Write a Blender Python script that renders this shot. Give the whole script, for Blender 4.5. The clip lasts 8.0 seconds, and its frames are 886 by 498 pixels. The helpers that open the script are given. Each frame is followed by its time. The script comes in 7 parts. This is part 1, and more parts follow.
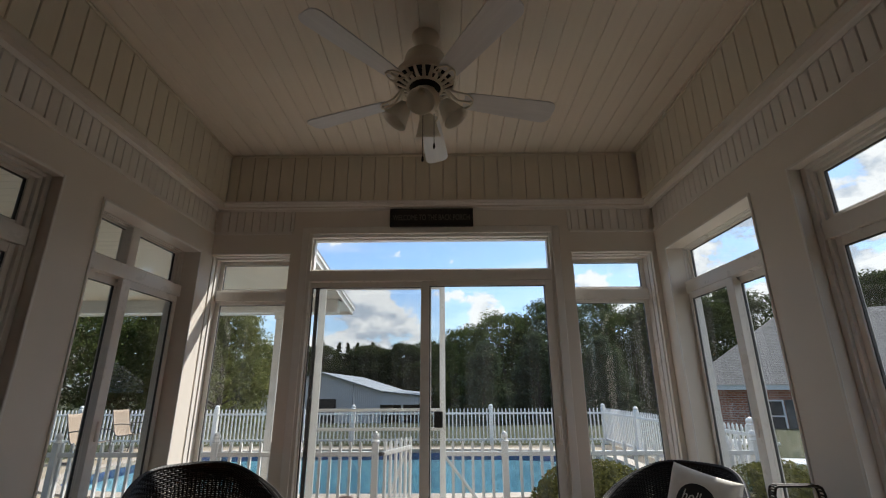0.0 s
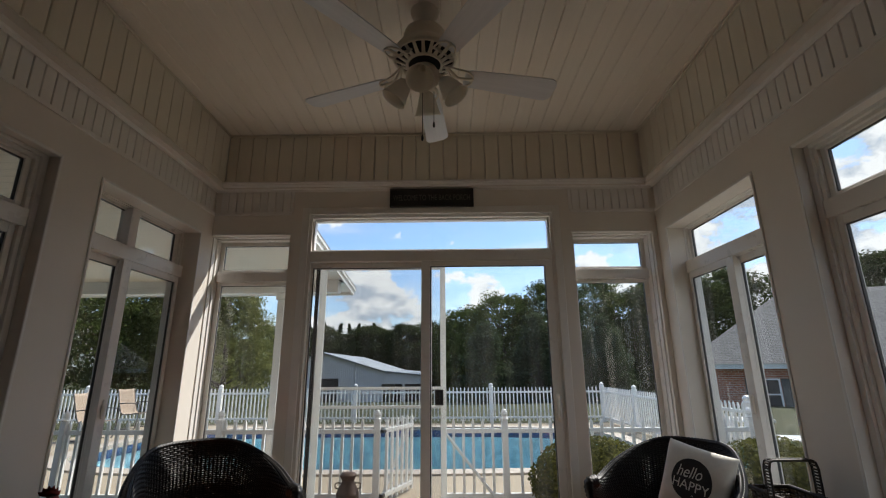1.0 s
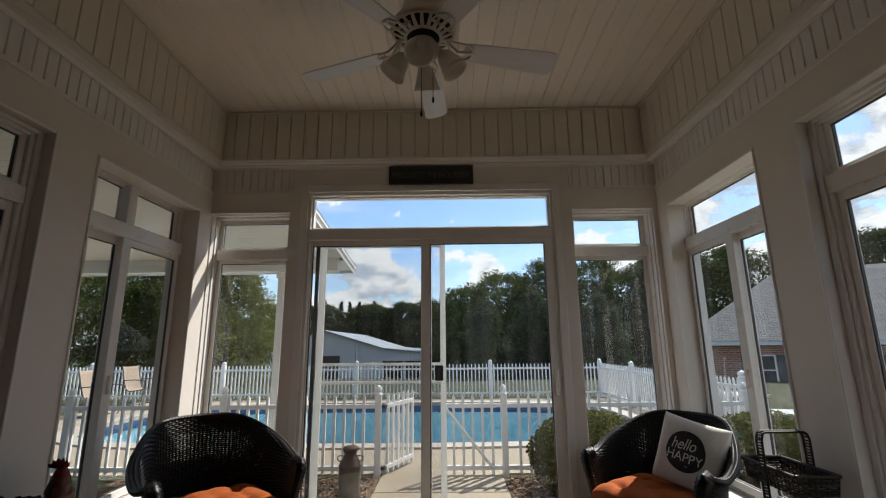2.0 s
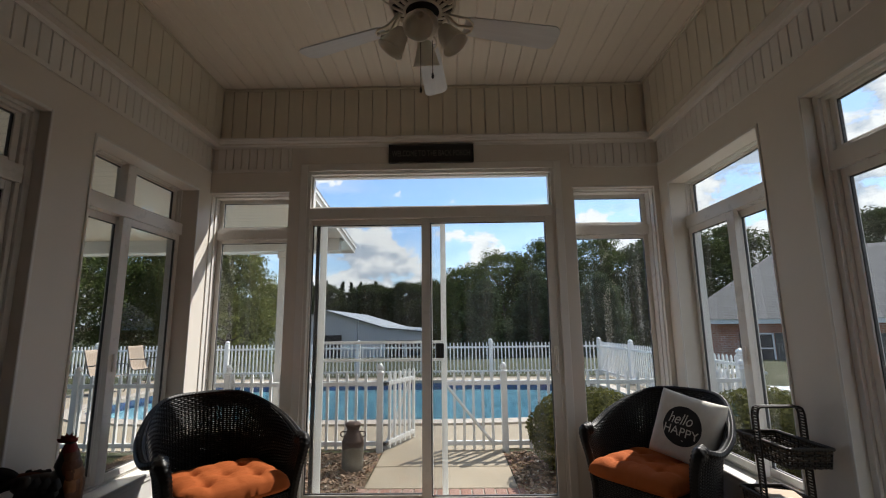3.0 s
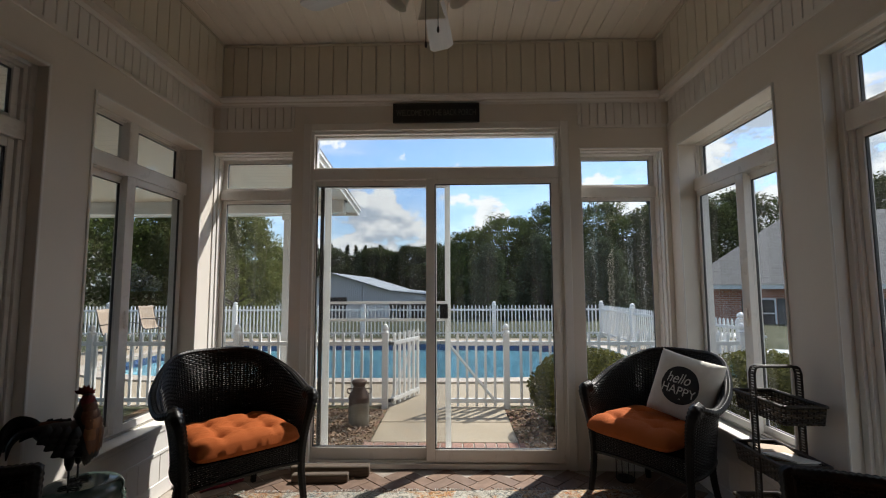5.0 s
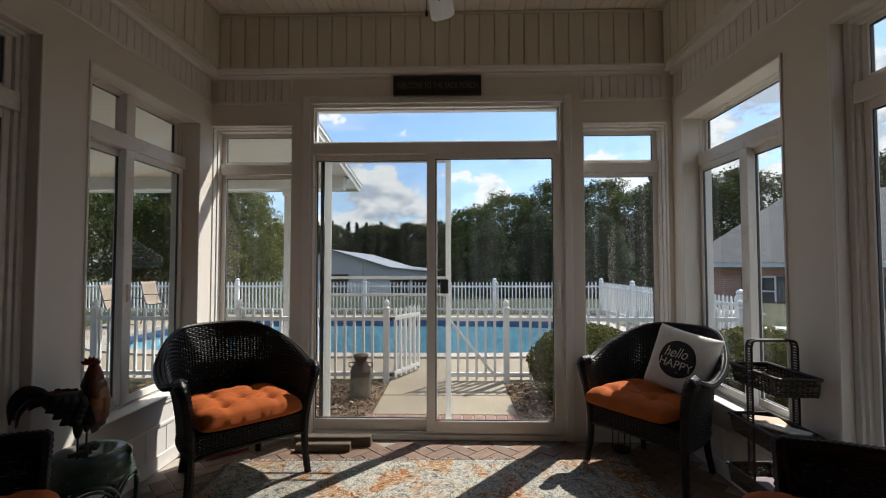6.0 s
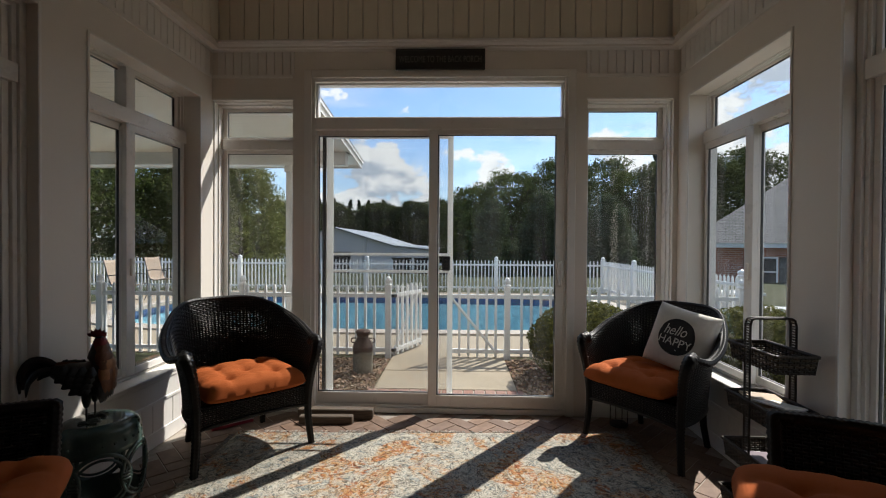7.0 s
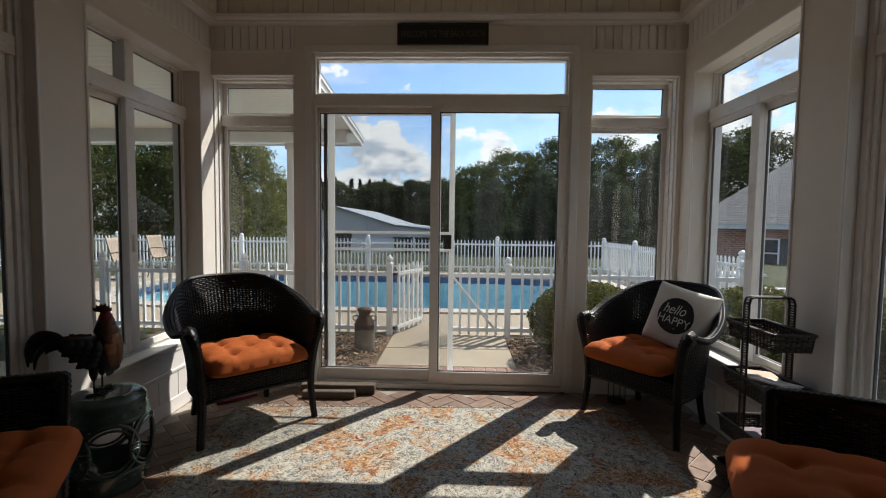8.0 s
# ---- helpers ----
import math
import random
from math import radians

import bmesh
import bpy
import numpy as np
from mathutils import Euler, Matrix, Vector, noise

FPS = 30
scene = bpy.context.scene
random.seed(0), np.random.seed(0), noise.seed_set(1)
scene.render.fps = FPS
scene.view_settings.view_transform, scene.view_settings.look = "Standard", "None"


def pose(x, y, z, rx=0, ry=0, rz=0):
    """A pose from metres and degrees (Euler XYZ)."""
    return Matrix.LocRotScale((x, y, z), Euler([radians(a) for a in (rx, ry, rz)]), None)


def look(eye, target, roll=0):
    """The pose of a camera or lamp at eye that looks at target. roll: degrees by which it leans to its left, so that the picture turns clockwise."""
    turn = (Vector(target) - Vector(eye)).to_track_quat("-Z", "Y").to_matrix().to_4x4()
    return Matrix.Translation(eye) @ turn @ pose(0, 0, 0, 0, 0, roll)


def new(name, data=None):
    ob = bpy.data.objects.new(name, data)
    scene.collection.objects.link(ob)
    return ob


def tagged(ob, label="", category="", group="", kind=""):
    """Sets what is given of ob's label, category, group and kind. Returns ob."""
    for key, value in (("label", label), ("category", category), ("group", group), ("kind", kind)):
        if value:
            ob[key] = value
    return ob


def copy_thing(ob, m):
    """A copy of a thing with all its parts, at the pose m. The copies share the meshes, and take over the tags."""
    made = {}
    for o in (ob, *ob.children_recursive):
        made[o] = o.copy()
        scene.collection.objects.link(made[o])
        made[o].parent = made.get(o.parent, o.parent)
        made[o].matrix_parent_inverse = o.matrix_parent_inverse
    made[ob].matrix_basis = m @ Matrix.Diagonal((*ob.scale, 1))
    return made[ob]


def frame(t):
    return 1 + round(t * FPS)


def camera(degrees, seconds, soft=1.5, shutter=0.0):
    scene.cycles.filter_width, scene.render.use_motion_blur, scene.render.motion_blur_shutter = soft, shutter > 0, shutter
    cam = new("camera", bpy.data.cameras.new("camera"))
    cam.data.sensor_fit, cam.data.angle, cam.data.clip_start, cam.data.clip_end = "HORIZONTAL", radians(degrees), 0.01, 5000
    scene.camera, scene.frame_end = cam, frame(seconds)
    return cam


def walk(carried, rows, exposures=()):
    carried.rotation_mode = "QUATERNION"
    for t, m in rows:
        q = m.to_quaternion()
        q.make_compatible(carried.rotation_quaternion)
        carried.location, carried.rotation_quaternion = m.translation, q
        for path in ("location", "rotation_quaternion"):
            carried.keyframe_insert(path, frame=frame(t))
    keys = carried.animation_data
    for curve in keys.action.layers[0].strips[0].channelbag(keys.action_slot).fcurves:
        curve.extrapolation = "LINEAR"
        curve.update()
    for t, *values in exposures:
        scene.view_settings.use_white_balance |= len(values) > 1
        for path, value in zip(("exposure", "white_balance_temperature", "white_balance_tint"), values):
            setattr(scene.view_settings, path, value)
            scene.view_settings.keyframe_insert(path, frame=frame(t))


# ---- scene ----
# ---- camera ----
cam = camera(89.2, 8.0, soft=1.1)
PATH = [
    (0, (0.126, -0.2, 1.279), (0.107, 1.711, 1.871), -0.3),
    (0.5, (0.125, -0.201, 1.275), (0.104, 1.72, 1.83), -0.34),
    (1, (0.127, -0.197, 1.272), (0.105, 1.737, 1.784), -0.4),
    (1.5, (0.127, -0.198, 1.269), (0.106, 1.747, 1.735), -0.49),
    (3, (0.13, -0.195, 1.257), (0.104, 1.777, 1.589), -0.66),
    (3.5, (0.13, -0.194, 1.255), (0.096, 1.784, 1.551), -0.6),
    (4, (0.13, -0.193, 1.252), (0.091, 1.79, 1.51), -0.49),
    (4.5, (0.129, -0.195, 1.248), (0.085, 1.792, 1.466), -0.33),
    (6, (0.132, -0.193, 1.226), (0.08, 1.805, 1.299), -0.05),
    (6.5, (0.133, -0.194, 1.221), (0.076, 1.805, 1.244), 0.16),
    (7, (0.133, -0.194, 1.216), (0.072, 1.805, 1.193), 0.39),
    (7.5, (0.133, -0.195, 1.211), (0.069, 1.803, 1.142), 0.6),
    (8, (0.131, -0.199, 1.207), (0.066, 1.797, 1.094), 0.7),
]
walk(cam, [(t, look(eye, target, roll)) for t, eye, target, roll in PATH])

# ---- sky and sun ----
SUN_EL, SUN_AZ = radians(49.3), radians(39.0)  # azimuth from +y towards +x
SUN_DIR = Vector((math.sin(SUN_AZ) * math.cos(SUN_EL), math.cos(SUN_AZ) * math.cos(SUN_EL), math.sin(SUN_EL)))
world = bpy.data.worlds.new("world")
scene.world = world
world.use_nodes = True
wt = world.node_tree
wt.nodes.clear()


sky = wt.nodes.new("ShaderNodeTexSky")
sky.sky_type = "NISHITA"
sky.sun_disc = False
sky.sun_elevation, sky.sun_rotation = SUN_EL, SUN_AZ
sky.air_density, sky.dust_density, sky.ozone_density = 1.0, 0.6, 1.5
coord = wt.nodes.new("ShaderNodeTexCoord")
sep = wt.nodes.new("ShaderNodeSeparateXYZ")
wt.links.new(coord.outputs["Generated"], sep.inputs[0])
# cloud layer: heaped clouds, thick above the horizon and to the east, thin streaks overhead


def wmath(op, a, b=None, clamp=False):
    n = wt.nodes.new("ShaderNodeMath")
    n.operation, n.use_clamp = op, clamp
    for i, v in enumerate((a, b)):
        if isinstance(v, (int, float)):
            n.inputs[i].default_value = v
        elif v is not None:
            wt.links.new(v, n.inputs[i])
    return n.outputs[0]


def wrange(v, a, b, c, d):
    n = wt.nodes.new("ShaderNodeMapRange")
    for key, q in (("From Min", a), ("From Max", b), ("To Min", c), ("To Max", d)):
        n.inputs[key].default_value = q
    wt.links.new(v, n.inputs["Value"])
    return n.outputs[0]


def wcloud(shift, scale=11.0, detail=10.0, squash=1.6):
    mp = wt.nodes.new("ShaderNodeMapping")
    mp.inputs["Location"].default_value = shift
    mp.inputs["Scale"].default_value = (1, 1, squash)
    wt.links.new(coord.outputs["Generated"], mp.inputs["Vector"])
    n = wt.nodes.new("ShaderNodeTexNoise")
    n.inputs["Scale"].default_value, n.inputs["Detail"].default_value, n.inputs["Roughness"].default_value = scale, detail, 0.60
    wt.links.new(mp.outputs[0], n.inputs["Vector"])
    return n.outputs["Fac"]


def heap(direction, size, amount):
    d = wt.nodes.new("ShaderNodeVectorMath")
    d.operation = "DISTANCE"
    d.inputs[1].default_value = direction
    wt.links.new(coord.outputs["Generated"], d.inputs[0])
    return wrange(d.outputs["Value"], 0.0, size, amount, 0.0)


# direction, size, amount of the larger heaps
HEAPS = [
    ((-0.168, 0.966, 0.197), 0.085, 0.23), ((-0.232, 0.955, 0.184), 0.08, 0.21), ((-0.140, 0.977, 0.162), 0.05, 0.18), ((-0.233, 0.966, 0.110), 0.09, 0.19),
    ((-0.150, 0.980, 0.100), 0.09, 0.18), ((-0.074, 0.992, 0.097), 0.08, 0.19), ((0.097, 0.982, 0.160), 0.07, 0.27), ((0.069, 0.982, 0.172), 0.045, 0.20), ((0.0, 0.992, 0.128), 0.06, 0.19),
    ((0.288, 0.932, 0.205), 0.06, 0.20), ((0.335, 0.925, 0.160), 0.09, 0.19), ((0.200, 0.970, 0.120), 0.08, 0.14), ((0.33, 0.90, 0.285), 0.05, 0.15), ((-0.244, 0.918, 0.314), 0.04, 0.14),
]
SEED = (3.1, 1.7, 0.4)
puff = wcloud(SEED)
lit = wcloud((SEED[0] + 0.012, SEED[1] + 0.012, SEED[2] + 0.04))
bias = wmath("ADD", wrange(sep.outputs["Z"], 0.04, 0.28, -0.06, -0.26), wrange(sep.outputs["X"], 0.32, 0.46, 0.0, 0.40))
for direction, size, amount in HEAPS:
    bias = wmath("ADD", bias, heap(direction, size, amount))
dense = wmath("ADD", wmath("MULTIPLY", wmath("SUBTRACT", puff, 0.5), 1.9), wmath("ADD", bias, 0.49))
cover = wrange(dense, 0.47, 0.59, 0.0, 1.0)
streak = wcloud((0.3, 0.0, 2.2), 2.8, 9.0, 7.0)
both = wmath("MAXIMUM", cover, wrange(streak, 0.47, 0.75, 0.0, 0.50))
both = wmath("MAXIMUM", both, wrange(sep.outputs["Z"], 0.05, 0.26, 0.42, 0.04))
relief = wmath("MULTIPLY", wmath("SUBTRACT", puff, lit), 5.0)
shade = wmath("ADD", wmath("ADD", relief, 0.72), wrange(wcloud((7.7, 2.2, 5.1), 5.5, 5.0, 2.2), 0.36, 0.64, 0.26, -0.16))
shade = wmath("MAXIMUM", wmath("MINIMUM", shade, 1.1), 0.2)
tone = wt.nodes.new("ShaderNodeMix")
tone.data_type = "RGBA"
tone.inputs["A"].default_value, tone.inputs["B"].default_value = (2.1, 2.6, 3.35, 1), (5.3, 5.45, 5.6, 1)
wt.links.new(shade, tone.inputs["Factor"])
mix = wt.nodes.new("ShaderNodeMix")
mix.data_type = "RGBA"
wt.links.new(both, mix.inputs["Factor"])
clear_sky = wt.nodes.new("ShaderNodeMix")
clear_sky.data_type, clear_sky.blend_type = "RGBA", "MULTIPLY"
clear_sky.inputs["Factor"].default_value = 1.0
clear_sky.inputs["B"].default_value = (0.70, 0.83, 0.98, 1)
wt.links.new(sky.outputs[0], clear_sky.inputs["A"])
wt.links.new(clear_sky.outputs["Result"], mix.inputs["A"])
wt.links.new(tone.outputs["Result"], mix.inputs["B"])
bg = wt.nodes.new("ShaderNodeBackground")
bg.inputs["Strength"].default_value = 0.13
wt.links.new(mix.outputs["Result"], bg.inputs["Color"])
wout = wt.nodes.new("ShaderNodeOutputWorld")
wt.links.new(bg.outputs[0], wout.inputs["Surface"])

sun = new("sun", bpy.data.lights.new("sun", "SUN"))
sun.data.energy, sun.data.angle, sun.data.color = 4.2, radians(0.53), (1.0, 0.955, 0.89)
sun.matrix_world = look(SUN_DIR * 40, (0, 0, 0))
scene.view_settings.exposure = 0.70


# ---- materials ----
class Mat:
    """A node material with short calls for the few nodes that it needs."""

    def __init__(self, name, rough=0.5, metal=0.0, spec=0.5):
        self.m = bpy.data.materials.new(name)
        self.m.use_nodes = True
        self.t = self.m.node_tree
        self.b = self.t.nodes["Principled BSDF"]
        self.b.inputs["Roughness"].default_value = rough
        self.b.inputs["Metallic"].default_value = metal
        self.b.inputs["Specular IOR Level"].default_value = spec
        self.tc = self.t.nodes.new("ShaderNodeTexCoord")

    def vec(self, kind="Object", scale=(1, 1, 1), rot=(0, 0, 0)):
        n = self.t.nodes.new("ShaderNodeMapping")
        n.inputs["Scale"].default_value = scale
        n.inputs["Rotation"].default_value = rot
        self.t.links.new(self.tc.outputs[kind], n.inputs["Vector"])
        return n.outputs[0]

    def noise(self, scale, detail=4.0, rough=0.55, vec=None, dist=0.0):
        n = self.t.nodes.new("ShaderNodeTexNoise")
        n.inputs["Scale"].default_value, n.inputs["Detail"].default_value = scale, detail
        n.inputs["Roughness"].default_value, n.inputs["Distortion"].default_value = rough, dist
        self.t.links.new(vec or self.vec(), n.inputs["Vector"])
        return n.outputs["Fac"]

    def voronoi(self, scale, vec=None, out="Distance", feature="F1"):
        n = self.t.nodes.new("ShaderNodeTexVoronoi")
        n.feature = feature
        n.inputs["Scale"].default_value = scale
        self.t.links.new(vec or self.vec(), n.inputs["Vector"])
        return n.outputs[out]

    def wave(self, scale, dist=0.0, vec=None, axis="X", detail=2.0, dscale=1.0):
        n = self.t.nodes.new("ShaderNodeTexWave")
        n.bands_direction = axis
        n.inputs["Scale"].default_value, n.inputs["Distortion"].default_value = scale, dist
        n.inputs["Detail"].default_value, n.inputs["Detail Scale"].default_value = detail, dscale
        self.t.links.new(vec or self.vec(), n.inputs["Vector"])
        return n.outputs["Fac"]

    def math(self, op, a, b=None, clamp=False):
        n = self.t.nodes.new("ShaderNodeMath")
        n.operation, n.use_clamp = op, clamp
        for i, v in enumerate((a, b)):
            if v is None:
                continue
            if isinstance(v, (int, float)):
                n.inputs[i].default_value = v
            else:
                self.t.links.new(v, n.inputs[i])
        return n.outputs[0]

    def ramp(self, fac, stops, constant=False):
        n = self.t.nodes.new("ShaderNodeValToRGB")
        n.color_ramp.interpolation = "CONSTANT" if constant else "LINEAR"
        while len(n.color_ramp.elements) < len(stops):
            n.color_ramp.elements.new(0.5)
        for e, (p, c) in zip(n.color_ramp.elements, stops):
            e.position = p
            e.color = (*c, 1) if len(c) == 3 else c
        self.t.links.new(fac, n.inputs[0])
        return n.outputs[0]

    def mixc(self, fac, a, b, mode="MIX"):
        n = self.t.nodes.new("ShaderNodeMix")
        n.data_type, n.blend_type = "RGBA", mode
        for key, v in (("Factor", fac), ("A", a), ("B", b)):
            if isinstance(v, (int, float)):
                n.inputs[key].default_value = v
            elif isinstance(v, tuple):
                n.inputs[key].default_value = (*v, 1)
            else:
                self.t.links.new(v, n.inputs[key])
        return n.outputs["Result"]

    def random(self):
        return self.t.nodes.new("ShaderNodeObjectInfo").outputs["Random"]

    def island(self):
        return self.t.nodes.new("ShaderNodeNewGeometry").outputs["Random Per Island"]

    def color(self, v):
        if isinstance(v, tuple):
            self.b.inputs["Base Color"].default_value = (*v, 1)
        else:
            self.t.links.new(v, self.b.inputs["Base Color"])
        return self

    def roughness(self, v):
        self.t.links.new(v, self.b.inputs["Roughness"])
        return self

    def bump(self, h, strength=0.3, dist=0.01):
        n = self.t.nodes.new("ShaderNodeBump")
        n.inputs["Strength"].default_value, n.inputs["Distance"].default_value = strength, dist
        self.t.links.new(h, n.inputs["Height"])
        self.t.links.new(n.outputs[0], self.b.inputs["Normal"])
        return self


def painted(name, base, rough=0.45, grain=60, vary=0.06, bump=0.05, dirt=0.0):
    m = Mat(name, rough)
    lo = tuple(c * (1 - vary) for c in base)
    c = m.ramp(m.noise(2.3, 5), [(0.3, lo), (0.7, base)])
    if dirt:
        spots = m.ramp(m.noise(9, 8, 0.7), [(0.56, (0, 0, 0)), (0.75, (dirt, dirt, dirt))])
        c = m.mixc(spots, c, tuple(b * 0.55 for b in base))
    m.color(c)
    m.roughness(m.math("ADD", m.math("MULTIPLY", m.noise(14, 4), 0.25), rough - 0.12))
    m.bump(m.noise(grain, 3), bump, 0.004)
    return m.m


M_WALL = painted("wall_paint", (0.79, 0.738, 0.665), 0.5, 90, 0.04, 0.05)
M_TRIM = painted("trim_paint", (0.84, 0.812, 0.765), 0.36, 40, 0.05, 0.04, 0.15)
M_VINYL = painted("vinyl_frame", (0.83, 0.80, 0.755), 0.3, 30, 0.04, 0.02, 0.2)
M_WHITE = painted("white_vinyl", (0.82, 0.82, 0.80), 0.32, 25, 0.05, 0.02, 0.12)
M_FASCIA = painted("white_fascia", (0.78, 0.77, 0.74), 0.45, 25, 0.06, 0.03, 0.2)
M_GASKET = painted("dark_gasket", (0.07, 0.068, 0.065), 0.5, 40, 0.2, 0.02)
M_ALU = painted("grey_aluminium", (0.42, 0.43, 0.44), 0.35, 50, 0.1, 0.02)
M_BLACK = painted("black_plastic", (0.012, 0.012, 0.013), 0.35, 50, 0.2, 0.02)


def plank_paint(name, base, axis_scale):
    m = Mat(name, 0.42)
    tint = m.math("ADD", m.math("MULTIPLY", m.random(), 0.10), m.math("MULTIPLY", m.island(), 0.08))
    grain = m.noise(5, 6, 0.6, m.vec("Object", axis_scale))
    c = m.ramp(grain, [(0.25, tuple(b * 0.95 for b in base)), (0.7, base)])
    m.color(m.mixc(tint, c, tuple(b * 0.78 for b in base)))
    m.bump(grain, 0.02, 0.003)
    return m.m


M_PLANK = plank_paint("cream_plank", (0.78, 0.725, 0.60), (9, 9, 0.8))
M_CEIL = plank_paint("cream_ceiling_plank", (0.87, 0.80, 0.69), (9, 0.6, 9))


def glass_pane(name):
    m = bpy.data.materials.new(name)
    m.use_nodes = True
    t = m.node_tree
    t.nodes.clear()
    clear = t.nodes.new("ShaderNodeBsdfTransparent")
    clear.inputs[0].default_value = (0.955, 0.965, 0.96, 1)
    gloss = t.nodes.new("ShaderNodeBsdfGlossy")
    gloss.inputs["Roughness"].default_value = 0.0
    # share of mirrored light: 4 % face on, rising towards grazing
    lw = t.nodes.new("ShaderNodeLayerWeight")
    lw.inputs["Blend"].default_value = 0.5
    pw = t.nodes.new("ShaderNodeMath")
    pw.operation = "POWER"
    pw.inputs[1].default_value = 5.0
    t.links.new(lw.outputs["Facing"], pw.inputs[0])
    fres = t.nodes.new("ShaderNodeMapRange")
    fres.inputs["To Min"].default_value, fres.inputs["To Max"].default_value = 0.04, 1.0
    t.links.new(pw.outputs[0], fres.inputs["Value"])
    film = t.nodes.new("ShaderNodeBsdfTranslucent")
    film.inputs[0].default_value = (0.72, 0.71, 0.68, 1)
    nz = t.nodes.new("ShaderNodeTexNoise")
    tc = t.nodes.new("ShaderNodeTexCoord")
    mp = t.nodes.new("ShaderNodeMapping")
    mp.inputs["Scale"].default_value = (4, 4, 0.35)
    t.links.new(tc.outputs["Object"], mp.inputs[0])
    t.links.new(mp.outputs[0], nz.inputs["Vector"])
    nz.inputs["Scale"].default_value, nz.inputs["Detail"].default_value = 3, 8
    rg = t.nodes.new("ShaderNodeMapRange")
    rg.inputs["From Min"].default_value, rg.inputs["From Max"].default_value = 0.40, 0.75
    rg.inputs["To Min"].default_value, rg.inputs["To Max"].default_value = 0.001, 0.014
    t.links.new(nz.outputs["Fac"], rg.inputs["Value"])
    a = t.nodes.new("ShaderNodeMixShader")
    t.links.new(rg.outputs[0], a.inputs[0])
    t.links.new(clear.outputs[0], a.inputs[1])
    t.links.new(film.outputs[0], a.inputs[2])
    b = t.nodes.new("ShaderNodeMixShader")
    t.links.new(fres.outputs[0], b.inputs[0])
    t.links.new(a.outputs[0], b.inputs[1])
    t.links.new(gloss.outputs[0], b.inputs[2])
    out = t.nodes.new("ShaderNodeOutputMaterial")
    t.links.new(b.outputs[0], out.inputs["Surface"])
    return m


M_GLASS = glass_pane("window_glass")


# ---- mesh helpers ----
def box(bm, x0, x1, y0, y1, z0, z1, bevel=0.0):
    r = bmesh.ops.create_cube(bm, size=1.0)
    vs = r["verts"]
    for v in vs:
        v.co = ((x0 + x1) / 2 + v.co.x * (x1 - x0), (y0 + y1) / 2 + v.co.y * (y1 - y0), (z0 + z1) / 2 + v.co.z * (z1 - z0))
    if bevel:
        edges = list({e for v in vs for e in v.link_edges})
        bmesh.ops.bevel(bm, geom=edges, offset=bevel, segments=1, affect="EDGES", clamp_overlap=True)
    return vs


def boxes(rows, bevel=0.0):
    bm = bmesh.new()
    for r in rows:
        box(bm, *r, bevel=bevel)
    return bm


def thing(name, bm=None, mat=None, at=None):
    """A top-level object, a mesh or an Empty, at the pose given."""
    if bm is None:
        ob = new(name)
        ob.empty_display_size = 0.1
    else:
        me = bpy.data.meshes.new(name)
        bm.to_mesh(me)
        bm.free()
        if mat:
            me.materials.append(mat)
        ob = new(name, me)
    if at is not None:
        ob.matrix_world = at
    return ob


def part(name, bm, mat, parent, label="", smooth=False, at=None):
    me = bpy.data.meshes.new(name)
    bm.to_mesh(me)
    bm.free()
    for k in (mat if isinstance(mat, list) else [mat]):
        me.materials.append(k)
    if smooth:
        me.polygons.foreach_set("use_smooth", [True] * len(me.polygons))
    ob = new(name, me)
    ob.parent = parent
    if at is not None:
        ob.matrix_local = at
    if label:
        tagged(ob, label)
    return ob


def shared(name, me, parent, at):
    ob = new(name, me)
    ob.parent = parent
    ob.matrix_local = at
    return ob


def tube(bm, pts, radii, sides=10, caps=True):
    """A round bar along points, with a radius for each."""
    pts = [Vector(p) for p in pts]
    if isinstance(radii, (int, float)):
        radii = [radii] * len(pts)
    rings = []
    up = Vector((0, 0, 1))
    for i, p in enumerate(pts):
        d = (pts[min(i + 1, len(pts) - 1)] - pts[max(i - 1, 0)]).normalized()
        if abs(d.dot(up)) > 0.95:
            up = Vector((1, 0, 0)) if abs(d.x) < 0.9 else Vector((0, 1, 0))
        a = d.cross(up).normalized()
        b = a.cross(d).normalized()
        up = b
        rings.append([bm.verts.new(p + (a * math.cos(2 * math.pi * k / sides) + b * math.sin(2 * math.pi * k / sides)) * radii[i]) for k in range(sides)])
    for r0, r1 in zip(rings, rings[1:]):
        for k in range(sides):
            bm.faces.new((r0[k], r0[(k + 1) % sides], r1[(k + 1) % sides], r1[k]))
    if caps:
        bm.faces.new(rings[0][::-1])
        bm.faces.new(rings[-1])


def lathe(bm, profile, sides=32, closed=True):
    """A turned body from (radius, z) pairs."""
    rings = [[bm.verts.new((r * math.cos(2 * math.pi * k / sides), r * math.sin(2 * math.pi * k / sides), z)) for k in range(sides)] for r, z in profile]
    for r0, r1 in zip(rings, rings[1:]):
        for k in range(sides):
            bm.faces.new((r0[k], r0[(k + 1) % sides], r1[(k + 1) % sides], r1[k]))
    if closed:
        bm.faces.new(rings[0][::-1])
        bm.faces.new(rings[-1])
    return rings


def smoothstep(a, b, x):
    t = min(1.0, max(0.0, (x - a) / (b - a)))
    return t * t * (3 - 2 * t)


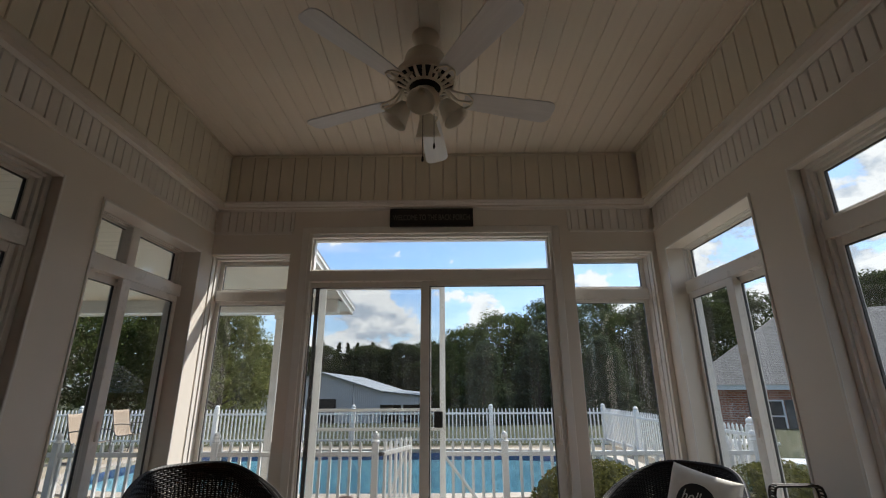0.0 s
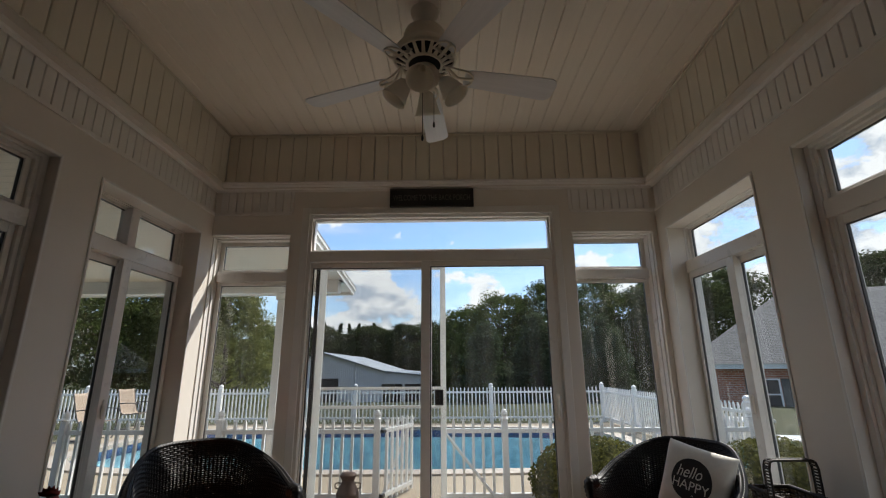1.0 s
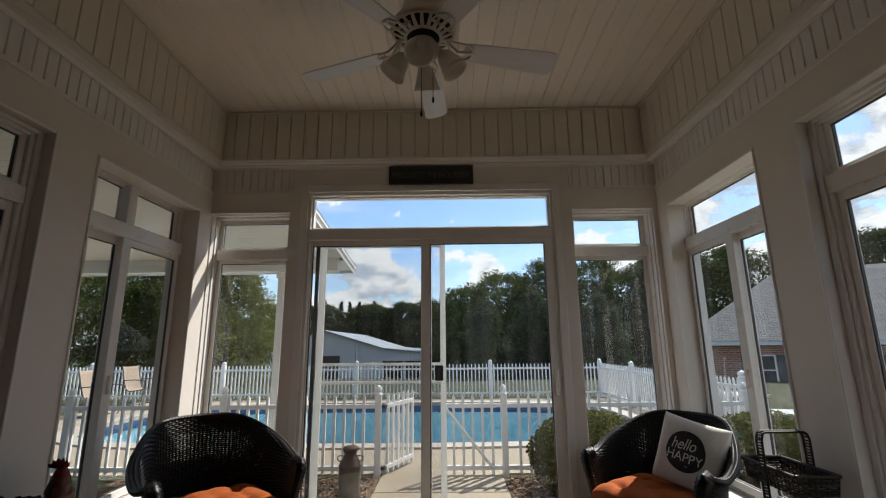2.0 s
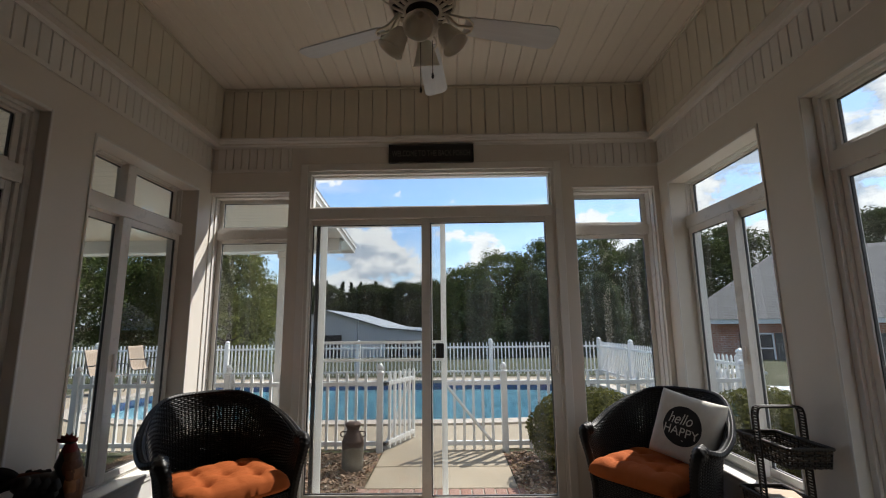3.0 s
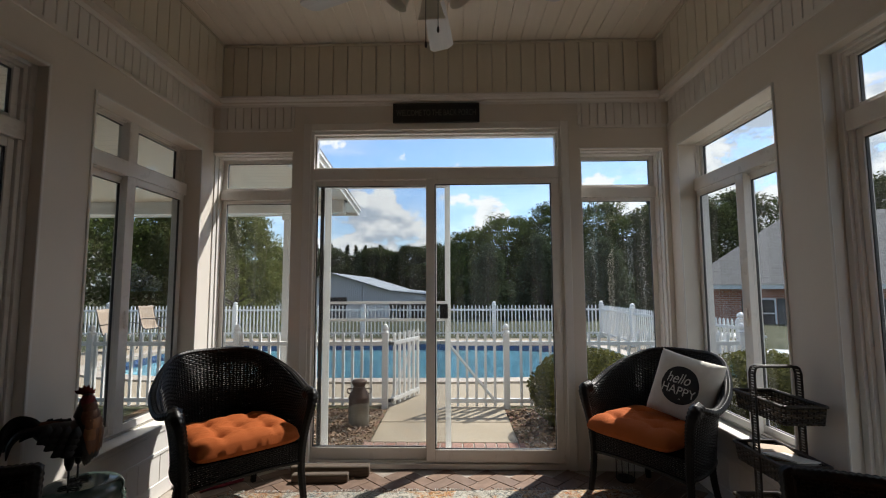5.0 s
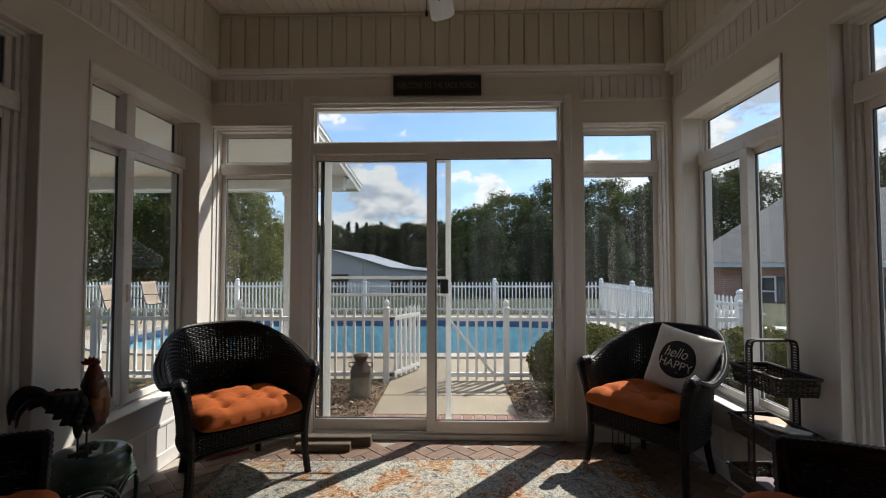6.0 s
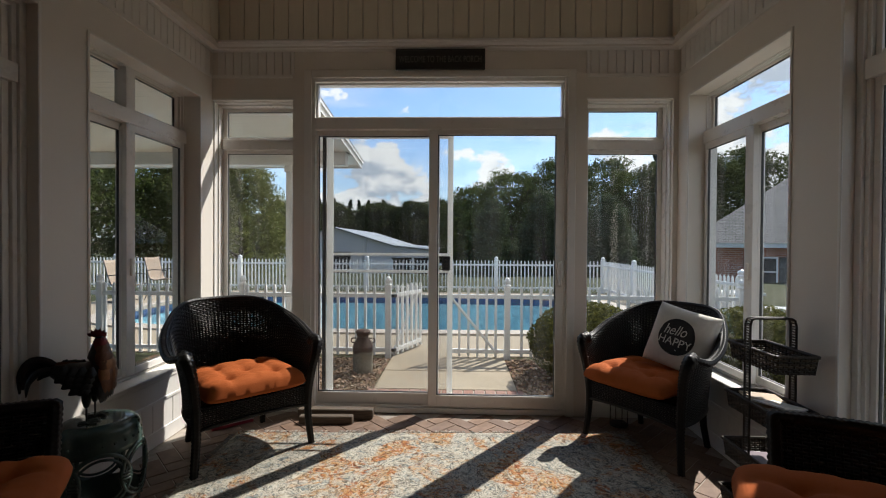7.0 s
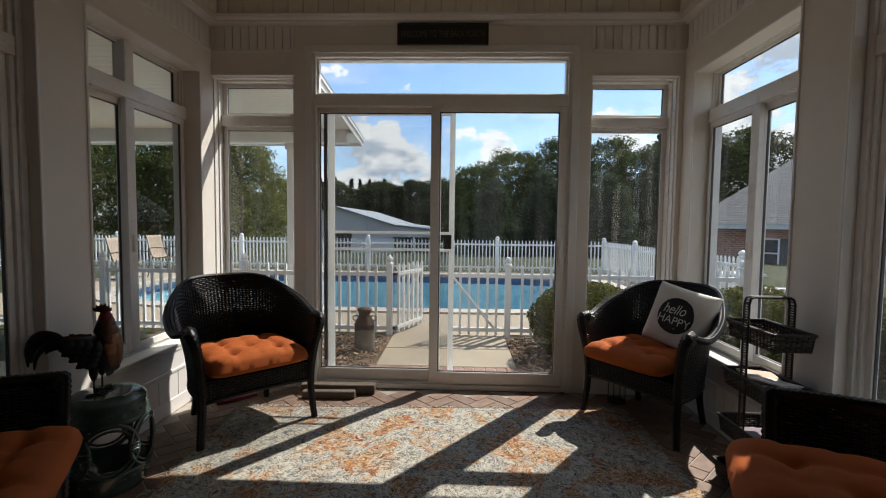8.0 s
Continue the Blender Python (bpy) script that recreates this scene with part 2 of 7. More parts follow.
def spline(points, n):
    """n + 1 points on a Catmull-Rom curve through the points."""
    p = [Vector(q) for q in points]
    p = [2 * p[0] - p[1]] + p + [2 * p[-1] - p[-2]]
    out = []
    m = len(p) - 3
    for i in range(n + 1):
        s = min(i / n * m, m - 1e-6)
        k = int(s)
        t = s - k
        a, b, c, d = p[k:k + 4]
        out.append(0.5 * ((2 * b) + (c - a) * t + (2 * a - 5 * b + 4 * c - d) * t * t + (3 * b - a - 3 * c + d) * t ** 3))
    return out
# ---- the room ----
XW, XE, YN, YS = 1.635, 1.675, 3.0, -2.3  # inner faces: west (at -x) and east walls, far wall, wall behind
TW = 0.15                          # wall thickness
ZH, ZT, ZC = 2.60, 2.64, 3.04      # head of the lower wall, foot of the upper wall, ceiling
XUL, XUR, YU = 1.562, 1.602, 2.957  # faces of the upper planks
SILL, HEAD, HEADN = 0.42, 2.216, 2.238
NW = (1.047, 1.640)                # far wall's windows, |x|
SW = {-1: ((1.915, 2.85), (1.08, 1.655)), 1: ((1.942, 2.858), (1.08, 1.660))}  # side walls' windows, y
DW, DH = 0.925, 2.41               # sliding door's opening
FR0 = 2.405                        # plank frieze below the ledge

# floor bed, below the bricks
floor = tagged(thing("floor", boxes([(-XW - TW, XE + TW, YS - TW, YN + TW, -0.3, -0.005)]), None), "brown brick paver floor in herringbone with pale mortar", "floor", kind="structure")
m = Mat("mortar", 0.9)
m.color(m.ramp(m.noise(30, 6), [(0.3, (0.30, 0.26, 0.215)), (0.7, (0.42, 0.37, 0.315))])).bump(m.noise(120, 3), 0.4, 0.004)
floor.data.materials.append(m.m)

# far wall, with the openings through it
rows = []
for s in (-1, 1):
    def span(a, b):
        return (s * a, s * b) if s > 0 else (s * b, s * a)
    y = (YN, YN + TW)
    rows += [(*span(NW[1], (XE if s > 0 else XW) + TW), *y, 0, ZH), (*span(NW[0], NW[1]), *y, 0, SILL), (*span(NW[0], NW[1]), *y, HEADN, FR0),
             (*span(NW[0], NW[1]), YN + 0.012, YN + TW, FR0, ZH), (*span(DW, NW[0]), *y, 0, ZH)]
rows += [(-DW, DW, YN, YN + TW, DH, ZH), (-XW - TW, XE + TW, YU + 0.014, YN + TW, ZH, ZC + 0.1)]
wall_north = tagged(thing("wall_north", boxes(rows), M_WALL), "off-white painted wall with window and door openings", "wall", kind="structure")


def side_wall(name, s):
    rows = []
    x = (XE, XE + TW) if s > 0 else (-XW - TW, -XW)
    xr = (XE + 0.012, XE + TW) if s > 0 else (-XW - TW, -XW - 0.012)
    xu = (XUR + 0.014, XE + TW) if s > 0 else (-XW - TW, -XUL - 0.014)
    edges = [YN, SW[s][0][1], SW[s][0][0], SW[s][1][1], SW[s][1][0], YS]
    for a, b in ((1, 0), (3, 2), (5, 4)):
        rows.append((*x, edges[a], edges[b], 0, FR0))
    for a, b in SW[s]:
        xl = (XE + 0.016, XE + TW) if s > 0 else (-XW - TW, -XW - 0.016)
        rows += [(*xl, a, b, 0, SILL), (*x, a, b, HEAD, FR0)]
    rows += [(*xr, YS, YN, FR0, ZH), (*xu, YS, YU + 0.014, ZH, ZC + 0.1)]
    return tagged(thing(name, boxes(rows), M_WALL), "off-white painted wall with tall window openings", "wall", kind="structure")


wall_west, wall_east = side_wall("wall_west", -1), side_wall("wall_east", 1)
m = Mat("house_wall_brick", 0.9)
m.color(m.ramp(m.noise(12, 6), [(0.3, (0.17, 0.09, 0.065)), (0.7, (0.27, 0.16, 0.12))])).bump(m.noise(60, 4), 0.4, 0.005)
tagged(thing("wall_south", boxes([(-XW - TW, XE + TW, YS - TW, YS, 0, ZC + 0.1)]), m.m), "plain brown brick house wall behind", "wall", kind="structure")

# ceiling: narrow cream boards in one mesh, grooves between them
bm = bmesh.new()
PL, FIRST = 0.1055, 0.078          # board width; the first one at the west side is ripped narrower
x = -XUL
while x < XUR:
    x1 = min(x + (FIRST if x == -XUL else PL), XUR)
    vs = [bm.verts.new(c) for c in ((x, YS, ZC + 0.006), (x + 0.0045, YS, ZC), (x1 - 0.0045, YS, ZC), (x1, YS, ZC + 0.006),
                                    (x, YU + 0.02, ZC + 0.006), (x + 0.0045, YU + 0.02, ZC), (x1 - 0.0045, YU + 0.02, ZC), (x1, YU + 0.02, ZC + 0.006))]
    for k in range(3):
        bm.faces.new((vs[k], vs[k + 1], vs[k + 5], vs[k + 4])[::-1])
    x = x1
box(bm, -XW - TW, XE + TW, YS - TW, YN + TW, ZC + 0.1, ZC + 0.16)
ceiling = tagged(thing("ceiling", bm, M_CEIL), "cream painted narrow board ceiling", "ceiling", kind="structure")


# planks of the upper wall and of the frieze: shared meshes, one object each
def plank_mesh(name, w, z0, z1, d=0.012, groove=0.0055, g=0.003, mat=None):
    bm = bmesh.new()
    prof = [(-w / 2 + g, d), (-w / 2 + g, groove), (-w / 2 + g + groove * 0.5, 0), (w / 2 - g - groove * 0.5, 0), (w / 2 - g, groove), (w / 2 - g, d)]
    a = [bm.verts.new((u, v, z0)) for u, v in prof]
    b = [bm.verts.new((u, v, z1)) for u, v in prof]
    for k in range(5):
        bm.faces.new((a[k], a[k + 1], b[k + 1], b[k]))
    bm.faces.new(a[::-1])
    bm.faces.new(b)
    me = bpy.data.meshes.new(name)
    bm.to_mesh(me)
    bm.free()
    me.materials.append(mat or M_PLANK)
    return me


upper = plank_mesh("plank", PL, ZT, ZC - 0.012, 0.010, 0.005, 0.0024)
narrow = plank_mesh("plank_narrow", FIRST, ZT, ZC - 0.012, 0.010, 0.005, 0.0024)
shared("plank", narrow, wall_north, pose(-XUL + FIRST / 2, YU, 0))
for i in range(29):
    shared("plank", upper, wall_north, pose(-XUL + FIRST + PL * (i + 0.5), YU, 0))
for s, wl, xu in ((-1, wall_west, -XUL), (1, wall_east, XUR)):
    for i in range(48):
        shared("plank", upper, wl, pose(xu, YU - PL * (i + 0.5), 0, 0, 0, -90 * s))
FW = 0.0595
frieze = plank_mesh("frieze_plank", FW, FR0 + 0.012, ZH - 0.01, 0.010, 0.004, 0.0026, M_TRIM)
for s in (-1, 1):
    for i in range(10 if s > 0 else 9):
        shared("plank", frieze, wall_north, pose(s * (NW[0] + 0.016 + FW * (i + 0.5)), YN + 0.003, 0))
    for i in range(68):
        shared("plank", frieze, wall_west if s < 0 else wall_east, pose(XE + 0.003 if s > 0 else -XW - 0.003, YN - 0.02 - FW * (i + 0.5), 0, 0, 0, -90 * s))


# ledge: a moulded strip at the foot of the upper planks, mitred round the room
def ledge_strip():
    bm = bmesh.new()
    prof = [(0.0, ZH - 0.020), (0.006, ZH - 0.020), (0.010, ZH - 0.006), (0.044, ZH + 0.018), (0.047, ZH + 0.028), (0.056, ZH + 0.030),
            (0.058, ZH + 0.042), (0.052, ZH + 0.047), (0.03, ZH + 0.047)]
    loops = []
    for o, z in prof:
        loops.append([bm.verts.new(c) for c in ((-XW + o, YS, z), (-XW + o, YN - o, z), (XE - o, YN - o, z), (XE - o, YS, z))])
    for a, b in zip(loops, loops[1:]):
        for k in range(3):
            bm.faces.new((a[k], a[k + 1], b[k + 1], b[k]))
    return bm


tagged(thing("trim_ledge", ledge_strip(), M_TRIM), "off-white moulded ledge running round the room", "moulding", kind="structure")
# cove bead where planks meet the ceiling
bm = boxes([(-XUL, XUR, YU - 0.012, YU, ZC - 0.020, ZC - 0.004), (-XUL, -XUL + 0.012, YS, YU - 0.012, ZC - 0.020, ZC - 0.004), (XUR - 0.012, XUR, YS, YU - 0.012, ZC - 0.020, ZC - 0.004)], 0.003)
tagged(thing("trim_ceiling_bead", bm, M_PLANK), "thin cream bead between planks and ceiling", "moulding", kind="structure")
# flat strips that frame the frieze
rows = []
for s in (-1, 1):
    a, b = (NW[0], XE) if s > 0 else (-XW, -NW[0])
    rows.append((a, b, YN - 0.006, YN + 0.004, FR0 - 0.012, FR0 + 0.012))
    rows.append((s * NW[0] - 0.012, s * NW[0] + 0.012, YN - 0.007, YN + 0.004, FR0 + 0.012, ZH - 0.02))
    rows.append((*((XE - 0.006, XE + 0.004) if s > 0 else (-XW - 0.004, -XW + 0.006)), YS, YN - 0.006, FR0 - 0.012, FR0 + 0.012))
tagged(thing("trim_frieze", boxes(rows, 0.002), M_TRIM), "off-white flat strips round the plank frieze", "moulding", kind="structure")


# wainscot below the sills: grooved panels with a base strip
def wainscot(name, u0, u1, place):
    bm = bmesh.new()
    w = 0.09
    k = max(1, round((u1 - u0) / w))
    w = (u1 - u0) / k
    for i in range(k):
        a = u0 + i * w
        prof = [(a, 0.0), (a + 0.004, -0.004), (a + w - 0.004, -0.004), (a + w, 0.0)]
        lo = [bm.verts.new((u, v, 0.09)) for u, v in prof]
        hi = [bm.verts.new((u, v, 0.25)) for u, v in prof]
        for j in range(3):
            bm.faces.new((lo[j], lo[j + 1], hi[j + 1], hi[j]))
    box(bm, u0, u1, -0.008, 0.0, 0.0, 0.09, 0.002)
    box(bm, u0, u1, -0.009, 0.0, 0.25, 0.272, 0.003)
    box(bm, u0, u1, -0.003, 0.0, 0.272, SILL - 0.04, 0.001)
    ob = thing(name, bm, M_TRIM, place)
    return tagged(ob, "off-white grooved wainscot panel below a window", "wainscot", kind="structure")


wainscot("wainscot_1", -NW[1], -NW[0], pose(0, YN - 0.001, 0))
wainscot("wainscot_2", NW[0], NW[1], pose(0, YN - 0.001, 0))
for k, s in ((3, -1), (4, 1)):
    for q, (a, b) in enumerate(SW[s]):
        at = pose(XE + 0.015 if s > 0 else -XW - 0.015, 0, 0, 0, 0, -90 * s)
        wainscot("wainscot_%d" % (k + 2 * q), *((-b, -a) if s > 0 else (a, b)), at)

# ---- windows ----
# local axes: u along the wall, v outwards from the inner face, z up


def ring(bm, u0, u1, z0, z1, v0, v1, w, bevel=0.002):
    """A rectangular frame of bars of width w."""
    box(bm, u0, u0 + w, v0, v1, z0, z1, bevel)
    box(bm, u1 - w, u1, v0, v1, z0, z1, bevel)
    box(bm, u0 + w, u1 - w, v0, v1, z0, z0 + w, bevel)
    box(bm, u0 + w, u1 - w, v0, v1, z1 - w, z1, bevel)


def pane_in(parent, u0, u1, z0, z1, v):
    bm = bmesh.new()
    box(bm, u0, u1, v - 0.003, v + 0.003, z0, z1)
    p = part("pane", bm, M_GLASS, parent)
    p.visible_shadow = False
    return p


def casing(parent, u0, u1, z0, z1, w=0.02, d=0.008, sides=(1, 1)):
    bm = bmesh.new()
    if sides[0]:
        box(bm, u0 - w, u0 + 0.004, -d, 0.002, z0, z1 + w, 0.003)
    if sides[1]:
        box(bm, u1 - 0.004, u1 + w, -d, 0.002, z0, z1 + w, 0.003)
    box(bm, u0 + 0.004, u1 - 0.004, -d, 0.002, z1 - 0.004, z1 + w, 0.003)
    return part("casing", bm, M_TRIM, parent)


def sill_board(parent, u0, u1, z, deep=0.06, out=0.035):
    bm = bmesh.new()
    box(bm, u0 - 0.03, u1 + 0.03, -out, -0.001, z - 0.03, z, 0.005)
    box(bm, u0, u1, -0.001, deep, z - 0.012, z, 0.002)
    box(bm, u0 - 0.015, u1 + 0.015, -min(0.018, out), -0.001, z - 0.075, z - 0.03, 0.002)
    return part("window_sill", bm, M_TRIM, parent)


def framed_pane(parent, u0, u1, z0, z1, v0, v1, left, right, top, bottom):
    """A glazed sash whose four bars have widths of their own."""
    bm = bmesh.new()
    box(bm, u0, u0 + left, v0, v1, z0, z1, 0.002)
    box(bm, u1 - right, u1, v0, v1, z0, z1, 0.002)
    box(bm, u0 + left, u1 - right, v0, v1, z0, z0 + bottom, 0.002)
    box(bm, u0 + left, u1 - right, v0, v1, z1 - top, z1, 0.002)
    s = part("sash", bm, M_VINYL, parent)
    mid = (v0 + v1) / 2
    g = bmesh.new()
    ring(g, u0 + left - 0.001, u1 - right + 0.001, z0 + bottom - 0.001, z1 - top + 0.001, mid - 0.006, mid + 0.006, 0.005, 0)
    part("gasket", g, M_GASKET, s)
    pane_in(s, u0 + left, u1 - right, z0 + bottom, z1 - top, mid)
    return s


def narrow_window(name, s):
    """The tall window between the door and the corner: its frame steps back into the wall. s: -1 west of the door, 1 east."""
    w = tagged(thing(name, at=pose(0, YN, 0)), "tall narrow white window with a transom pane", "window", kind="structure")

    def u(a, b):
        return (a, b) if s > 0 else (-b, -a)

    bm = bmesh.new()
    box(bm, *u(NW[0] - 0.01, NW[1] - 0.008), -0.007, 0.002, HEADN - 0.002, HEADN + 0.012, 0.003)
    part("casing", bm, M_TRIM, w)
    sill_board(w, *u(NW[0], NW[1] - 0.03), SILL + 0.004, 0.118)
    lo, hi = SILL + 0.004, HEADN
    bm = bmesh.new()
    for a, b, z0, z1, v0 in ((1.633, NW[1], lo, hi, 0.030), (1.626, 1.633, lo, hi - 0.006, 0.078), (NW[0], NW[0] + 0.014, lo, hi, 0.116),
                             (NW[0], 1.633, hi - 0.007, hi, 0.034), (NW[0] + 0.014, 1.626, hi - 0.018, hi - 0.007, 0.080),
                             (NW[0] + 0.014, 1.626, lo, lo + 0.022, 0.116), (NW[0] + 0.014, 1.626, 1.908, 1.984, 0.112)):
        box(bm, *u(a, b), v0, 0.178, z0, z1, 0.0015)
    part("window_frame", bm, M_VINYL, w)
    inner, outer = (0.030, 0.032) if s > 0 else (0.032, 0.030)
    framed_pane(w, *u(NW[0] + 0.014, 1.626), 1.984, hi - 0.018, 0.138, 0.168, inner, outer, 0.027, 0.020)
    framed_pane(w, *u(NW[0] + 0.014, 1.626), lo + 0.022, 1.908, 0.138, 0.168, inner, outer, 0.026, 0.028)
    return w


narrow_window("window_1", -1)
narrow_window("window_2", 1)


def slider_window(name, s, ya, yb, split, mullion):
    """A side wall's window from ya to yb. s: -1 west wall, 1 east wall. The far sash slides inside the near one."""
    w = tagged(thing(name, at=pose(XE if s > 0 else -XW, 0, 0, 0, 0, -90 * s)), "tall white sliding window with a transom pane above" if split else "tall white fixed window with a transom pane above", "window", kind="structure")

    def u(a, b):
        return (a, b) if s < 0 else (-b, -a)

    def bars(near, far):
        return (near, far) if s < 0 else (far, near)

    casing(w, *u(ya, yb), SILL, HEAD, 0.012, 0.006)
    # far pair: deep reveal and slim frame; near pair: a broad stepped frame close to the room
    f1, f2, stile, dv = ((0.012, 0.024, 0.028, 0.112) if s < 0 else (0.006, 0.014, 0.024, 0.112)) if split else (0.030, 0.050, 0.030, 0.050)
    bar0, bar1, head = (1.890, 1.972, HEAD - 0.012) if split else (1.872, 1.952, HEAD - 0.034)
    bm = bmesh.new()
    box(bm, *u(ya, yb), 0.002, dv + 0.012, SILL - 0.018, SILL + 0.004, 0.004)
    box(bm, *u(ya, yb), 0.006, 0.014, SILL - 0.040, SILL - 0.018, 0.003)
    part("window_sill", bm, M_TRIM, w)
    lo = SILL + 0.004
    bm = bmesh.new()
    edge, step = HEAD - (HEAD - head) / 2, head
    for a, b, v0, v1, z0, z1 in ((ya, ya + 0.03, 0, 0.07, lo, HEAD), (yb - f1, yb, 0, 0.07, lo, HEAD), (ya + 0.03, yb - f1, 0, 0.07, lo, lo + 0.012), (ya + 0.03, yb - f1, 0, 0.07, edge, HEAD),
                                 (ya + 0.03, ya + 0.048, 0.013, 0.068, lo + 0.012, edge), (yb - f2, yb - f1, 0.013, 0.068, lo + 0.012, edge), (ya + 0.048, yb - f2, 0.013, 0.068, lo + 0.012, lo + 0.022),
                                 (ya + 0.048, yb - f2, 0.013, 0.068, step, edge), (ya + 0.03, yb - (0.004 if split else f1), -0.02 if split else 0.006, 0.066, bar0, bar1)):
        box(bm, *u(a, b), dv + v0, dv + v1, z0, z1, 0.002)
    part("window_frame", bm, M_VINYL, w)
    near, far = bars(0.02, stile)
    framed_pane(w, *u(ya + 0.048, yb - f2), bar1, head, dv + 0.028, dv + 0.056, near, far, 0.014, 0.020)
    m0, m1 = (2.293, 2.363) if s < 0 else (2.357, 2.428)
    if mullion:
        bm = bmesh.new()
        box(bm, *u(m0, m1), 0.100, 0.172, bar1, head, 0.003)
        part("mullion", bm, M_VINYL, w)
    if not split:
        near, far = bars(0.045, stile)
        framed_pane(w, *u(ya + 0.048, yb - f2), lo + 0.022, bar0, dv + 0.028, dv + 0.056, near, far, 0.040, 0.040)
        return w
    near, far = bars(0.068, stile)
    framed_pane(w, *u(m0, yb - f2), lo + 0.022, bar0, 0.100, 0.130, near, far, 0.040, 0.042)
    near, far = bars(0.045, 0.060)
    framed_pane(w, *u(ya + 0.048, m1 + 0.003), lo + 0.022, bar0, 0.144, 0.176, near, far, 0.040, 0.042)
    bm = bmesh.new()
    box(bm, *u(m0 + 0.025, m0 + 0.041), 0.086, 0.102, 1.02, 1.12, 0.004)
    box(bm, *u(m0, m0 + 0.005), 0.130, 0.144, 0.56, 1.87, 0.001)
    part("latch", bm, M_TRIM, w)
    return w


for s, first in ((-1, 3), (1, 5)):
    for k, (a, b) in enumerate(SW[s]):
        slider_window("window_%d" % (first + k), s, a, b, k == 0, s < 0 and k == 0)

# ---- sliding door with its transom ----
door = tagged(thing("door_1", at=pose(0, YN, 0)), "white two-panel glass sliding door with a transom above, closed", "sliding door", kind="structure")
casing(door, -DW + 0.012, DW - 0.012, 0.0, DH - 0.012, 0.052, 0.008)
bm = bmesh.new()
box(bm, -DW, -DW + 0.036, 0.012, 0.14, 0, DH, 0.003)
box(bm, DW - 0.036, DW, 0.012, 0.14, 0, DH, 0.003)
box(bm, -DW + 0.036, DW - 0.036, 0.012, 0.14, DH - 0.04, DH, 0.003)
box(bm, -DW + 0.036, DW - 0.036, 0.006, 0.14, 2.03, 2.115, 0.004)
part("door_frame", bm, M_VINYL, door)
bm = bmesh.new()
box(bm, -DW + 0.036, DW - 0.036, 0.004, 0.14, 0.0, 0.035, 0.003)
box(bm, -DW + 0.036, DW - 0.036, 0.030, 0.036, 0.035, 0.05)
box(bm, -DW + 0.036, DW - 0.036, 0.068, 0.074, 0.035, 0.05)
box(bm, -DW + 0.036, DW - 0.036, 0.108, 0.114, 0.035, 0.048)
part("threshold", bm, M_TRIM, door, "off-white sill with sliding tracks")
bm = bmesh.new()
ring(bm, -DW + 0.036, DW - 0.036, 2.115, DH - 0.04, 0.04, 0.09, 0.014)
tr = part("transom", bm, M_VINYL, door)
pane_in(tr, -DW + 0.05, DW - 0.05, 2.129, DH - 0.054, 0.065)


def door_panel(name, u0, u1, v0, v1, lo, hi, stile_l, stile_r, bottom):
    bm = bmesh.new()
    box(bm, u0, u0 + stile_l, v0, v1, lo, hi, 0.003)
    box(bm, u1 - stile_r, u1, v0, v1, lo, hi, 0.003)
    box(bm, u0 + stile_l, u1 - stile_r, v0, v1, lo, lo + bottom, 0.003)
    box(bm, u0 + stile_l, u1 - stile_r, v0, v1, hi - 0.035, hi, 0.003)
    p = part(name, bm, M_VINYL, door)
    g = bmesh.new()
    ring(g, u0 + stile_l - 0.001, u1 - stile_r + 0.001, lo + bottom - 0.001, hi - 0.034, (v0 + v1) / 2 - 0.007, (v0 + v1) / 2 + 0.007, 0.007, 0)
    part("gasket", g, M_GASKET, p)
    pane_in(p, u0 + stile_l, u1 - stile_r, lo + bottom, hi - 0.035, (v0 + v1) / 2)
    return p


door_panel("fixed_panel", -DW + 0.036, 0.005, 0.052, 0.088, 0.045, 2.03, 0.012, 0.055, 0.085)
slide = door_panel("sliding_panel", -0.068, DW - 0.036, 0.012, 0.048, 0.045, 2.03, 0.062, 0.055, 0.085)
bm = bmesh.new()
box(bm, 0.852, 0.872, -0.012, 0.012, 0.92, 1.10, 0.005)
box(bm, 0.856, 0.868, -0.034, -0.012, 0.93, 0.95, 0.004)
box(bm, 0.856, 0.868, -0.034, -0.012, 1.07, 1.09, 0.004)
box(bm, 0.857, 0.867, -0.046, -0.034, 0.92, 1.10, 0.004)
part("handle", bm, M_TRIM, slide, "off-white pull handle")
# insect screen on the outer track
bm = bmesh.new()
box(bm, -0.835, -0.785, 0.118, 0.132, 0.05, 2.03, 0.002)
box(bm, 0.065, 0.105, 0.118, 0.132, 0.05, 2.03, 0.002)
box(bm, -0.785, 0.065, 0.118, 0.132, 0.05, 0.09, 0.002)
box(bm, -0.785, 0.065, 0.118, 0.132, 1.99, 2.03, 0.002)
box(bm, -0.785, 0.065, 0.121, 0.129, 1.125, 1.145, 0.001)
box(bm, -0.785, 0.065, 0.121, 0.129, 1.0, 1.02, 0.001)
m = Mat("thin_white_vinyl", 0.4)
m.color(m.ramp(m.noise(5, 4), [(0.3, (0.80, 0.80, 0.78)), (0.7, (0.86, 0.86, 0.84))]))
glow = m.t.nodes.new("ShaderNodeBsdfTranslucent")
glow.inputs[0].default_value = (0.86, 0.86, 0.84, 1)
half = m.t.nodes.new("ShaderNodeMixShader")
half.inputs[0].default_value = 0.5
m.t.links.new(m.b.outputs[0], half.inputs[1])
m.t.links.new(glow.outputs[0], half.inputs[2])
m.t.links.new(half.outputs[0], m.t.nodes["Material Output"].inputs["Surface"])
screen = part("screen_frame", bm, m.m, door, "white framed sliding insect screen")
m = Mat("insect_mesh", 0.8, spec=0.1)
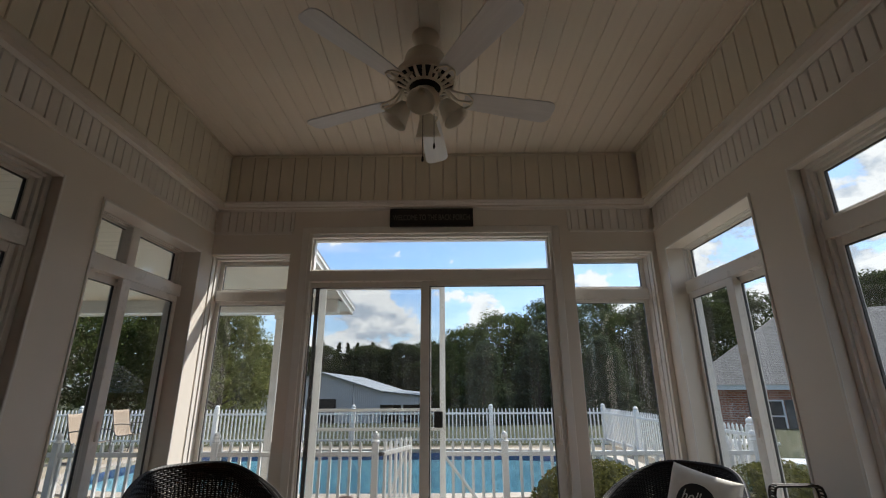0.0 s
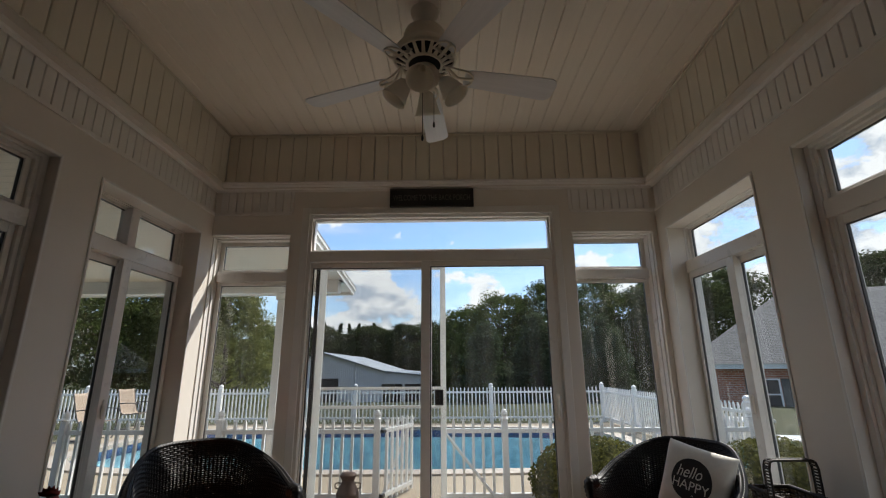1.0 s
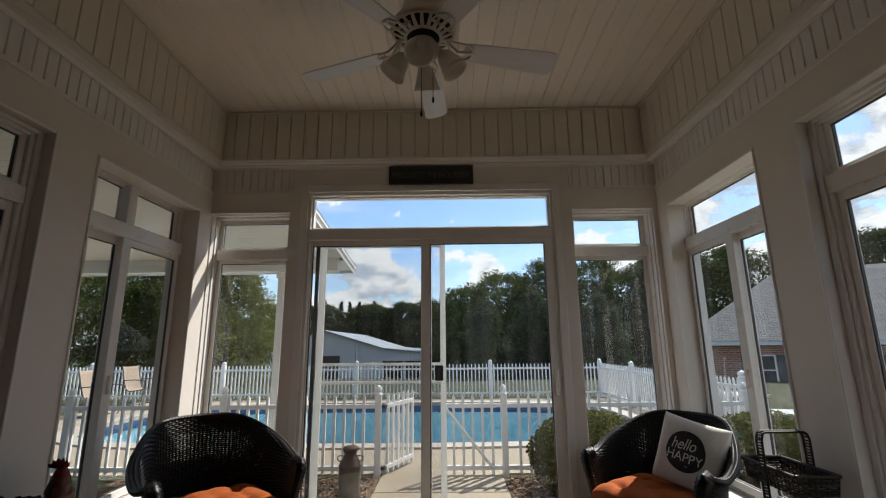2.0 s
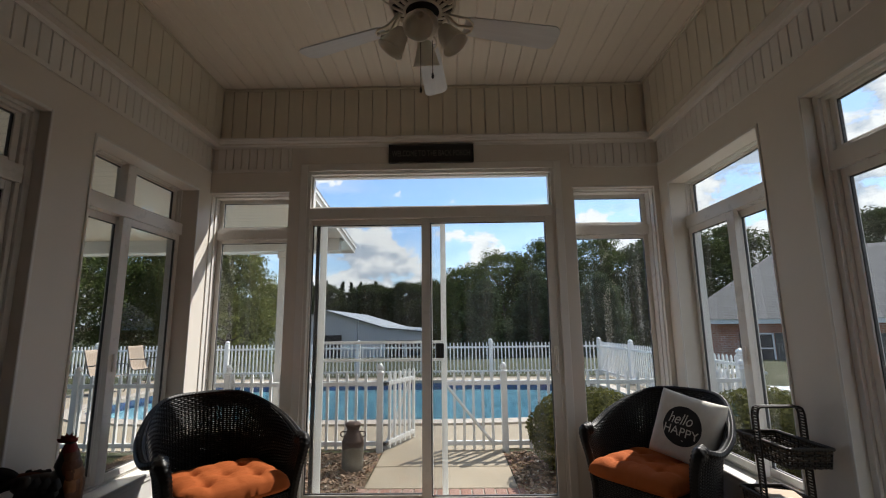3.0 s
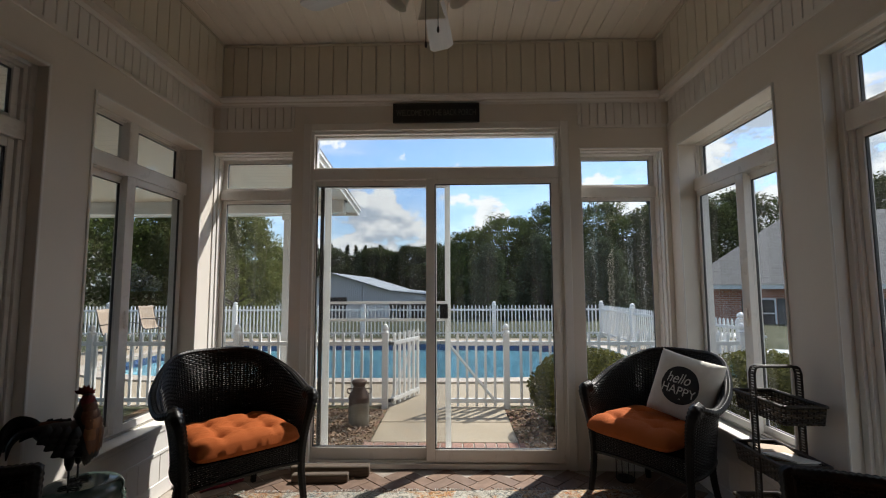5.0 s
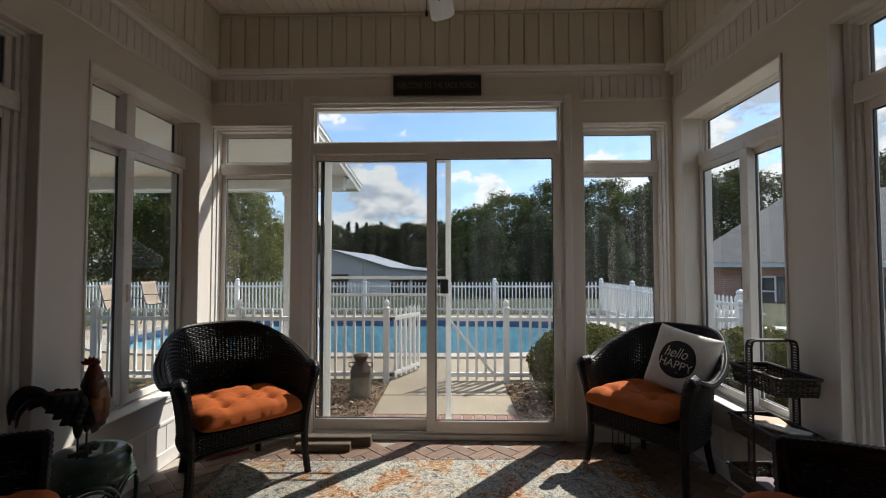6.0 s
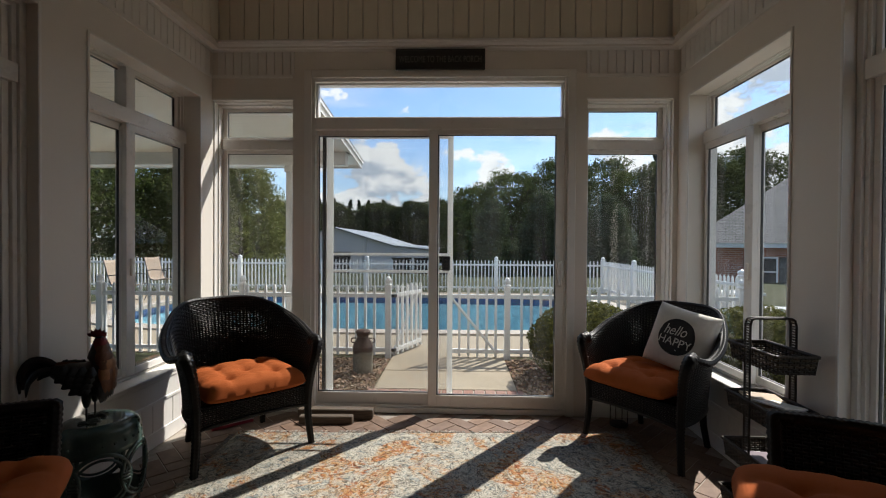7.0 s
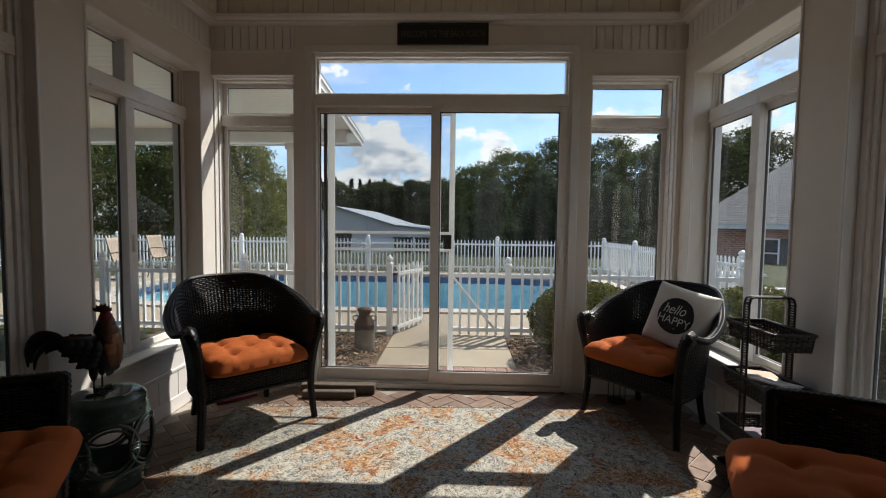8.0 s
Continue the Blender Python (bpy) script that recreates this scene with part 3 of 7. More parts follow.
m.color(m.ramp(m.noise(40, 3), [(0.3, (0.05, 0.05, 0.05)), (0.7, (0.09, 0.09, 0.09))]))
thin_net = m.t.nodes.new("ShaderNodeBsdfTransparent")
thin_net.inputs[0].default_value = (0.865, 0.865, 0.865, 1)
wire = m.t.nodes.new("ShaderNodeBsdfDiffuse")
wire.inputs[0].default_value = (0.012, 0.012, 0.012, 1)
net = m.t.nodes.new("ShaderNodeAddShader")
m.t.links.new(wire.outputs[0], net.inputs[0])
m.t.links.new(thin_net.outputs[0], net.inputs[1])
m.t.links.new(net.outputs[0], m.t.nodes["Material Output"].inputs["Surface"])
part("mesh", boxes([(-0.785, 0.065, 0.1245, 0.1255, 0.09, 1.99)]), m.m, screen, "fine grey insect mesh")
bm = bmesh.new()
box(bm, -0.865, -0.838, 0.112, 0.124, 0.05, 2.03, 0.002)
part("weatherstrip", bm, M_GASKET, screen)
bm = bmesh.new()
box(bm, 0.025, 0.085, 0.098, 0.116, 1.02, 1.125, 0.005)
box(bm, 0.045, 0.062, 0.086, 0.098, 1.045, 1.10, 0.004)
part("latch", bm, M_BLACK, screen, "black screen latch")

# sign above the door
sign = tagged(thing("sign", at=pose(0.008, YN - 0.001, 2.514)), "black wooden sign with raised white-grey letters above the door", "sign")
bm = bmesh.new()
box(bm, -0.315, 0.315, -0.02, 0, -0.072, 0.072, 0.003)
m = Mat("sign_board", 0.6)
m.color(m.ramp(m.noise(8, 6, 0.6, m.vec("Object", (1, 6, 8))), [(0.3, (0.008, 0.008, 0.009)), (0.75, (0.022, 0.021, 0.02))])).bump(m.noise(14, 5, 0.6, m.vec("Object", (1, 6, 10))), 0.3, 0.003)
part("board", bm, m.m, sign)
bm = bmesh.new()
ring(bm, -0.315, 0.315, -0.072, 0.072, -0.026, -0.019, 0.010, 0.002)
part("rim", bm, M_BLACK, sign)


def lettering(text, size, parent, mat, at, name="lettering", label="", squeeze=1.0, shear=0.0, thick=0.0015):
    cu = bpy.data.curves.new(name, "FONT")
    cu.body, cu.size, cu.align_x, cu.align_y, cu.extrude, cu.shear = text, size, "CENTER", "CENTER", thick, shear
    tmp = bpy.data.objects.new(name, cu)
    scene.collection.objects.link(tmp)
    me = bpy.data.meshes.new_from_object(tmp.evaluated_get(bpy.context.evaluated_depsgraph_get()))
    bpy.data.objects.remove(tmp)
    me.transform(Matrix.Diagonal((squeeze, 1, 1, 1)))
    me.materials.clear()
    me.materials.append(mat)
    ob = new(name, me)
    ob.parent = parent
    ob.matrix_local = at
    if label:
        tagged(ob, label)
    return ob


M_LETTER = painted("sign_letters", (0.16, 0.155, 0.145), 0.6, 60, 0.25, 0.05)
lettering("WELCOME TO THE BACK PORCH", 0.064, sign, M_LETTER, pose(0, -0.0215, -0.001, 90, 0, 0), squeeze=0.60)
# ---- outdoors ----
G0 = -0.21                                     # level of beds and lawn by the house
FY, FENCE_L = 5.35, -7.9                       # near fence
POOL = (-6.6, 3.7, 6.95, 11.9)                 # x0, x1, y0, y1
FAR_Y = 13.2


def grade(x, y):
    """Height of the natural ground: level by the pool, falling away behind it."""
    d = max(0.0, y - 14.5, abs(x) - 9.0)
    return G0 - 0.045 * d ** 1.05 if d < 40 else G0 - 0.045 * 40 ** 1.05 - 0.004 * (d - 40)


def pool_outline(grow, n=96):
    x0, x1, y0, y1 = POOL
    cx, cy, rx, ry = (x0 + x1) / 2, (y0 + y1) / 2, (x1 - x0) / 2 + grow, (y1 - y0) / 2 + grow
    out = []
    for k in range(n):
        a = 2 * math.pi * k / n
        c, s = math.cos(a), math.sin(a)
        e = 2 / 3.6
        out.append((cx + rx * math.copysign(abs(c) ** e, c), cy + ry * math.copysign(abs(s) ** e, s)))
    return out


def inside_pool(x, y, grow):
    x0, x1, y0, y1 = POOL
    return abs((x - (x0 + x1) / 2) / ((x1 - x0) / 2 + grow)) ** 3.6 + abs((y - (y0 + y1) / 2) / ((y1 - y0) / 2 + grow)) ** 3.6 < 1


def ground_sheet():
    xs = sorted(set([round(-9 + 0.3 * i, 3) for i in range(61)] + [-1500, -700, -350, -180, -100, -70, -50, -35, -25, -18, -13, 13, 18, 25, 35, 50, 70, 100, 180, 350, 700, 1500]))
    ys = sorted(set([round(3.3 + 0.3 * i, 3) for i in range(41)] + [-1500, -500, -200, -80, -30, -12, -4, 0, 2, 17, 20, 24, 28, 33, 38, 44, 50, 58, 70, 90, 130, 200, 400, 800, 1500]))
    bm = bmesh.new()
    v = []
    for y in ys:
        row = []
        for x in xs:
            z = grade(x, y)
            if inside_pool(x, y, 0.28):
                z = -2.1
            elif abs(x) < 1.9 and -2.6 < y < 3.2:
                z = -0.45
            row.append(bm.verts.new((x, y, z)))
        v.append(row)
    for j in range(len(ys) - 1):
        for i in range(len(xs) - 1):
            bm.faces.new((v[j][i], v[j][i + 1], v[j + 1][i + 1], v[j + 1][i]))
    return bm


m = Mat("lawn", 0.95, spec=0.2)
big = m.noise(0.35, 5, 0.6)
fine = m.noise(9, 8, 0.75)
c = m.ramp(fine, [(0.3, (0.016, 0.026, 0.008)), (0.55, (0.038, 0.05, 0.016)), (0.78, (0.09, 0.085, 0.04))])
m.color(m.mixc(m.math("MULTIPLY", big, 0.8), c, (0.07, 0.063, 0.035))).bump(m.noise(40, 5), 0.8, 0.03)
tagged(thing("ground", ground_sheet(), m.m), "dry green lawn falling away towards woods", "lawn", kind="structure")

# concrete: pool deck with the pool's opening, and the walk from the door
m = Mat("concrete", 0.85, spec=0.3)
c = m.ramp(m.noise(1.1, 7, 0.65), [(0.3, (0.315, 0.26, 0.185)), (0.7, (0.40, 0.335, 0.245))])
stain = m.ramp(m.noise(3.5, 8, 0.7), [(0.5, (0, 0, 0)), (0.72, (0.5, 0.5, 0.5))])
c = m.mixc(0.6, c, m.ramp(m.noise(70, 5, 0.7), [(0.35, (0.62, 0.62, 0.62)), (0.62, (1.1, 1.1, 1.1))]), "MULTIPLY")
m.color(m.mixc(stain, c, (0.27, 0.23, 0.18))).bump(m.noise(160, 4), 0.35, 0.004)
M_CONC = m.m


def ring_slab(bm, inner, outer, z1, z0):
    n = len(inner)
    rows = [[bm.verts.new((x, y, z)) for x, y in loop] for loop, z in ((inner, z0), (inner, z1), (outer, z1), (outer, z0))]
    for a, b in zip(rows, rows[1:]):
        for k in range(n):
            bm.faces.new((a[k], a[(k + 1) % n], b[(k + 1) % n], b[k])[::-1])


def rect_outline(x0, x1, y0, y1, ref):
    """Points of a rectangle in the directions of the reference loop."""
    cx, cy = (POOL[0] + POOL[1]) / 2, (POOL[2] + POOL[3]) / 2
    out = []
    for x, y in ref:
        dx, dy = x - cx, y - cy
        k = min((x1 - cx) / dx if dx > 1e-6 else 1e9, (x0 - cx) / dx if dx < -1e-6 else 1e9, (y1 - cy) / dy if dy > 1e-6 else 1e9, (y0 - cy) / dy if dy < -1e-6 else 1e9)
        out.append((cx + dx * k, cy + dy * k))
    return out


bm = bmesh.new()
inner = pool_outline(0.26)
ring_slab(bm, inner, rect_outline(-8.4, 5.2, FY + 0.1, FAR_Y - 0.35, inner), G0 + 0.02, G0 - 0.12)
tagged(thing("pavement_deck", bm, M_CONC), "tan concrete pool deck", "pool deck", kind="structure")
# walkway in slabs
walkway = tagged(thing("pavement_walk", at=pose(0, 0, 0)), "tan concrete walk leading from the door to the pool gate", "walkway", kind="structure")
for a, b in ((4.105, 4.72), (4.735, 5.44)):
    part("slab", boxes([(-0.66, 0.72, a, b, G0 - 0.1, G0 + 0.03)], 0.008), M_CONC, walkway)

m = Mat("pool_coping", 0.7)
m.color(m.ramp(m.noise(6, 6), [(0.3, (0.34, 0.29, 0.235)), (0.7, (0.47, 0.41, 0.34))])).bump(m.noise(60, 4), 0.3, 0.004)
bm = bmesh.new()
ring_slab(bm, pool_outline(-0.03), pool_outline(0.27), G0 + 0.05, G0 - 0.03)
tagged(thing("pool_coping", bm, m.m), "pale stone coping round the pool", "coping", kind="structure")

m = Mat("pool_liner", 0.45)
sepz = m.t.nodes.new("ShaderNodeSeparateXYZ")
m.t.links.new(m.tc.outputs["Object"], sepz.inputs[0])
tiles = m.voronoi(14, None, "Color")
band = m.math("GREATER_THAN", sepz.outputs["Z"], -0.40)
# stretched noise paints bright and dark ripple light (caustics) into the liner's colour
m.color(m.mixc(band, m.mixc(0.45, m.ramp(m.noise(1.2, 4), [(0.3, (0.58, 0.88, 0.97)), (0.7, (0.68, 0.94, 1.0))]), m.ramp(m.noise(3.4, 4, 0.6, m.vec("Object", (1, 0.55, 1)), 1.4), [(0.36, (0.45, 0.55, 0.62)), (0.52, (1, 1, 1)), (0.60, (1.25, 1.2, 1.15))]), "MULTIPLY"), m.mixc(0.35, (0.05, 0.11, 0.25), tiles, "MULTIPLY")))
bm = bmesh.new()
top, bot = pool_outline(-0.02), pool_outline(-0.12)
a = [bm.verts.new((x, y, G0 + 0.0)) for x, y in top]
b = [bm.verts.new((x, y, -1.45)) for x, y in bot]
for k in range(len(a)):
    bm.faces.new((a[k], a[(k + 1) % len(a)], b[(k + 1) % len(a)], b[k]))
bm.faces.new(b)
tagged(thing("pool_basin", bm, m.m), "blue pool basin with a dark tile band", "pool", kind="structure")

m = Mat("water", 0.03, spec=0.5)
m.t.nodes.remove(m.b)
clear = m.t.nodes.new("ShaderNodeBsdfTransparent")
clear.inputs[0].default_value = (0.92, 0.985, 1.0, 1)
gl = m.t.nodes.new("ShaderNodeBsdfGlossy")
gl.inputs["Roughness"].default_value = 0.04
fr = m.t.nodes.new("ShaderNodeFresnel")
fr.inputs["IOR"].default_value = 1.33
bp = m.t.nodes.new("ShaderNodeBump")
bp.inputs["Strength"].default_value, bp.inputs["Distance"].default_value = 1.0, 0.30
m.t.links.new(m.math("ADD", m.noise(6, 3, 0.5, m.vec("Object", (1, 0.5, 1))), m.noise(20, 2)), bp.inputs["Height"])
m.t.links.new(bp.outputs[0], gl.inputs["Normal"])
m.t.links.new(bp.outputs[0], fr.inputs["Normal"])
mx = m.t.nodes.new("ShaderNodeMixShader")
m.t.links.new(fr.outputs[0], mx.inputs[0])
m.t.links.new(clear.outputs[0], mx.inputs[1])
m.t.links.new(gl.outputs[0], mx.inputs[2])
m.t.links.new(mx.outputs[0], m.t.nodes["Material Output"].inputs["Surface"])
bm = bmesh.new()
bm.faces.new([bm.verts.new((x, y, -0.315)) for x, y in pool_outline(-0.04)])
tagged(thing("water", bm, m.m), "clear blue rippled pool water", "water", kind="structure")

# planting beds either side of the walk: bark mulch with stones
m = Mat("mulch", 0.95, spec=0.2)
v1 = m.voronoi(38, m.vec("Object", (1, 1.6, 1)), "Color")
v2 = m.voronoi(38, m.vec("Object", (1, 1.6, 1)))
c = m.ramp(m.noise(26, 7, 0.7), [(0.3, (0.10, 0.062, 0.038)), (0.55, (0.24, 0.155, 0.10)), (0.8, (0.40, 0.29, 0.20))])
m.color(m.mixc(0.35, c, v1, "MULTIPLY")).bump(m.math("ADD", v2, m.noise(60, 5)), 0.9, 0.02)
M_MULCH = m.m
for k, (a, b) in enumerate(((-3.6, -0.665), (0.725, 3.6))):
    bm = bmesh.new()
    nx, ny = 60, 40
    g = [[bm.verts.new((a + (b - a) * i / nx, 3.17 + 2.1 * j / ny, G0 + 0.02 + 0.03 * noise.noise((i * 0.25, j * 0.25, k)) + 0.015 * random.random())) for i in range(nx + 1)] for j in range(ny + 1)]
    for j in range(ny):
        for i in range(nx):
            bm.faces.new((g[j][i], g[j][i + 1], g[j + 1][i + 1], g[j + 1][i]))
    tagged(thing("planting_bed", bm, M_MULCH), "brown bark mulch bed with scattered stones", "planting bed", kind="stuff")
# loose chips and pebbles
rnd = random.Random(5)
bm = bmesh.new()
for i in range(2600):
    s = -1 if rnd.random() < 0.55 else 1
    x = rnd.uniform(-2.2, -0.70) if s < 0 else rnd.uniform(0.76, 1.9)
    y = rnd.uniform(3.2, 5.2)
    L, W, H = rnd.uniform(0.008, 0.03), rnd.uniform(0.005, 0.014), rnd.uniform(0.003, 0.010)
    mt = Matrix.Translation((x, y, G0 + 0.045 + rnd.uniform(0, 0.012))) @ Euler((rnd.uniform(-0.5, 0.5), rnd.uniform(-0.5, 0.5), rnd.uniform(0, 6.3))).to_matrix().to_4x4()
    vs = [bm.verts.new(mt @ Vector((sx * L * (1 if sy > 0 else 0.8), sy * W, sz * H))) for sz in (-1, 1) for sx in (-1, 1) for sy in (-1, 1)]
    for f in ((0, 1, 3, 2), (4, 6, 7, 5), (0, 4, 5, 1), (2, 3, 7, 6), (0, 2, 6, 4), (1, 5, 7, 3)):
        bm.faces.new([vs[q] for q in f])
m = Mat("bark_chips", 0.9)
m.color(m.ramp(m.island(), [(0.0, (0.085, 0.05, 0.03)), (0.4, (0.20, 0.125, 0.075)), (0.8, (0.30, 0.20, 0.13)), (0.96, (0.36, 0.28, 0.21)), (1.0, (0.48, 0.44, 0.38))]))
tagged(thing("bark_chips", bm, m.m), "loose brown bark chips and pale pebbles", "mulch", kind="stuff")

# brick strip outside the threshold
m = Mat("red_brick", 0.85)
m.color(m.mixc(m.random(), m.ramp(m.noise(25, 6), [(0.3, (0.19, 0.085, 0.06)), (0.7, (0.33, 0.16, 0.11))]), (0.30, 0.19, 0.15))).bump(m.noise(90, 4), 0.5, 0.004)
M_BRICK = m.m
step = tagged(thing("brick_landing", boxes([(-0.72, 0.82, YN + TW, 4.098, G0 - 0.1, G0 + 0.02)]), None), "red brick landing outside the sliding door", "landing", kind="structure")
step.data.materials.append(bpy.data.materials["mortar"])
bm = boxes([(-0.045, 0.045, -0.096, 0.096, -0.03, 0.006)], 0.004)
me = bpy.data.meshes.new("brick")
bm.to_mesh(me)
bm.free()
me.materials.append(M_BRICK)
for j in range(4):
    for i in range(15):
        shared("brick", me, step, pose(-0.67 + i * 0.1025, 3.374 + j * 0.2075, G0 + 0.024 + rnd.uniform(-0.002, 0.002), 0, 0, rnd.uniform(-0.8, 0.8)))


# ---- vinyl picket fences ----
def picket_mesh(w, d, z0, z1, tip=True):
    bm = bmesh.new()
    box(bm, -w / 2, w / 2, -d / 2, d / 2, z0, z1 - (0.035 if tip else 0))
    if tip:
        base = [(-w / 2, -d / 2), (w / 2, -d / 2), (w / 2, d / 2), (-w / 2, d / 2)]
        b = [bm.verts.new((x, y, z1 - 0.035)) for x, y in base]
        t = [bm.verts.new((x * 0.35, y * 0.35, z1)) for x, y in base]
        for k in range(4):
            bm.faces.new((b[k], b[(k + 1) % 4], t[(k + 1) % 4], t[k]))
        bm.faces.new(t)
    me = bpy.data.meshes.new("picket")
    bm.to_mesh(me)
    bm.free()
    me.materials.append(M_WHITE)
    return me


def post_mesh(w, z0, z1):
    bm = bmesh.new()
    box(bm, -w / 2, w / 2, -w / 2, w / 2, z0, z1 - 0.12, 0.004)
    lathe_pts = [(w * 0.64, z1 - 0.12), (w * 0.66, z1 - 0.105), (w * 0.52, z1 - 0.095), (w * 0.44, z1 - 0.08), (w * 0.57, z1 - 0.062), (w * 0.54, z1 - 0.04), (w * 0.34, z1 - 0.015), (w * 0.05, z1)]
    lathe(bm, lathe_pts, 12)
    me = bpy.data.meshes.new("post")
    bm.to_mesh(me)
    bm.free()
    me.materials.append(M_WHITE)
    return me


def fence_run(name, label, p0, p1, posts, step_u, zb, zr, zp, picket, post, rail_w=0.04):
    """A run from p0 to p1: posts at the distances given, rails and pickets between."""
    d = Vector(p1) - Vector(p0)
    L = d.length
    f = tagged(thing(name, at=pose(p0[0], p0[1], 0, 0, 0, math.degrees(math.atan2(d.y, d.x)))), label, "fence")
    for u in posts:
        shared("post", post, f, pose(u, 0, 0))
    for z in zr:
        part("rail", boxes([(0, L, -rail_w / 2, rail_w / 2, z - 0.025, z + 0.025)], 0.004), M_WHITE, f)
    n = int(L / step_u)
    for i in range(n):
        u = (i + 0.5) * L / n
        if all(abs(u - q) > 0.06 for q in posts):
            shared("picket", picket, f, pose(u, -0.002, 0))
    return f


NP = picket_mesh(0.030, 0.030, -0.17, 0.70)
NPOST = post_mesh(0.072, G0 - 0.15, 0.81)
LBL = "white vinyl picket fence with capped posts"
fence_run("picket_fence", LBL, (FENCE_L, FY), (-0.71, FY), [0.0, 1.70, 3.53, 5.36, FENCE_L * -1 - 0.71], 0.113, 0, (0.57, -0.105), 0.7, NP, NPOST)
fence_run("picket_fence", LBL, (0.76, FY), (3.58, FY), [0.0, 2.82], 0.113, 0, (0.57, -0.105), 0.7, NP, NPOST)
FP = picket_mesh(0.034, 0.024, -0.17, 0.735)
FPOST = post_mesh(0.11, G0 - 0.15, 0.85)
fence_run("picket_fence", LBL, (-12.5, FAR_Y), (4.45, FAR_Y), [0.3 + 1.93 * i for i in range(9)] + [16.95], 0.106, 0, (0.60, -0.08), 0.735, FP, FPOST)
fence_run("picket_fence", LBL, (4.45, FAR_Y - 0.06), (4.58, 6.9), [2.15, 4.4, 6.2], 0.106, 0, (0.60, -0.08), 0.735, FP, FPOST)
fence_run("picket_fence", LBL, (-12.3, FAR_Y - 0.06), (-12.3, 4.0), [1.9 * i for i in range(1, 5)], 0.106, 0, (0.60, -0.08), 0.735, FP, FPOST)


# gate: two leaves, the left one swung open towards the pool
def gate_leaf(name, label, at, length, brace):
    g = tagged(thing(name, at=at), label, "gate")
    for z in (0.57, -0.105):
        part("rail", boxes([(0.03, length, -0.02, 0.02, z - 0.025, z + 0.025)], 0.004), M_WHITE, g)
    n = round(length / 0.108)
    for i in range(n):
        shared("picket", NP, g, pose(0.08 + (length - 0.1) * i / (n - 1), -0.002, 0))
    bm = bmesh.new()
    a, b = (Vector((0.09, 0.034, -0.10)), Vector((length - 0.03, 0.034, 0.56)))
    tube(bm, [a, b], 0.019, 6)
    part("brace", bm, M_WHITE, g)
    for z in (0.57, -0.105):
        part("hinge", boxes([(-0.03, 0.035, -0.024, 0.024, z - 0.02, z + 0.02)], 0.005), M_BLACK if not brace else M_WHITE, g)
    return g


gate_leaf("gate", "white picket gate leaf standing open towards the pool", pose(-0.64, FY, 0, 0, 0, 66), 0.70, False)
gate_leaf("gate", "white picket gate leaf with a diagonal brace, closed", pose(0.70, FY, 0, 0, 0, 180), 0.66, True)
# ---- porch roof along the house's left side ----
porch = tagged(thing("porch_roof", at=pose(0, 0, 0)), "white porch roof with board ceiling and open corner eave", "porch")
m = Mat("porch_ceiling_paint", 0.5)
seam = m.ramp(m.wave(3.1, 0.0, m.vec("Object"), "Y", 0.0), [(0.0, (0.80, 0.80, 0.80)), (0.07, (1, 1, 1))])
m.color(m.mixc(1.0, m.ramp(m.noise(3, 5), [(0.3, (0.74, 0.68, 0.58)), (0.7, (0.81, 0.75, 0.66))]), seam, "MULTIPLY"))
M_PORCH = m.m
m = Mat("asphalt_shingle", 0.9)
mort = m.t.nodes.new("ShaderNodeTexBrick")
mort.inputs["Scale"].default_value = 1.0
mort.inputs["Brick Width"].default_value, mort.inputs["Row Height"].default_value, mort.inputs["Mortar Size"].default_value = 0.30, 0.145, 0.012
mort.inputs["Color1"].default_value, mort.inputs["Color2"].default_value, mort.inputs["Mortar"].default_value = (0.215, 0.203, 0.188, 1), (0.275, 0.26, 0.24, 1), (0.075, 0.072, 0.068, 1)
m.t.links.new(m.vec("UV"), mort.inputs["Vector"])
m.color(m.mixc(0.5, mort.outputs["Color"], m.ramp(m.noise(4, 8, 0.7), [(0.3, (0.5, 0.5, 0.5)), (0.7, (1.2, 1.19, 1.17))]), "MULTIPLY")).bump(mort.outputs["Fac"], -0.6, 0.02)
M_SHINGLE = m.m
PX0, PX1, PY0, PY1, FALL = -6.6, -1.345, -6.0, 6.75, 0.125


def sloped(x0, x1, y0, y1, z0, z1):
    """A slab between y0 and y1 that rises towards the house; z0 and z1 are its heights at the eave."""
    bm = bmesh.new()
    box(bm, x0, x1, y0, y1, z0, z1)
    for v in bm.verts:
        v.co.z += FALL * (PY1 - v.co.y)
    return bm


part("ceiling_board", sloped(PX0 + 0.4, -XW - TW, PY0, 6.10, 2.415, 2.435), M_PORCH, porch)
part("beam", boxes([(PX0 + 0.4, -1.44, 6.10, 6.26, 2.315, 2.50)], 0.004), M_FASCIA, porch)
part("beam", boxes([(PX0 + 0.3, PX0 + 0.45, PY0, 6.10, 2.26, 2.46)], 0.004), M_FASCIA, porch)
part("beam_trim", boxes([(PX0 + 0.4, -1.45, 6.085, 6.10, 2.315, 2.345)], 0.003), M_WHITE, porch)
part("fascia", sloped(PX1 - 0.022, PX1, 3.17, PY1, 2.375, 2.475), M_FASCIA, porch)
part("fascia_strip", sloped(PX1, PX1 + 0.02, 3.17, PY1 + 0.02, 2.445, 2.478), M_WHITE, porch)
part("fascia", boxes([(PX0, PX1 - 0.022, PY1 - 0.022, PY1, 2.375, 2.475)], 0.003), M_FASCIA, porch)
part("soffit", sloped(-1.785, PX1 - 0.022, 3.17, 6.10, 2.42, 2.435), M_FASCIA, porch)
part("soffit", sloped(PX0, PX1 - 0.022, 6.26, PY1 - 0.022, 2.42, 2.435), M_FASCIA, porch)
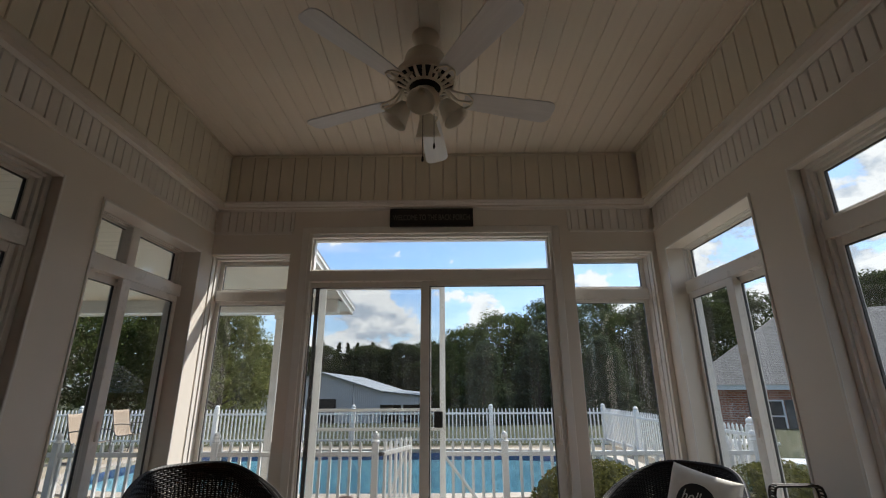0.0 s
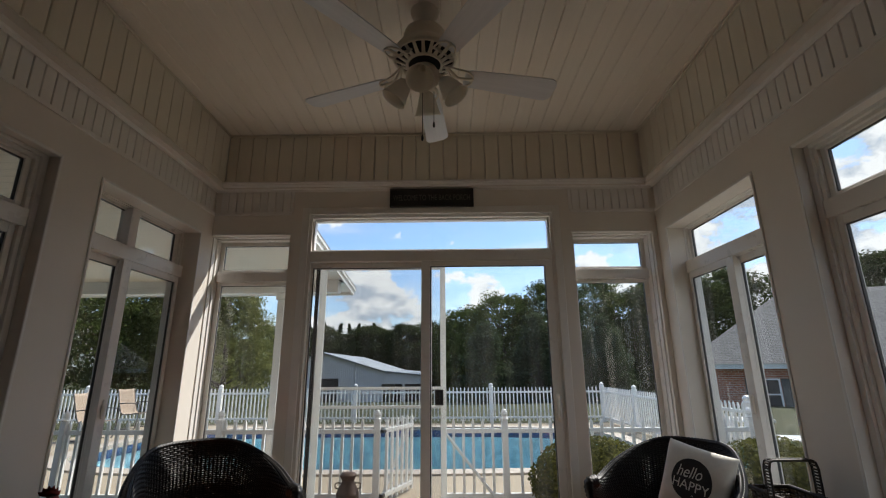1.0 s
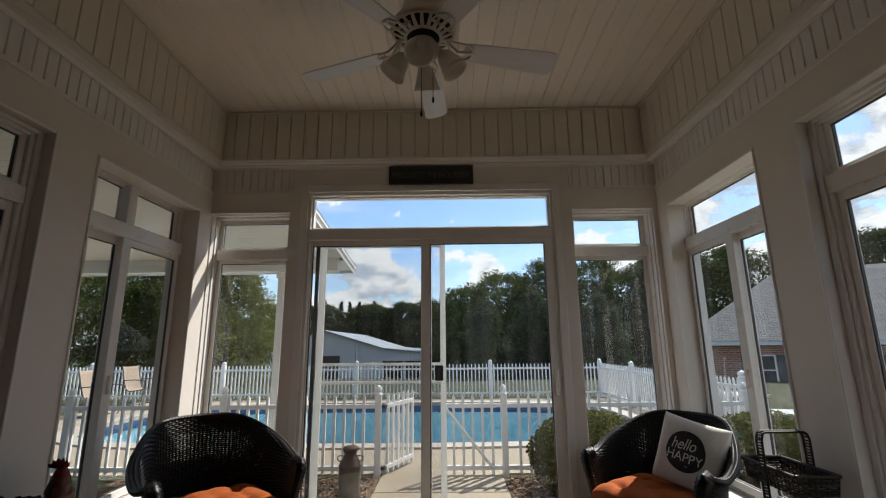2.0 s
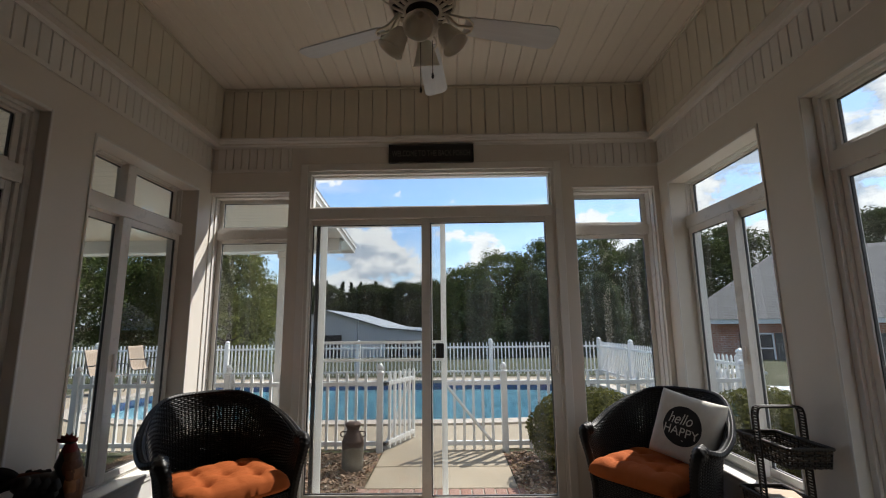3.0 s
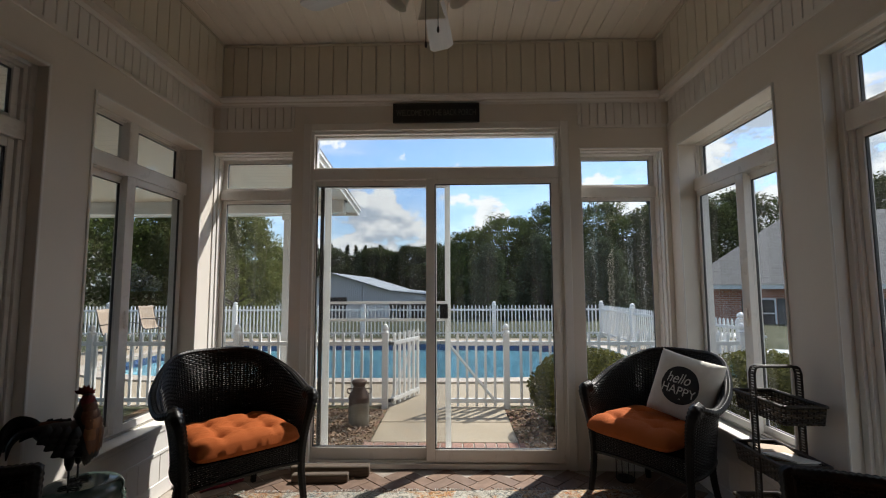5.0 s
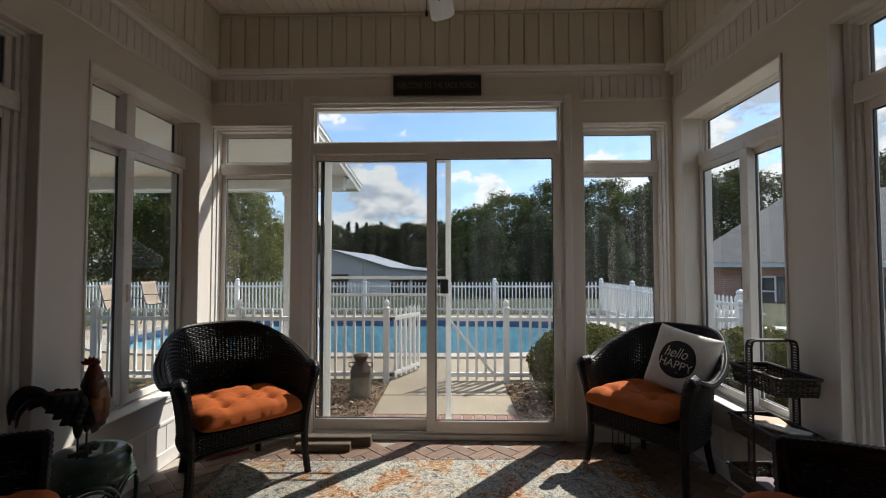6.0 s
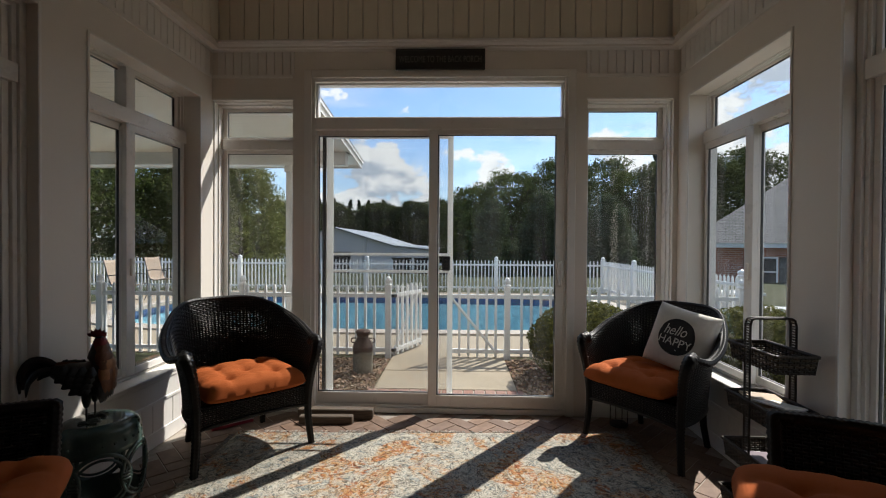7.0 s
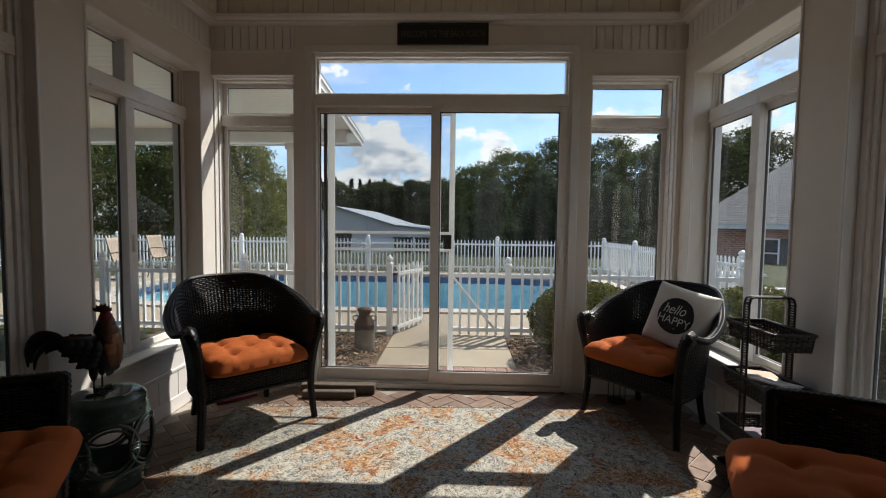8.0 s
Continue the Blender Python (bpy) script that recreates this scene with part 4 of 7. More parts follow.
bm = sloped(PX0, -XW - TW - 0.03, PY0, PY1 + 0.01, 2.482, 2.50)
box(bm, -XW - TW - 0.03, PX1 + 0.02, 3.18, PY1 + 0.01, 2.482, 2.50)
for v in bm.verts[-8:]:
    v.co.z += FALL * (PY1 - v.co.y)
bm.normal_update()
uv = bm.loops.layers.uv.new("UVMap")
for f in bm.faces:
    for l in f.loops:
        l[uv].uv = (l.vert.co.x, l.vert.co.y)
part("roof", bm, M_SHINGLE, porch, "grey shingle roof")
for x, y in ((-2.25, 6.18), (-6.2, 6.18)):
    bm = boxes([(x - 0.05, x + 0.05, y - 0.05, y + 0.05, G0 - 0.1, 2.315), (x - 0.07, x + 0.07, y - 0.07, y + 0.07, G0, G0 + 0.12), (x - 0.07, x + 0.07, y - 0.07, y + 0.07, 2.22, 2.315)], 0.005)
    part("post", bm, M_FASCIA, porch)
# unseen brick wall, added to close the porch and keep southern light off it
tagged(thing("wall_porch", boxes([(PX0, -XW - TW, -1.0, -0.8, G0, 3.28)]), bpy.data.materials["house_wall_brick"]), "unseen plain brown brick wall added to darken the porch", "wall", kind="structure")
# slab under the porch
tagged(thing("pavement_porch", boxes([(-6.4, -XW - TW, -6.0, 3.9, G0 - 0.1, G0 + 0.05)], 0.01), M_CONC), "tan concrete porch slab", "patio", kind="structure")

# room's own roof over the ceiling, closed to the sky
bm = boxes([(-XW - TW - 0.02, XE + TW + 0.02, YS - TW - 0.05, YN + TW + 0.02, ZC + 0.17, ZC + 0.3)])
tagged(thing("roof", bm, M_FASCIA), "plain roof over the sunroom", "roof", kind="structure")

# ---- barn ----
m = Mat("barn_metal", 0.5, 0.0)
m.color(m.mixc(m.wave(1.6, 0.0, m.vec("Object"), "X"), (0.68, 0.69, 0.70), (0.75, 0.755, 0.76))).bump(m.wave(1.6, 0.0, m.vec("Object"), "X"), 0.3, 0.03)
M_BARN = m.m
m = Mat("barn_roof_metal", 0.55, 0.1)
m.color(m.mixc(m.noise(0.8, 6), (0.24, 0.275, 0.30), (0.32, 0.35, 0.375))).bump(m.wave(1.4, 0.0, m.vec("Object"), "Y"), 0.4, 0.03)
M_BROOF = m.m
BB = -3.2
barn = tagged(thing("barn", at=pose(0, 0, 0)), "long white metal barn with a blue-grey roof and open bays", "barn")


def prism(prof, y0, y1):
    bm = bmesh.new()
    a = [bm.verts.new((x, y0, z)) for x, z in prof]
    b = [bm.verts.new((x, y1, z)) for x, z in prof]
    for k in range(len(prof)):
        q = (k + 1) % len(prof)
        bm.faces.new((a[k], a[q], b[q], b[k]))
    bm.faces.new(a[::-1])
    bm.faces.new(b)
    return bm


part("wall", prism([(-17.8, BB), (-17.8, 1.0), (-12.2, 2.72), (-6.4, 1.0), (-6.4, BB)], 45, 67), M_BARN, barn)
part("roof", prism([(-18.2, 0.9), (-18.2, 0.98), (-12.2, 2.84), (-6.0, 0.98), (-6.0, 0.88), (-12.2, 2.73)], 44.6, 67.4), M_BROOF, barn)
part("lean_to_roof", prism([(-6.0, 0.95), (-6.0, 1.03), (-1.9, 0.62), (-1.9, 0.52)], 44.6, 67.4), M_BROOF, barn)
part("lean_to_wall", prism([(-6.38, -0.2), (-6.38, 0.93), (-2.0, 0.50), (-2.0, -0.2)], 44.9, 45.1), M_BARN, barn)
for x in (-2.15, -4.3):
    part("post", boxes([(x - 0.1, x + 0.1, 44.95, 45.15, BB, 0.0)]), M_BARN, barn)
M_DARK = painted("near_black", (0.03, 0.03, 0.032), 0.8, 10, 0.3, 0.02)
# dark panels on the closed wall stand in for the bays' shaded inside
part("bay_shade", boxes([(-13.4, -10.6, 44.9, 45.0, BB, 0.35)], 0.01), M_DARK, barn, "dark panel standing in for a shaded open bay")
part("bay_shade", boxes([(-17.0, -14.6, 44.9, 45.0, BB, 0.35)], 0.01), M_DARK, barn, "dark panel standing in for a shaded open bay")
# lean-to's back wall, its shade put into the near-black colour
part("back_wall", boxes([(-6.3, -2.0, 55, 55.2, BB, 0.6)]), M_DARK, barn)
flag = tagged(thing("pole", at=pose(-7.6, 38, 0)), "slim grey metal pole beyond the fence", "pole")
bm = bmesh.new()
tube(bm, [(0, 0, -2), (0, 0, 1.8)], 0.045, 8)
part("shaft", bm, M_ALU, flag)

# ---- brick house ----
m = Mat("house_brick", 0.9)
bt = m.t.nodes.new("ShaderNodeTexBrick")
bt.inputs["Scale"].default_value = 1.0
bt.inputs["Brick Width"].default_value, bt.inputs["Row Height"].default_value, bt.inputs["Mortar Size"].default_value = 0.30, 0.11, 0.014
bt.inputs["Color1"].default_value, bt.inputs["Color2"].default_value, bt.inputs["Mortar"].default_value = (0.30, 0.085, 0.045, 1), (0.44, 0.15, 0.08, 1), (0.46, 0.37, 0.31, 1)
m.t.links.new(m.vec("UV"), bt.inputs["Vector"])
m.color(m.mixc(0.3, bt.outputs["Color"], m.ramp(m.noise(1.5, 6), [(0.3, (0.6, 0.6, 0.6)), (0.7, (1.1, 1.1, 1.1))]), "MULTIPLY")).bump(bt.outputs["Fac"], -0.5, 0.01)
M_HBRICK = m.m
# local axes: corner at the origin, x along the front, y into the depth
house = tagged(thing("brick_house"), "red brick house with steep grey shingle hip roof", "house")
HE, HB, HD, HL = 0.0, -2.8, 10.4, 19.0


def uv_box(bm, scale=1.0):
    uv = bm.loops.layers.uv.new("UVMap")
    for f in bm.faces:
        n = f.normal
        for l in f.loops:
            p = l.vert.co
            l[uv].uv = (p.x * scale, p.z * scale) if abs(n.y) > abs(n.x) else (p.y * scale, p.z * scale)


bm = boxes([(0.5, HL - 0.5, 0.5, HD - 0.5, HB, HE - 0.15)])
bm.normal_update()
uv_box(bm)
part("wall", bm, M_HBRICK, house)
part("eave", boxes([(0.05, HL - 0.05, 0.05, HD - 0.05, HE - 0.24, HE)], 0.01), M_FASCIA, house)
bm = bmesh.new()
RZ = 4.0
c = [bm.verts.new(q) for q in ((0, 0, HE), (HL, 0, HE), (HL, HD, HE), (0, HD, HE), (HD / 2, HD / 2, HE + RZ), (HL - HD / 2, HD / 2, HE + RZ))]
uv = bm.loops.layers.uv.new("UVMap")
for idx, along in (((0, 1, 5, 4), 0), ((1, 2, 5), 1), ((2, 3, 4, 5), 0), ((3, 0, 4), 1)):
    f = bm.faces.new([c[k] for k in idx])
    for l in f.loops:
        l[uv].uv = (l.vert.co[along], l.vert.co.z * 1.63)
part("roof", bm, M_SHINGLE, house, "steep grey shingle hip roof")
for x in (3.7, 9.0):
    bm = boxes([(x - 0.5, x + 0.5, 0.44, 0.52, -2.2, -0.7)], 0.01)
    w = part("window", bm, M_WHITE, house)
    part("pane", boxes([(x - 0.42, x + 0.42, 0.425, 0.44, -1.41, -0.77), (x - 0.42, x + 0.42, 0.425, 0.44, -2.12, -1.48)]), M_DARK, w)
    for q in (-1, 1):
        part("shutter", boxes([(x + q * 0.74 - 0.2, x + q * 0.74 + 0.2, 0.44, 0.49, -2.2, -0.7)], 0.01), M_GASKET, house)
house.matrix_world = pose(12.35, 24.5, 1.36, 0, 0, -31)

# ---- trees ----
def leaf_mat(name, dark, mid, light):
    m = Mat(name, 0.8, spec=0.04)
    mass = m.math("ADD", m.math("MULTIPLY", m.noise(0.75, 3, 0.6), 1.3), -0.15)
    c = m.ramp(m.math("ADD", m.math("MULTIPLY", m.island(), 0.4), m.math("ADD", m.math("MULTIPLY", mass, 0.4), m.math("MULTIPLY", m.random(), 0.2))), [(0.12, dark), (0.5, mid), (0.85, light)])
    m.color(c)
    tr = m.t.nodes.new("ShaderNodeBsdfTranslucent")
    m.t.links.new(c, tr.inputs[0])
    mx = m.t.nodes.new("ShaderNodeMixShader")
    mx.inputs[0].default_value = 0.34
    m.t.links.new(m.b.outputs[0], mx.inputs[1])
    m.t.links.new(tr.outputs[0], mx.inputs[2])
    m.t.links.new(mx.outputs[0], m.t.nodes["Material Output"].inputs["Surface"])
    return m.m


L_OAK = leaf_mat("oak_leaves", (0.042, 0.058, 0.020), (0.072, 0.096, 0.028), (0.118, 0.148, 0.042))
L_DARK = leaf_mat("dark_wood_leaves", (0.030, 0.042, 0.017), (0.052, 0.068, 0.024), (0.085, 0.104, 0.036))
L_PEAR = leaf_mat("pear_leaves", (0.042, 0.056, 0.030), (0.066, 0.088, 0.046), (0.10, 0.125, 0.068))
L_PINE = leaf_mat("pine_needles", (0.020, 0.030, 0.015), (0.034, 0.048, 0.021), (0.055, 0.072, 0.030))
L_WILLOW = leaf_mat("willow_leaves", (0.095, 0.105, 0.040), (0.165, 0.175, 0.062), (0.24, 0.24, 0.09))
m = Mat("bark", 0.95)
m.color(m.ramp(m.noise(6, 7, 0.7, m.vec("Object", (3, 3, 0.5))), [(0.3, (0.035, 0.028, 0.022)), (0.7, (0.13, 0.105, 0.085))])).bump(m.noise(8, 6, 0.7, m.vec("Object", (3, 3, 0.5))), 0.8, 0.05)
M_BARK = m.m


def leaves(verts, faces, centre, n, spread, size, rnd, droop=0.0):
    """Leaf blades on the outside of a clump, fuller above than below."""
    flat = rnd.uniform(0.6, 0.85)
    c = Vector(centre)
    for _ in range(n):
        d = Vector((rnd.gauss(0, 1), rnd.gauss(0, 1), rnd.gauss(0.25, 0.8))).normalized()
        q = d * spread * (0.5 + 0.6 * rnd.random() ** 0.6)
        q.z = q.z * flat - droop * spread * 0.7 * rnd.random() ** 2
        k = (d + Vector((rnd.gauss(0, 0.6), rnd.gauss(0, 0.6), rnd.gauss(0.2, 0.6)))).normalized()
        a = k.cross(Vector((rnd.gauss(0, 1), rnd.gauss(0, 1), rnd.gauss(0, 1)))).normalized()
        b = k.cross(a)
        s = size * rnd.uniform(0.6, 1.35)
        o = len(verts)
        verts += [c + q - a * s, c + q + b * s * 0.5, c + q + a * s, c + q - b * s * 0.5]
        faces.append((o, o + 1, o + 2, o + 3))


def tree(name, label, seed, h, r, clear, leaf, size, clumps, per, shape="round", category="tree"):
    rnd = random.Random(seed)
    t = tagged(thing(name), label, category)
    bm = bmesh.new()
    lean = Vector((rnd.uniform(-0.04, 0.04) * h, rnd.uniform(-0.04, 0.04) * h, 0))
    top = h * (0.9 if shape == "pine" else 0.72)
    trunk = [lean * (i / 6) ** 2 + Vector((0, 0, -0.5 + (top + 0.5) * i / 6)) for i in range(7)]
    tr = 0.022 * h + 0.05
    tube(bm, trunk, [tr * (1 - 0.85 * i / 6) * (1.25 if i == 0 else 1) for i in range(7)], 7)
    verts, faces = [], []
    for i in range(clumps):
        u = rnd.random()
        a = rnd.uniform(0, 2 * math.pi)
        if shape == "round":
            z = clear + (h - clear) * rnd.random() ** 0.8
            q = (z - clear) / (h - clear)
            rad = r * math.sqrt(max(0.05, 1 - (2 * q - 0.85) ** 2 * 0.75)) * (0.35 + 0.65 * math.sqrt(u)) * (1 + 0.22 * noise.noise((3 * math.cos(a), 3 * math.sin(a), z * 0.5 + seed)))
        elif shape == "cone":
            z = clear + (h - clear) * rnd.random() ** 1.15
            q = (z - clear) / (h - clear)
            rad = r * (1 - q) ** 0.75 * (0.3 + 0.7 * math.sqrt(u)) * (1 + 0.25 * noise.noise((3 * math.cos(a), 3 * math.sin(a), z * 0.8 + seed)))
        elif shape == "pine":
            z = clear + (h - clear) * rnd.random()
            q = (z - clear) / (h - clear)
            rad = r * (0.06 + 0.94 * (1 - q) ** 0.8) * (0.2 + 0.8 * u) * (1 + 0.4 * math.sin(z * 3.1 + seed))
        else:
            z = clear + (h - clear) * rnd.random() ** 0.7
            q = (z - clear) / (h - clear)
            rad = r * math.sqrt(max(0.04, 1 - q * q)) * (0.3 + 0.7 * math.sqrt(u)) * (1 + 0.2 * noise.noise((4 * math.cos(a), 4 * math.sin(a), z + seed)))
        c = Vector((rad * math.cos(a), rad * math.sin(a), z)) + lean * (z / h)
        if i % 5 == 0:
            f = max(0.25, min(0.95, (z - 0.25 * rad) / top))
            s = lean * f * f + Vector((0, 0, -0.5 + (top + 0.5) * f))
            mid = (s + c) / 2 + Vector((0, 0, 0.08 * rad))
            tube(bm, [s, mid, c], [tr * 0.3 * (1 - 0.7 * f) + 0.01, tr * 0.18 * (1 - 0.6 * f) + 0.008, 0.006], 5)
        leaves(verts, faces, c, per, ((h - clear) * 0.05 + r * 0.08) * rnd.uniform(0.55, 1.45) * ((1 - 0.7 * q) if shape == "pine" else 1), size, rnd, 0.8 if shape == "willow" else 0.0)
    part("trunk", bm, M_BARK, t)
    me = bpy.data.meshes.new("crown")
    me.from_pydata([tuple(v) for v in verts], [], faces)
    me.materials.append(leaf)
    crown = new("crown", me)
    crown.parent = t
    return t


OAK = "broad leafy green tree at the wood's edge"
PINE = "tall dark pine in the woods"
kinds = {
    "oak": tree("oak_tree", OAK, 1, 13, 5.2, 1.2, L_OAK, 0.135, 220, 110),
    "dark": tree("hardwood_tree", "dark green leafy tree in the far woods", 6, 13, 4.6, 1.2, L_DARK, 0.15, 210, 95),
    "cone": tree("pear_tree", "upright conical dark green tree beyond the fence", 2, 8.5, 2.6, 0.5, L_PEAR, 0.10, 200, 100, "cone"),
    "pine": tree("pine_tree", PINE, 3, 17, 3.6, 4.0, L_PINE, 0.20, 130, 90, "pine"),
    "willow": tree("willow_tree", "wide pale green willow by the lawn", 4, 9.5, 4.3, 0.3, L_WILLOW, 0.10, 380, 80, "willow"),
}
HEIGHT = {"oak": 13.9, "dark": 13.9, "cone": 8.9, "pine": 17.9, "willow": 10.2}
# kind, x, y, level of the crown's top, turn, width factor
PLACES = [
    ("willow", -11.6, 24.0, 6.2, 0, 1.05), ("dark", -45, 24, 9, 40, 1), ("dark", -47, 34, 10, 140, 1), ("dark", -40, 40, 9.5, 250, 1), ("willow", -16.0, 27.0, 7.2, 140, 0.9), ("oak", -24, 19, 9.5, 15, 1), ("oak", -33, 21, 11.5, 160, 1), ("oak", -23, 13.5, 8, 300, 1.1), ("oak", -29, 18, 10, 95, 1), ("willow", -17.5, 29.0, 8.0, 80, 1.1), ("oak", -21, 24, 10, 30, 1), ("oak", -27, 22, 11, 75, 1), ("oak", -25, 33, 12, 200, 1), ("oak", -34, 27, 12, 10, 1),
    ("oak", -30, 14, 10, 120, 1), ("oak", -19.5, 17.5, 6.5, 250, 1.1), ("oak", -38, 18, 11, 33, 1),
    ("cone", 2.5, 33, 4.6, 0, 1.35), ("cone", 7.2, 36, 5.6, 60, 1.4), ("oak", 2.0, 52, 8.2, 15, 1.0), ("oak", 6.0, 48, 9.2, 100, 1.15), ("oak", 10.0, 46, 10.0, 190, 1.15), ("oak", 14.5, 44, 9.8, 260, 1.15),
    ("pine", 1.6, 64, 8.2, 20, 1.1), ("pine", 4.6, 62, 9.4, 140, 1.1), ("pine", 9.5, 60, 10.6, 200, 1.1), ("cone", 12.2, 35, 5.2, 130, 1.4), ("dark", 19, 42, 9.4, 330, 1.15), ("dark", 24, 44, 10.5, 50, 1.1),
    ("pine", 14.5, 58, 11.0, 300, 1.1), ("pine", 20, 56, 11.0, 77, 1.1), ("dark", 30, 47, 11.6, 144, 1.1), ("pine", 26, 58, 13.4, 10, 1.1), ("dark", 37, 46, 12.5, 215, 1), ("dark", 44, 44, 13, 15, 1),
    ("pine", -31, 95, 12.2, 12, 0.9), ("pine", -28.4, 93, 11.0, 77, 0.8), ("pine", -18.8, 95, 10.9, 160, 0.75), ("pine", -6.0, 97, 10.2, 20, 0.8), ("pine", -25.6, 93, 11.1, 150, 0.8), ("pine", -20.8, 96, 11.0, 50, 0.75), ("dark", -17.5, 90, 9.6, 10, 1.1), ("dark", -12.5, 92, 9.4, 120, 1.1), ("pine", -8.0, 95, 10.6, 270, 1.1), ("dark", -4, 90, 10.6, 210, 1.1), ("pine", -15.2, 94, 10.9, 60, 0.9), ("pine", -23.2, 97, 11.2, 200, 0.8), ("pine", -11, 97, 10.5, 100, 0.9), ("dark", 0, 88, 10.0, 33, 1.1),
    ("dark", -24, 88, 9.8, 80, 1.1), ("dark", -29, 86, 10.2, 180, 1.1), ("dark", -36, 88, 10, 310, 1), ("dark", -8, 86, 9.8, 145, 1.2), ("dark", -14.5, 86, 9.6, 45, 1.2),
]
used = set()
for kind, x, y, ztop, rz, wide in PLACES:
    g = grade(x, y) - 0.2
    s = (ztop - g) / HEIGHT[kind]
    at = pose(x, y, g, 0, 0, rz) @ Matrix.Diagonal((s * wide, s * wide, s, 1))
    if kind in used:
        copy_thing(kinds[kind], Matrix.Identity(4)).matrix_world = at
    else:
        used.add(kind)
        kinds[kind].matrix_world = at
# low scrub that closes the wood's foot
rnd = random.Random(9)
verts, faces = [], []
for i in range(900):
    x, y = rnd.uniform(-48, 55), 0
    y = 98 + rnd.uniform(-3, 6) if x < 1 else 64 - 0.25 * x + rnd.uniform(-4, 6)
    z = grade(x, y) + rnd.uniform(0, 9.6 if x < 1 else 7.5)
    leaves(verts, faces, (x, y, z), 34, 1.5, 0.42, rnd)
me = bpy.data.meshes.new("far_woods")
me.from_pydata([tuple(v) for v in verts], [], faces)
me.materials.append(L_PINE)
tagged(new("far_woods", me), "dark dense woods behind the trees", "woods", kind="stuff")
# ---- ceiling fan ----
def fan_thing():
    fan = tagged(thing("ceiling_fan", at=pose(0.020, 1.725, 0.022)), "white five-blade ceiling fan with bell glass shades and pull chains", "ceiling fan")
    m = Mat("fan_enamel", 0.35)
    m.color(m.ramp(m.noise(6, 5), [(0.3, (0.74, 0.67, 0.55)), (0.7, (0.82, 0.76, 0.65))]))
    enamel = m.m
    bm = bmesh.new()
    lathe(bm, [(0.075, ZC), (0.075, ZC - 0.012), (0.068, ZC - 0.045), (0.045, ZC - 0.075), (0.02, ZC - 0.088)], 28)
    part("canopy", bm, enamel, fan, smooth=True)
    bm = bmesh.new()
    tube(bm, [(0, 0, ZC - 0.08), (0, 0, 2.91)], 0.022, 14)
    part("downrod", bm, enamel, fan, smooth=True)
    bm = bmesh.new()
    lathe(bm, [(0.03, 2.918), (0.074, 2.908), (0.102, 2.884), (0.110, 2.848), (0.112, 2.815), (0.128, 2.796), (0.148, 2.774), (0.158, 2.752), (0.160, 2.740), (0.154, 2.734)], 36, False)
    part("motor_housing", bm, enamel, fan, smooth=True)
    # vented underside: a dark cone behind wedge-shaped ribs
    bm = bmesh.new()
    lathe(bm, [(0.152, 2.740), (0.120, 2.722), (0.084, 2.706), (0.05, 2.69)], 36)
    part("motor", bm, M_DARK, fan, smooth=True)
    bm = bmesh.new()
    for k in range(20):
        mt = Matrix.Rotation(2 * math.pi * k / 20, 4, "Z")
        vs = [bm.verts.new(mt @ Vector(c)) for c in ((0.086, -0.010, 2.700), (0.086, 0.010, 2.700), (0.148, 0.007, 2.731), (0.148, -0.007, 2.731), (0.086, -0.010, 2.708), (0.086, 0.010, 2.708), (0.148, 0.007, 2.739), (0.148, -0.007, 2.739))]
        for f in ((0, 1, 2, 3), (7, 6, 5, 4), (0, 4, 5, 1), (1, 5, 6, 2), (2, 6, 7, 3), (3, 7, 4, 0)):
            bm.faces.new([vs[q] for q in f][::-1])
    for r, z in ((0.150, 2.734), (0.086, 2.702)):
        tube(bm, [(r * math.cos(2 * math.pi * q / 40), r * math.sin(2 * math.pi * q / 40), z) for q in range(41)], 0.0075, 7)
    part("vent_ring", bm, enamel, fan)
    bm = bmesh.new()
    lathe(bm, [(0.045, 2.69), (0.058, 2.68), (0.060, 2.665), (0.074, 2.655), (0.076, 2.632), (0.066, 2.605), (0.044, 2.592), (0.026, 2.588), (0.02, 2.576), (0.008, 2.570)], 28)
    part("switch_housing", bm, enamel, fan, smooth=True)
    bm = bmesh.new()
    tube(bm, [(0.024 * math.cos(2 * math.pi * q / 28), 0.024 * math.sin(2 * math.pi * q / 28), 2.590) for q in range(29)], 0.0045, 7)
    part("finial_ring", bm, M_DARK, fan, "dark ring round the finial", True)
    m = Mat("fan_blade_paint", 0.4)
    m.color(m.ramp(m.noise(4, 6, 0.6, m.vec("Object", (0.6, 9, 1))), [(0.3, (0.66, 0.66, 0.66)), (0.7, (0.74, 0.74, 0.735))]))
    blade_m = m.m
    # blade: rounded tip, slight pitch
    outline = []
    for k in range(9):
        a = math.pi / 2 * k / 8
        outline.append((0.695 - 0.045 + 0.045 * math.sin(a), 0.071 - 0.045 + 0.045 * math.cos(a)))
    side = [(0.205, 0.046), (0.23, 0.052), (0.42, 0.062)] + outline
    loop = side + [(x, -y) for x, y in reversed(side)]
    for k in range(5):
        ang = 14 + 72 * k
        bm = bmesh.new()
        lo = [bm.verts.new((x, y, -0.003)) for x, y in loop]
        hi = [bm.verts.new((x, y, 0.003)) for x, y in loop]
        bm.faces.new(lo[::-1])
        bm.faces.new(hi)
        for i in range(len(loop)):
            j = (i + 1) % len(loop)
            bm.faces.new((lo[i], lo[j], hi[j], hi[i]))
        b = part("blade", bm, blade_m, fan, at=pose(0, 0, 2.662, 0, 0, ang) @ pose(0, 0, 0, -13, 0, 0))
        bm = bmesh.new()
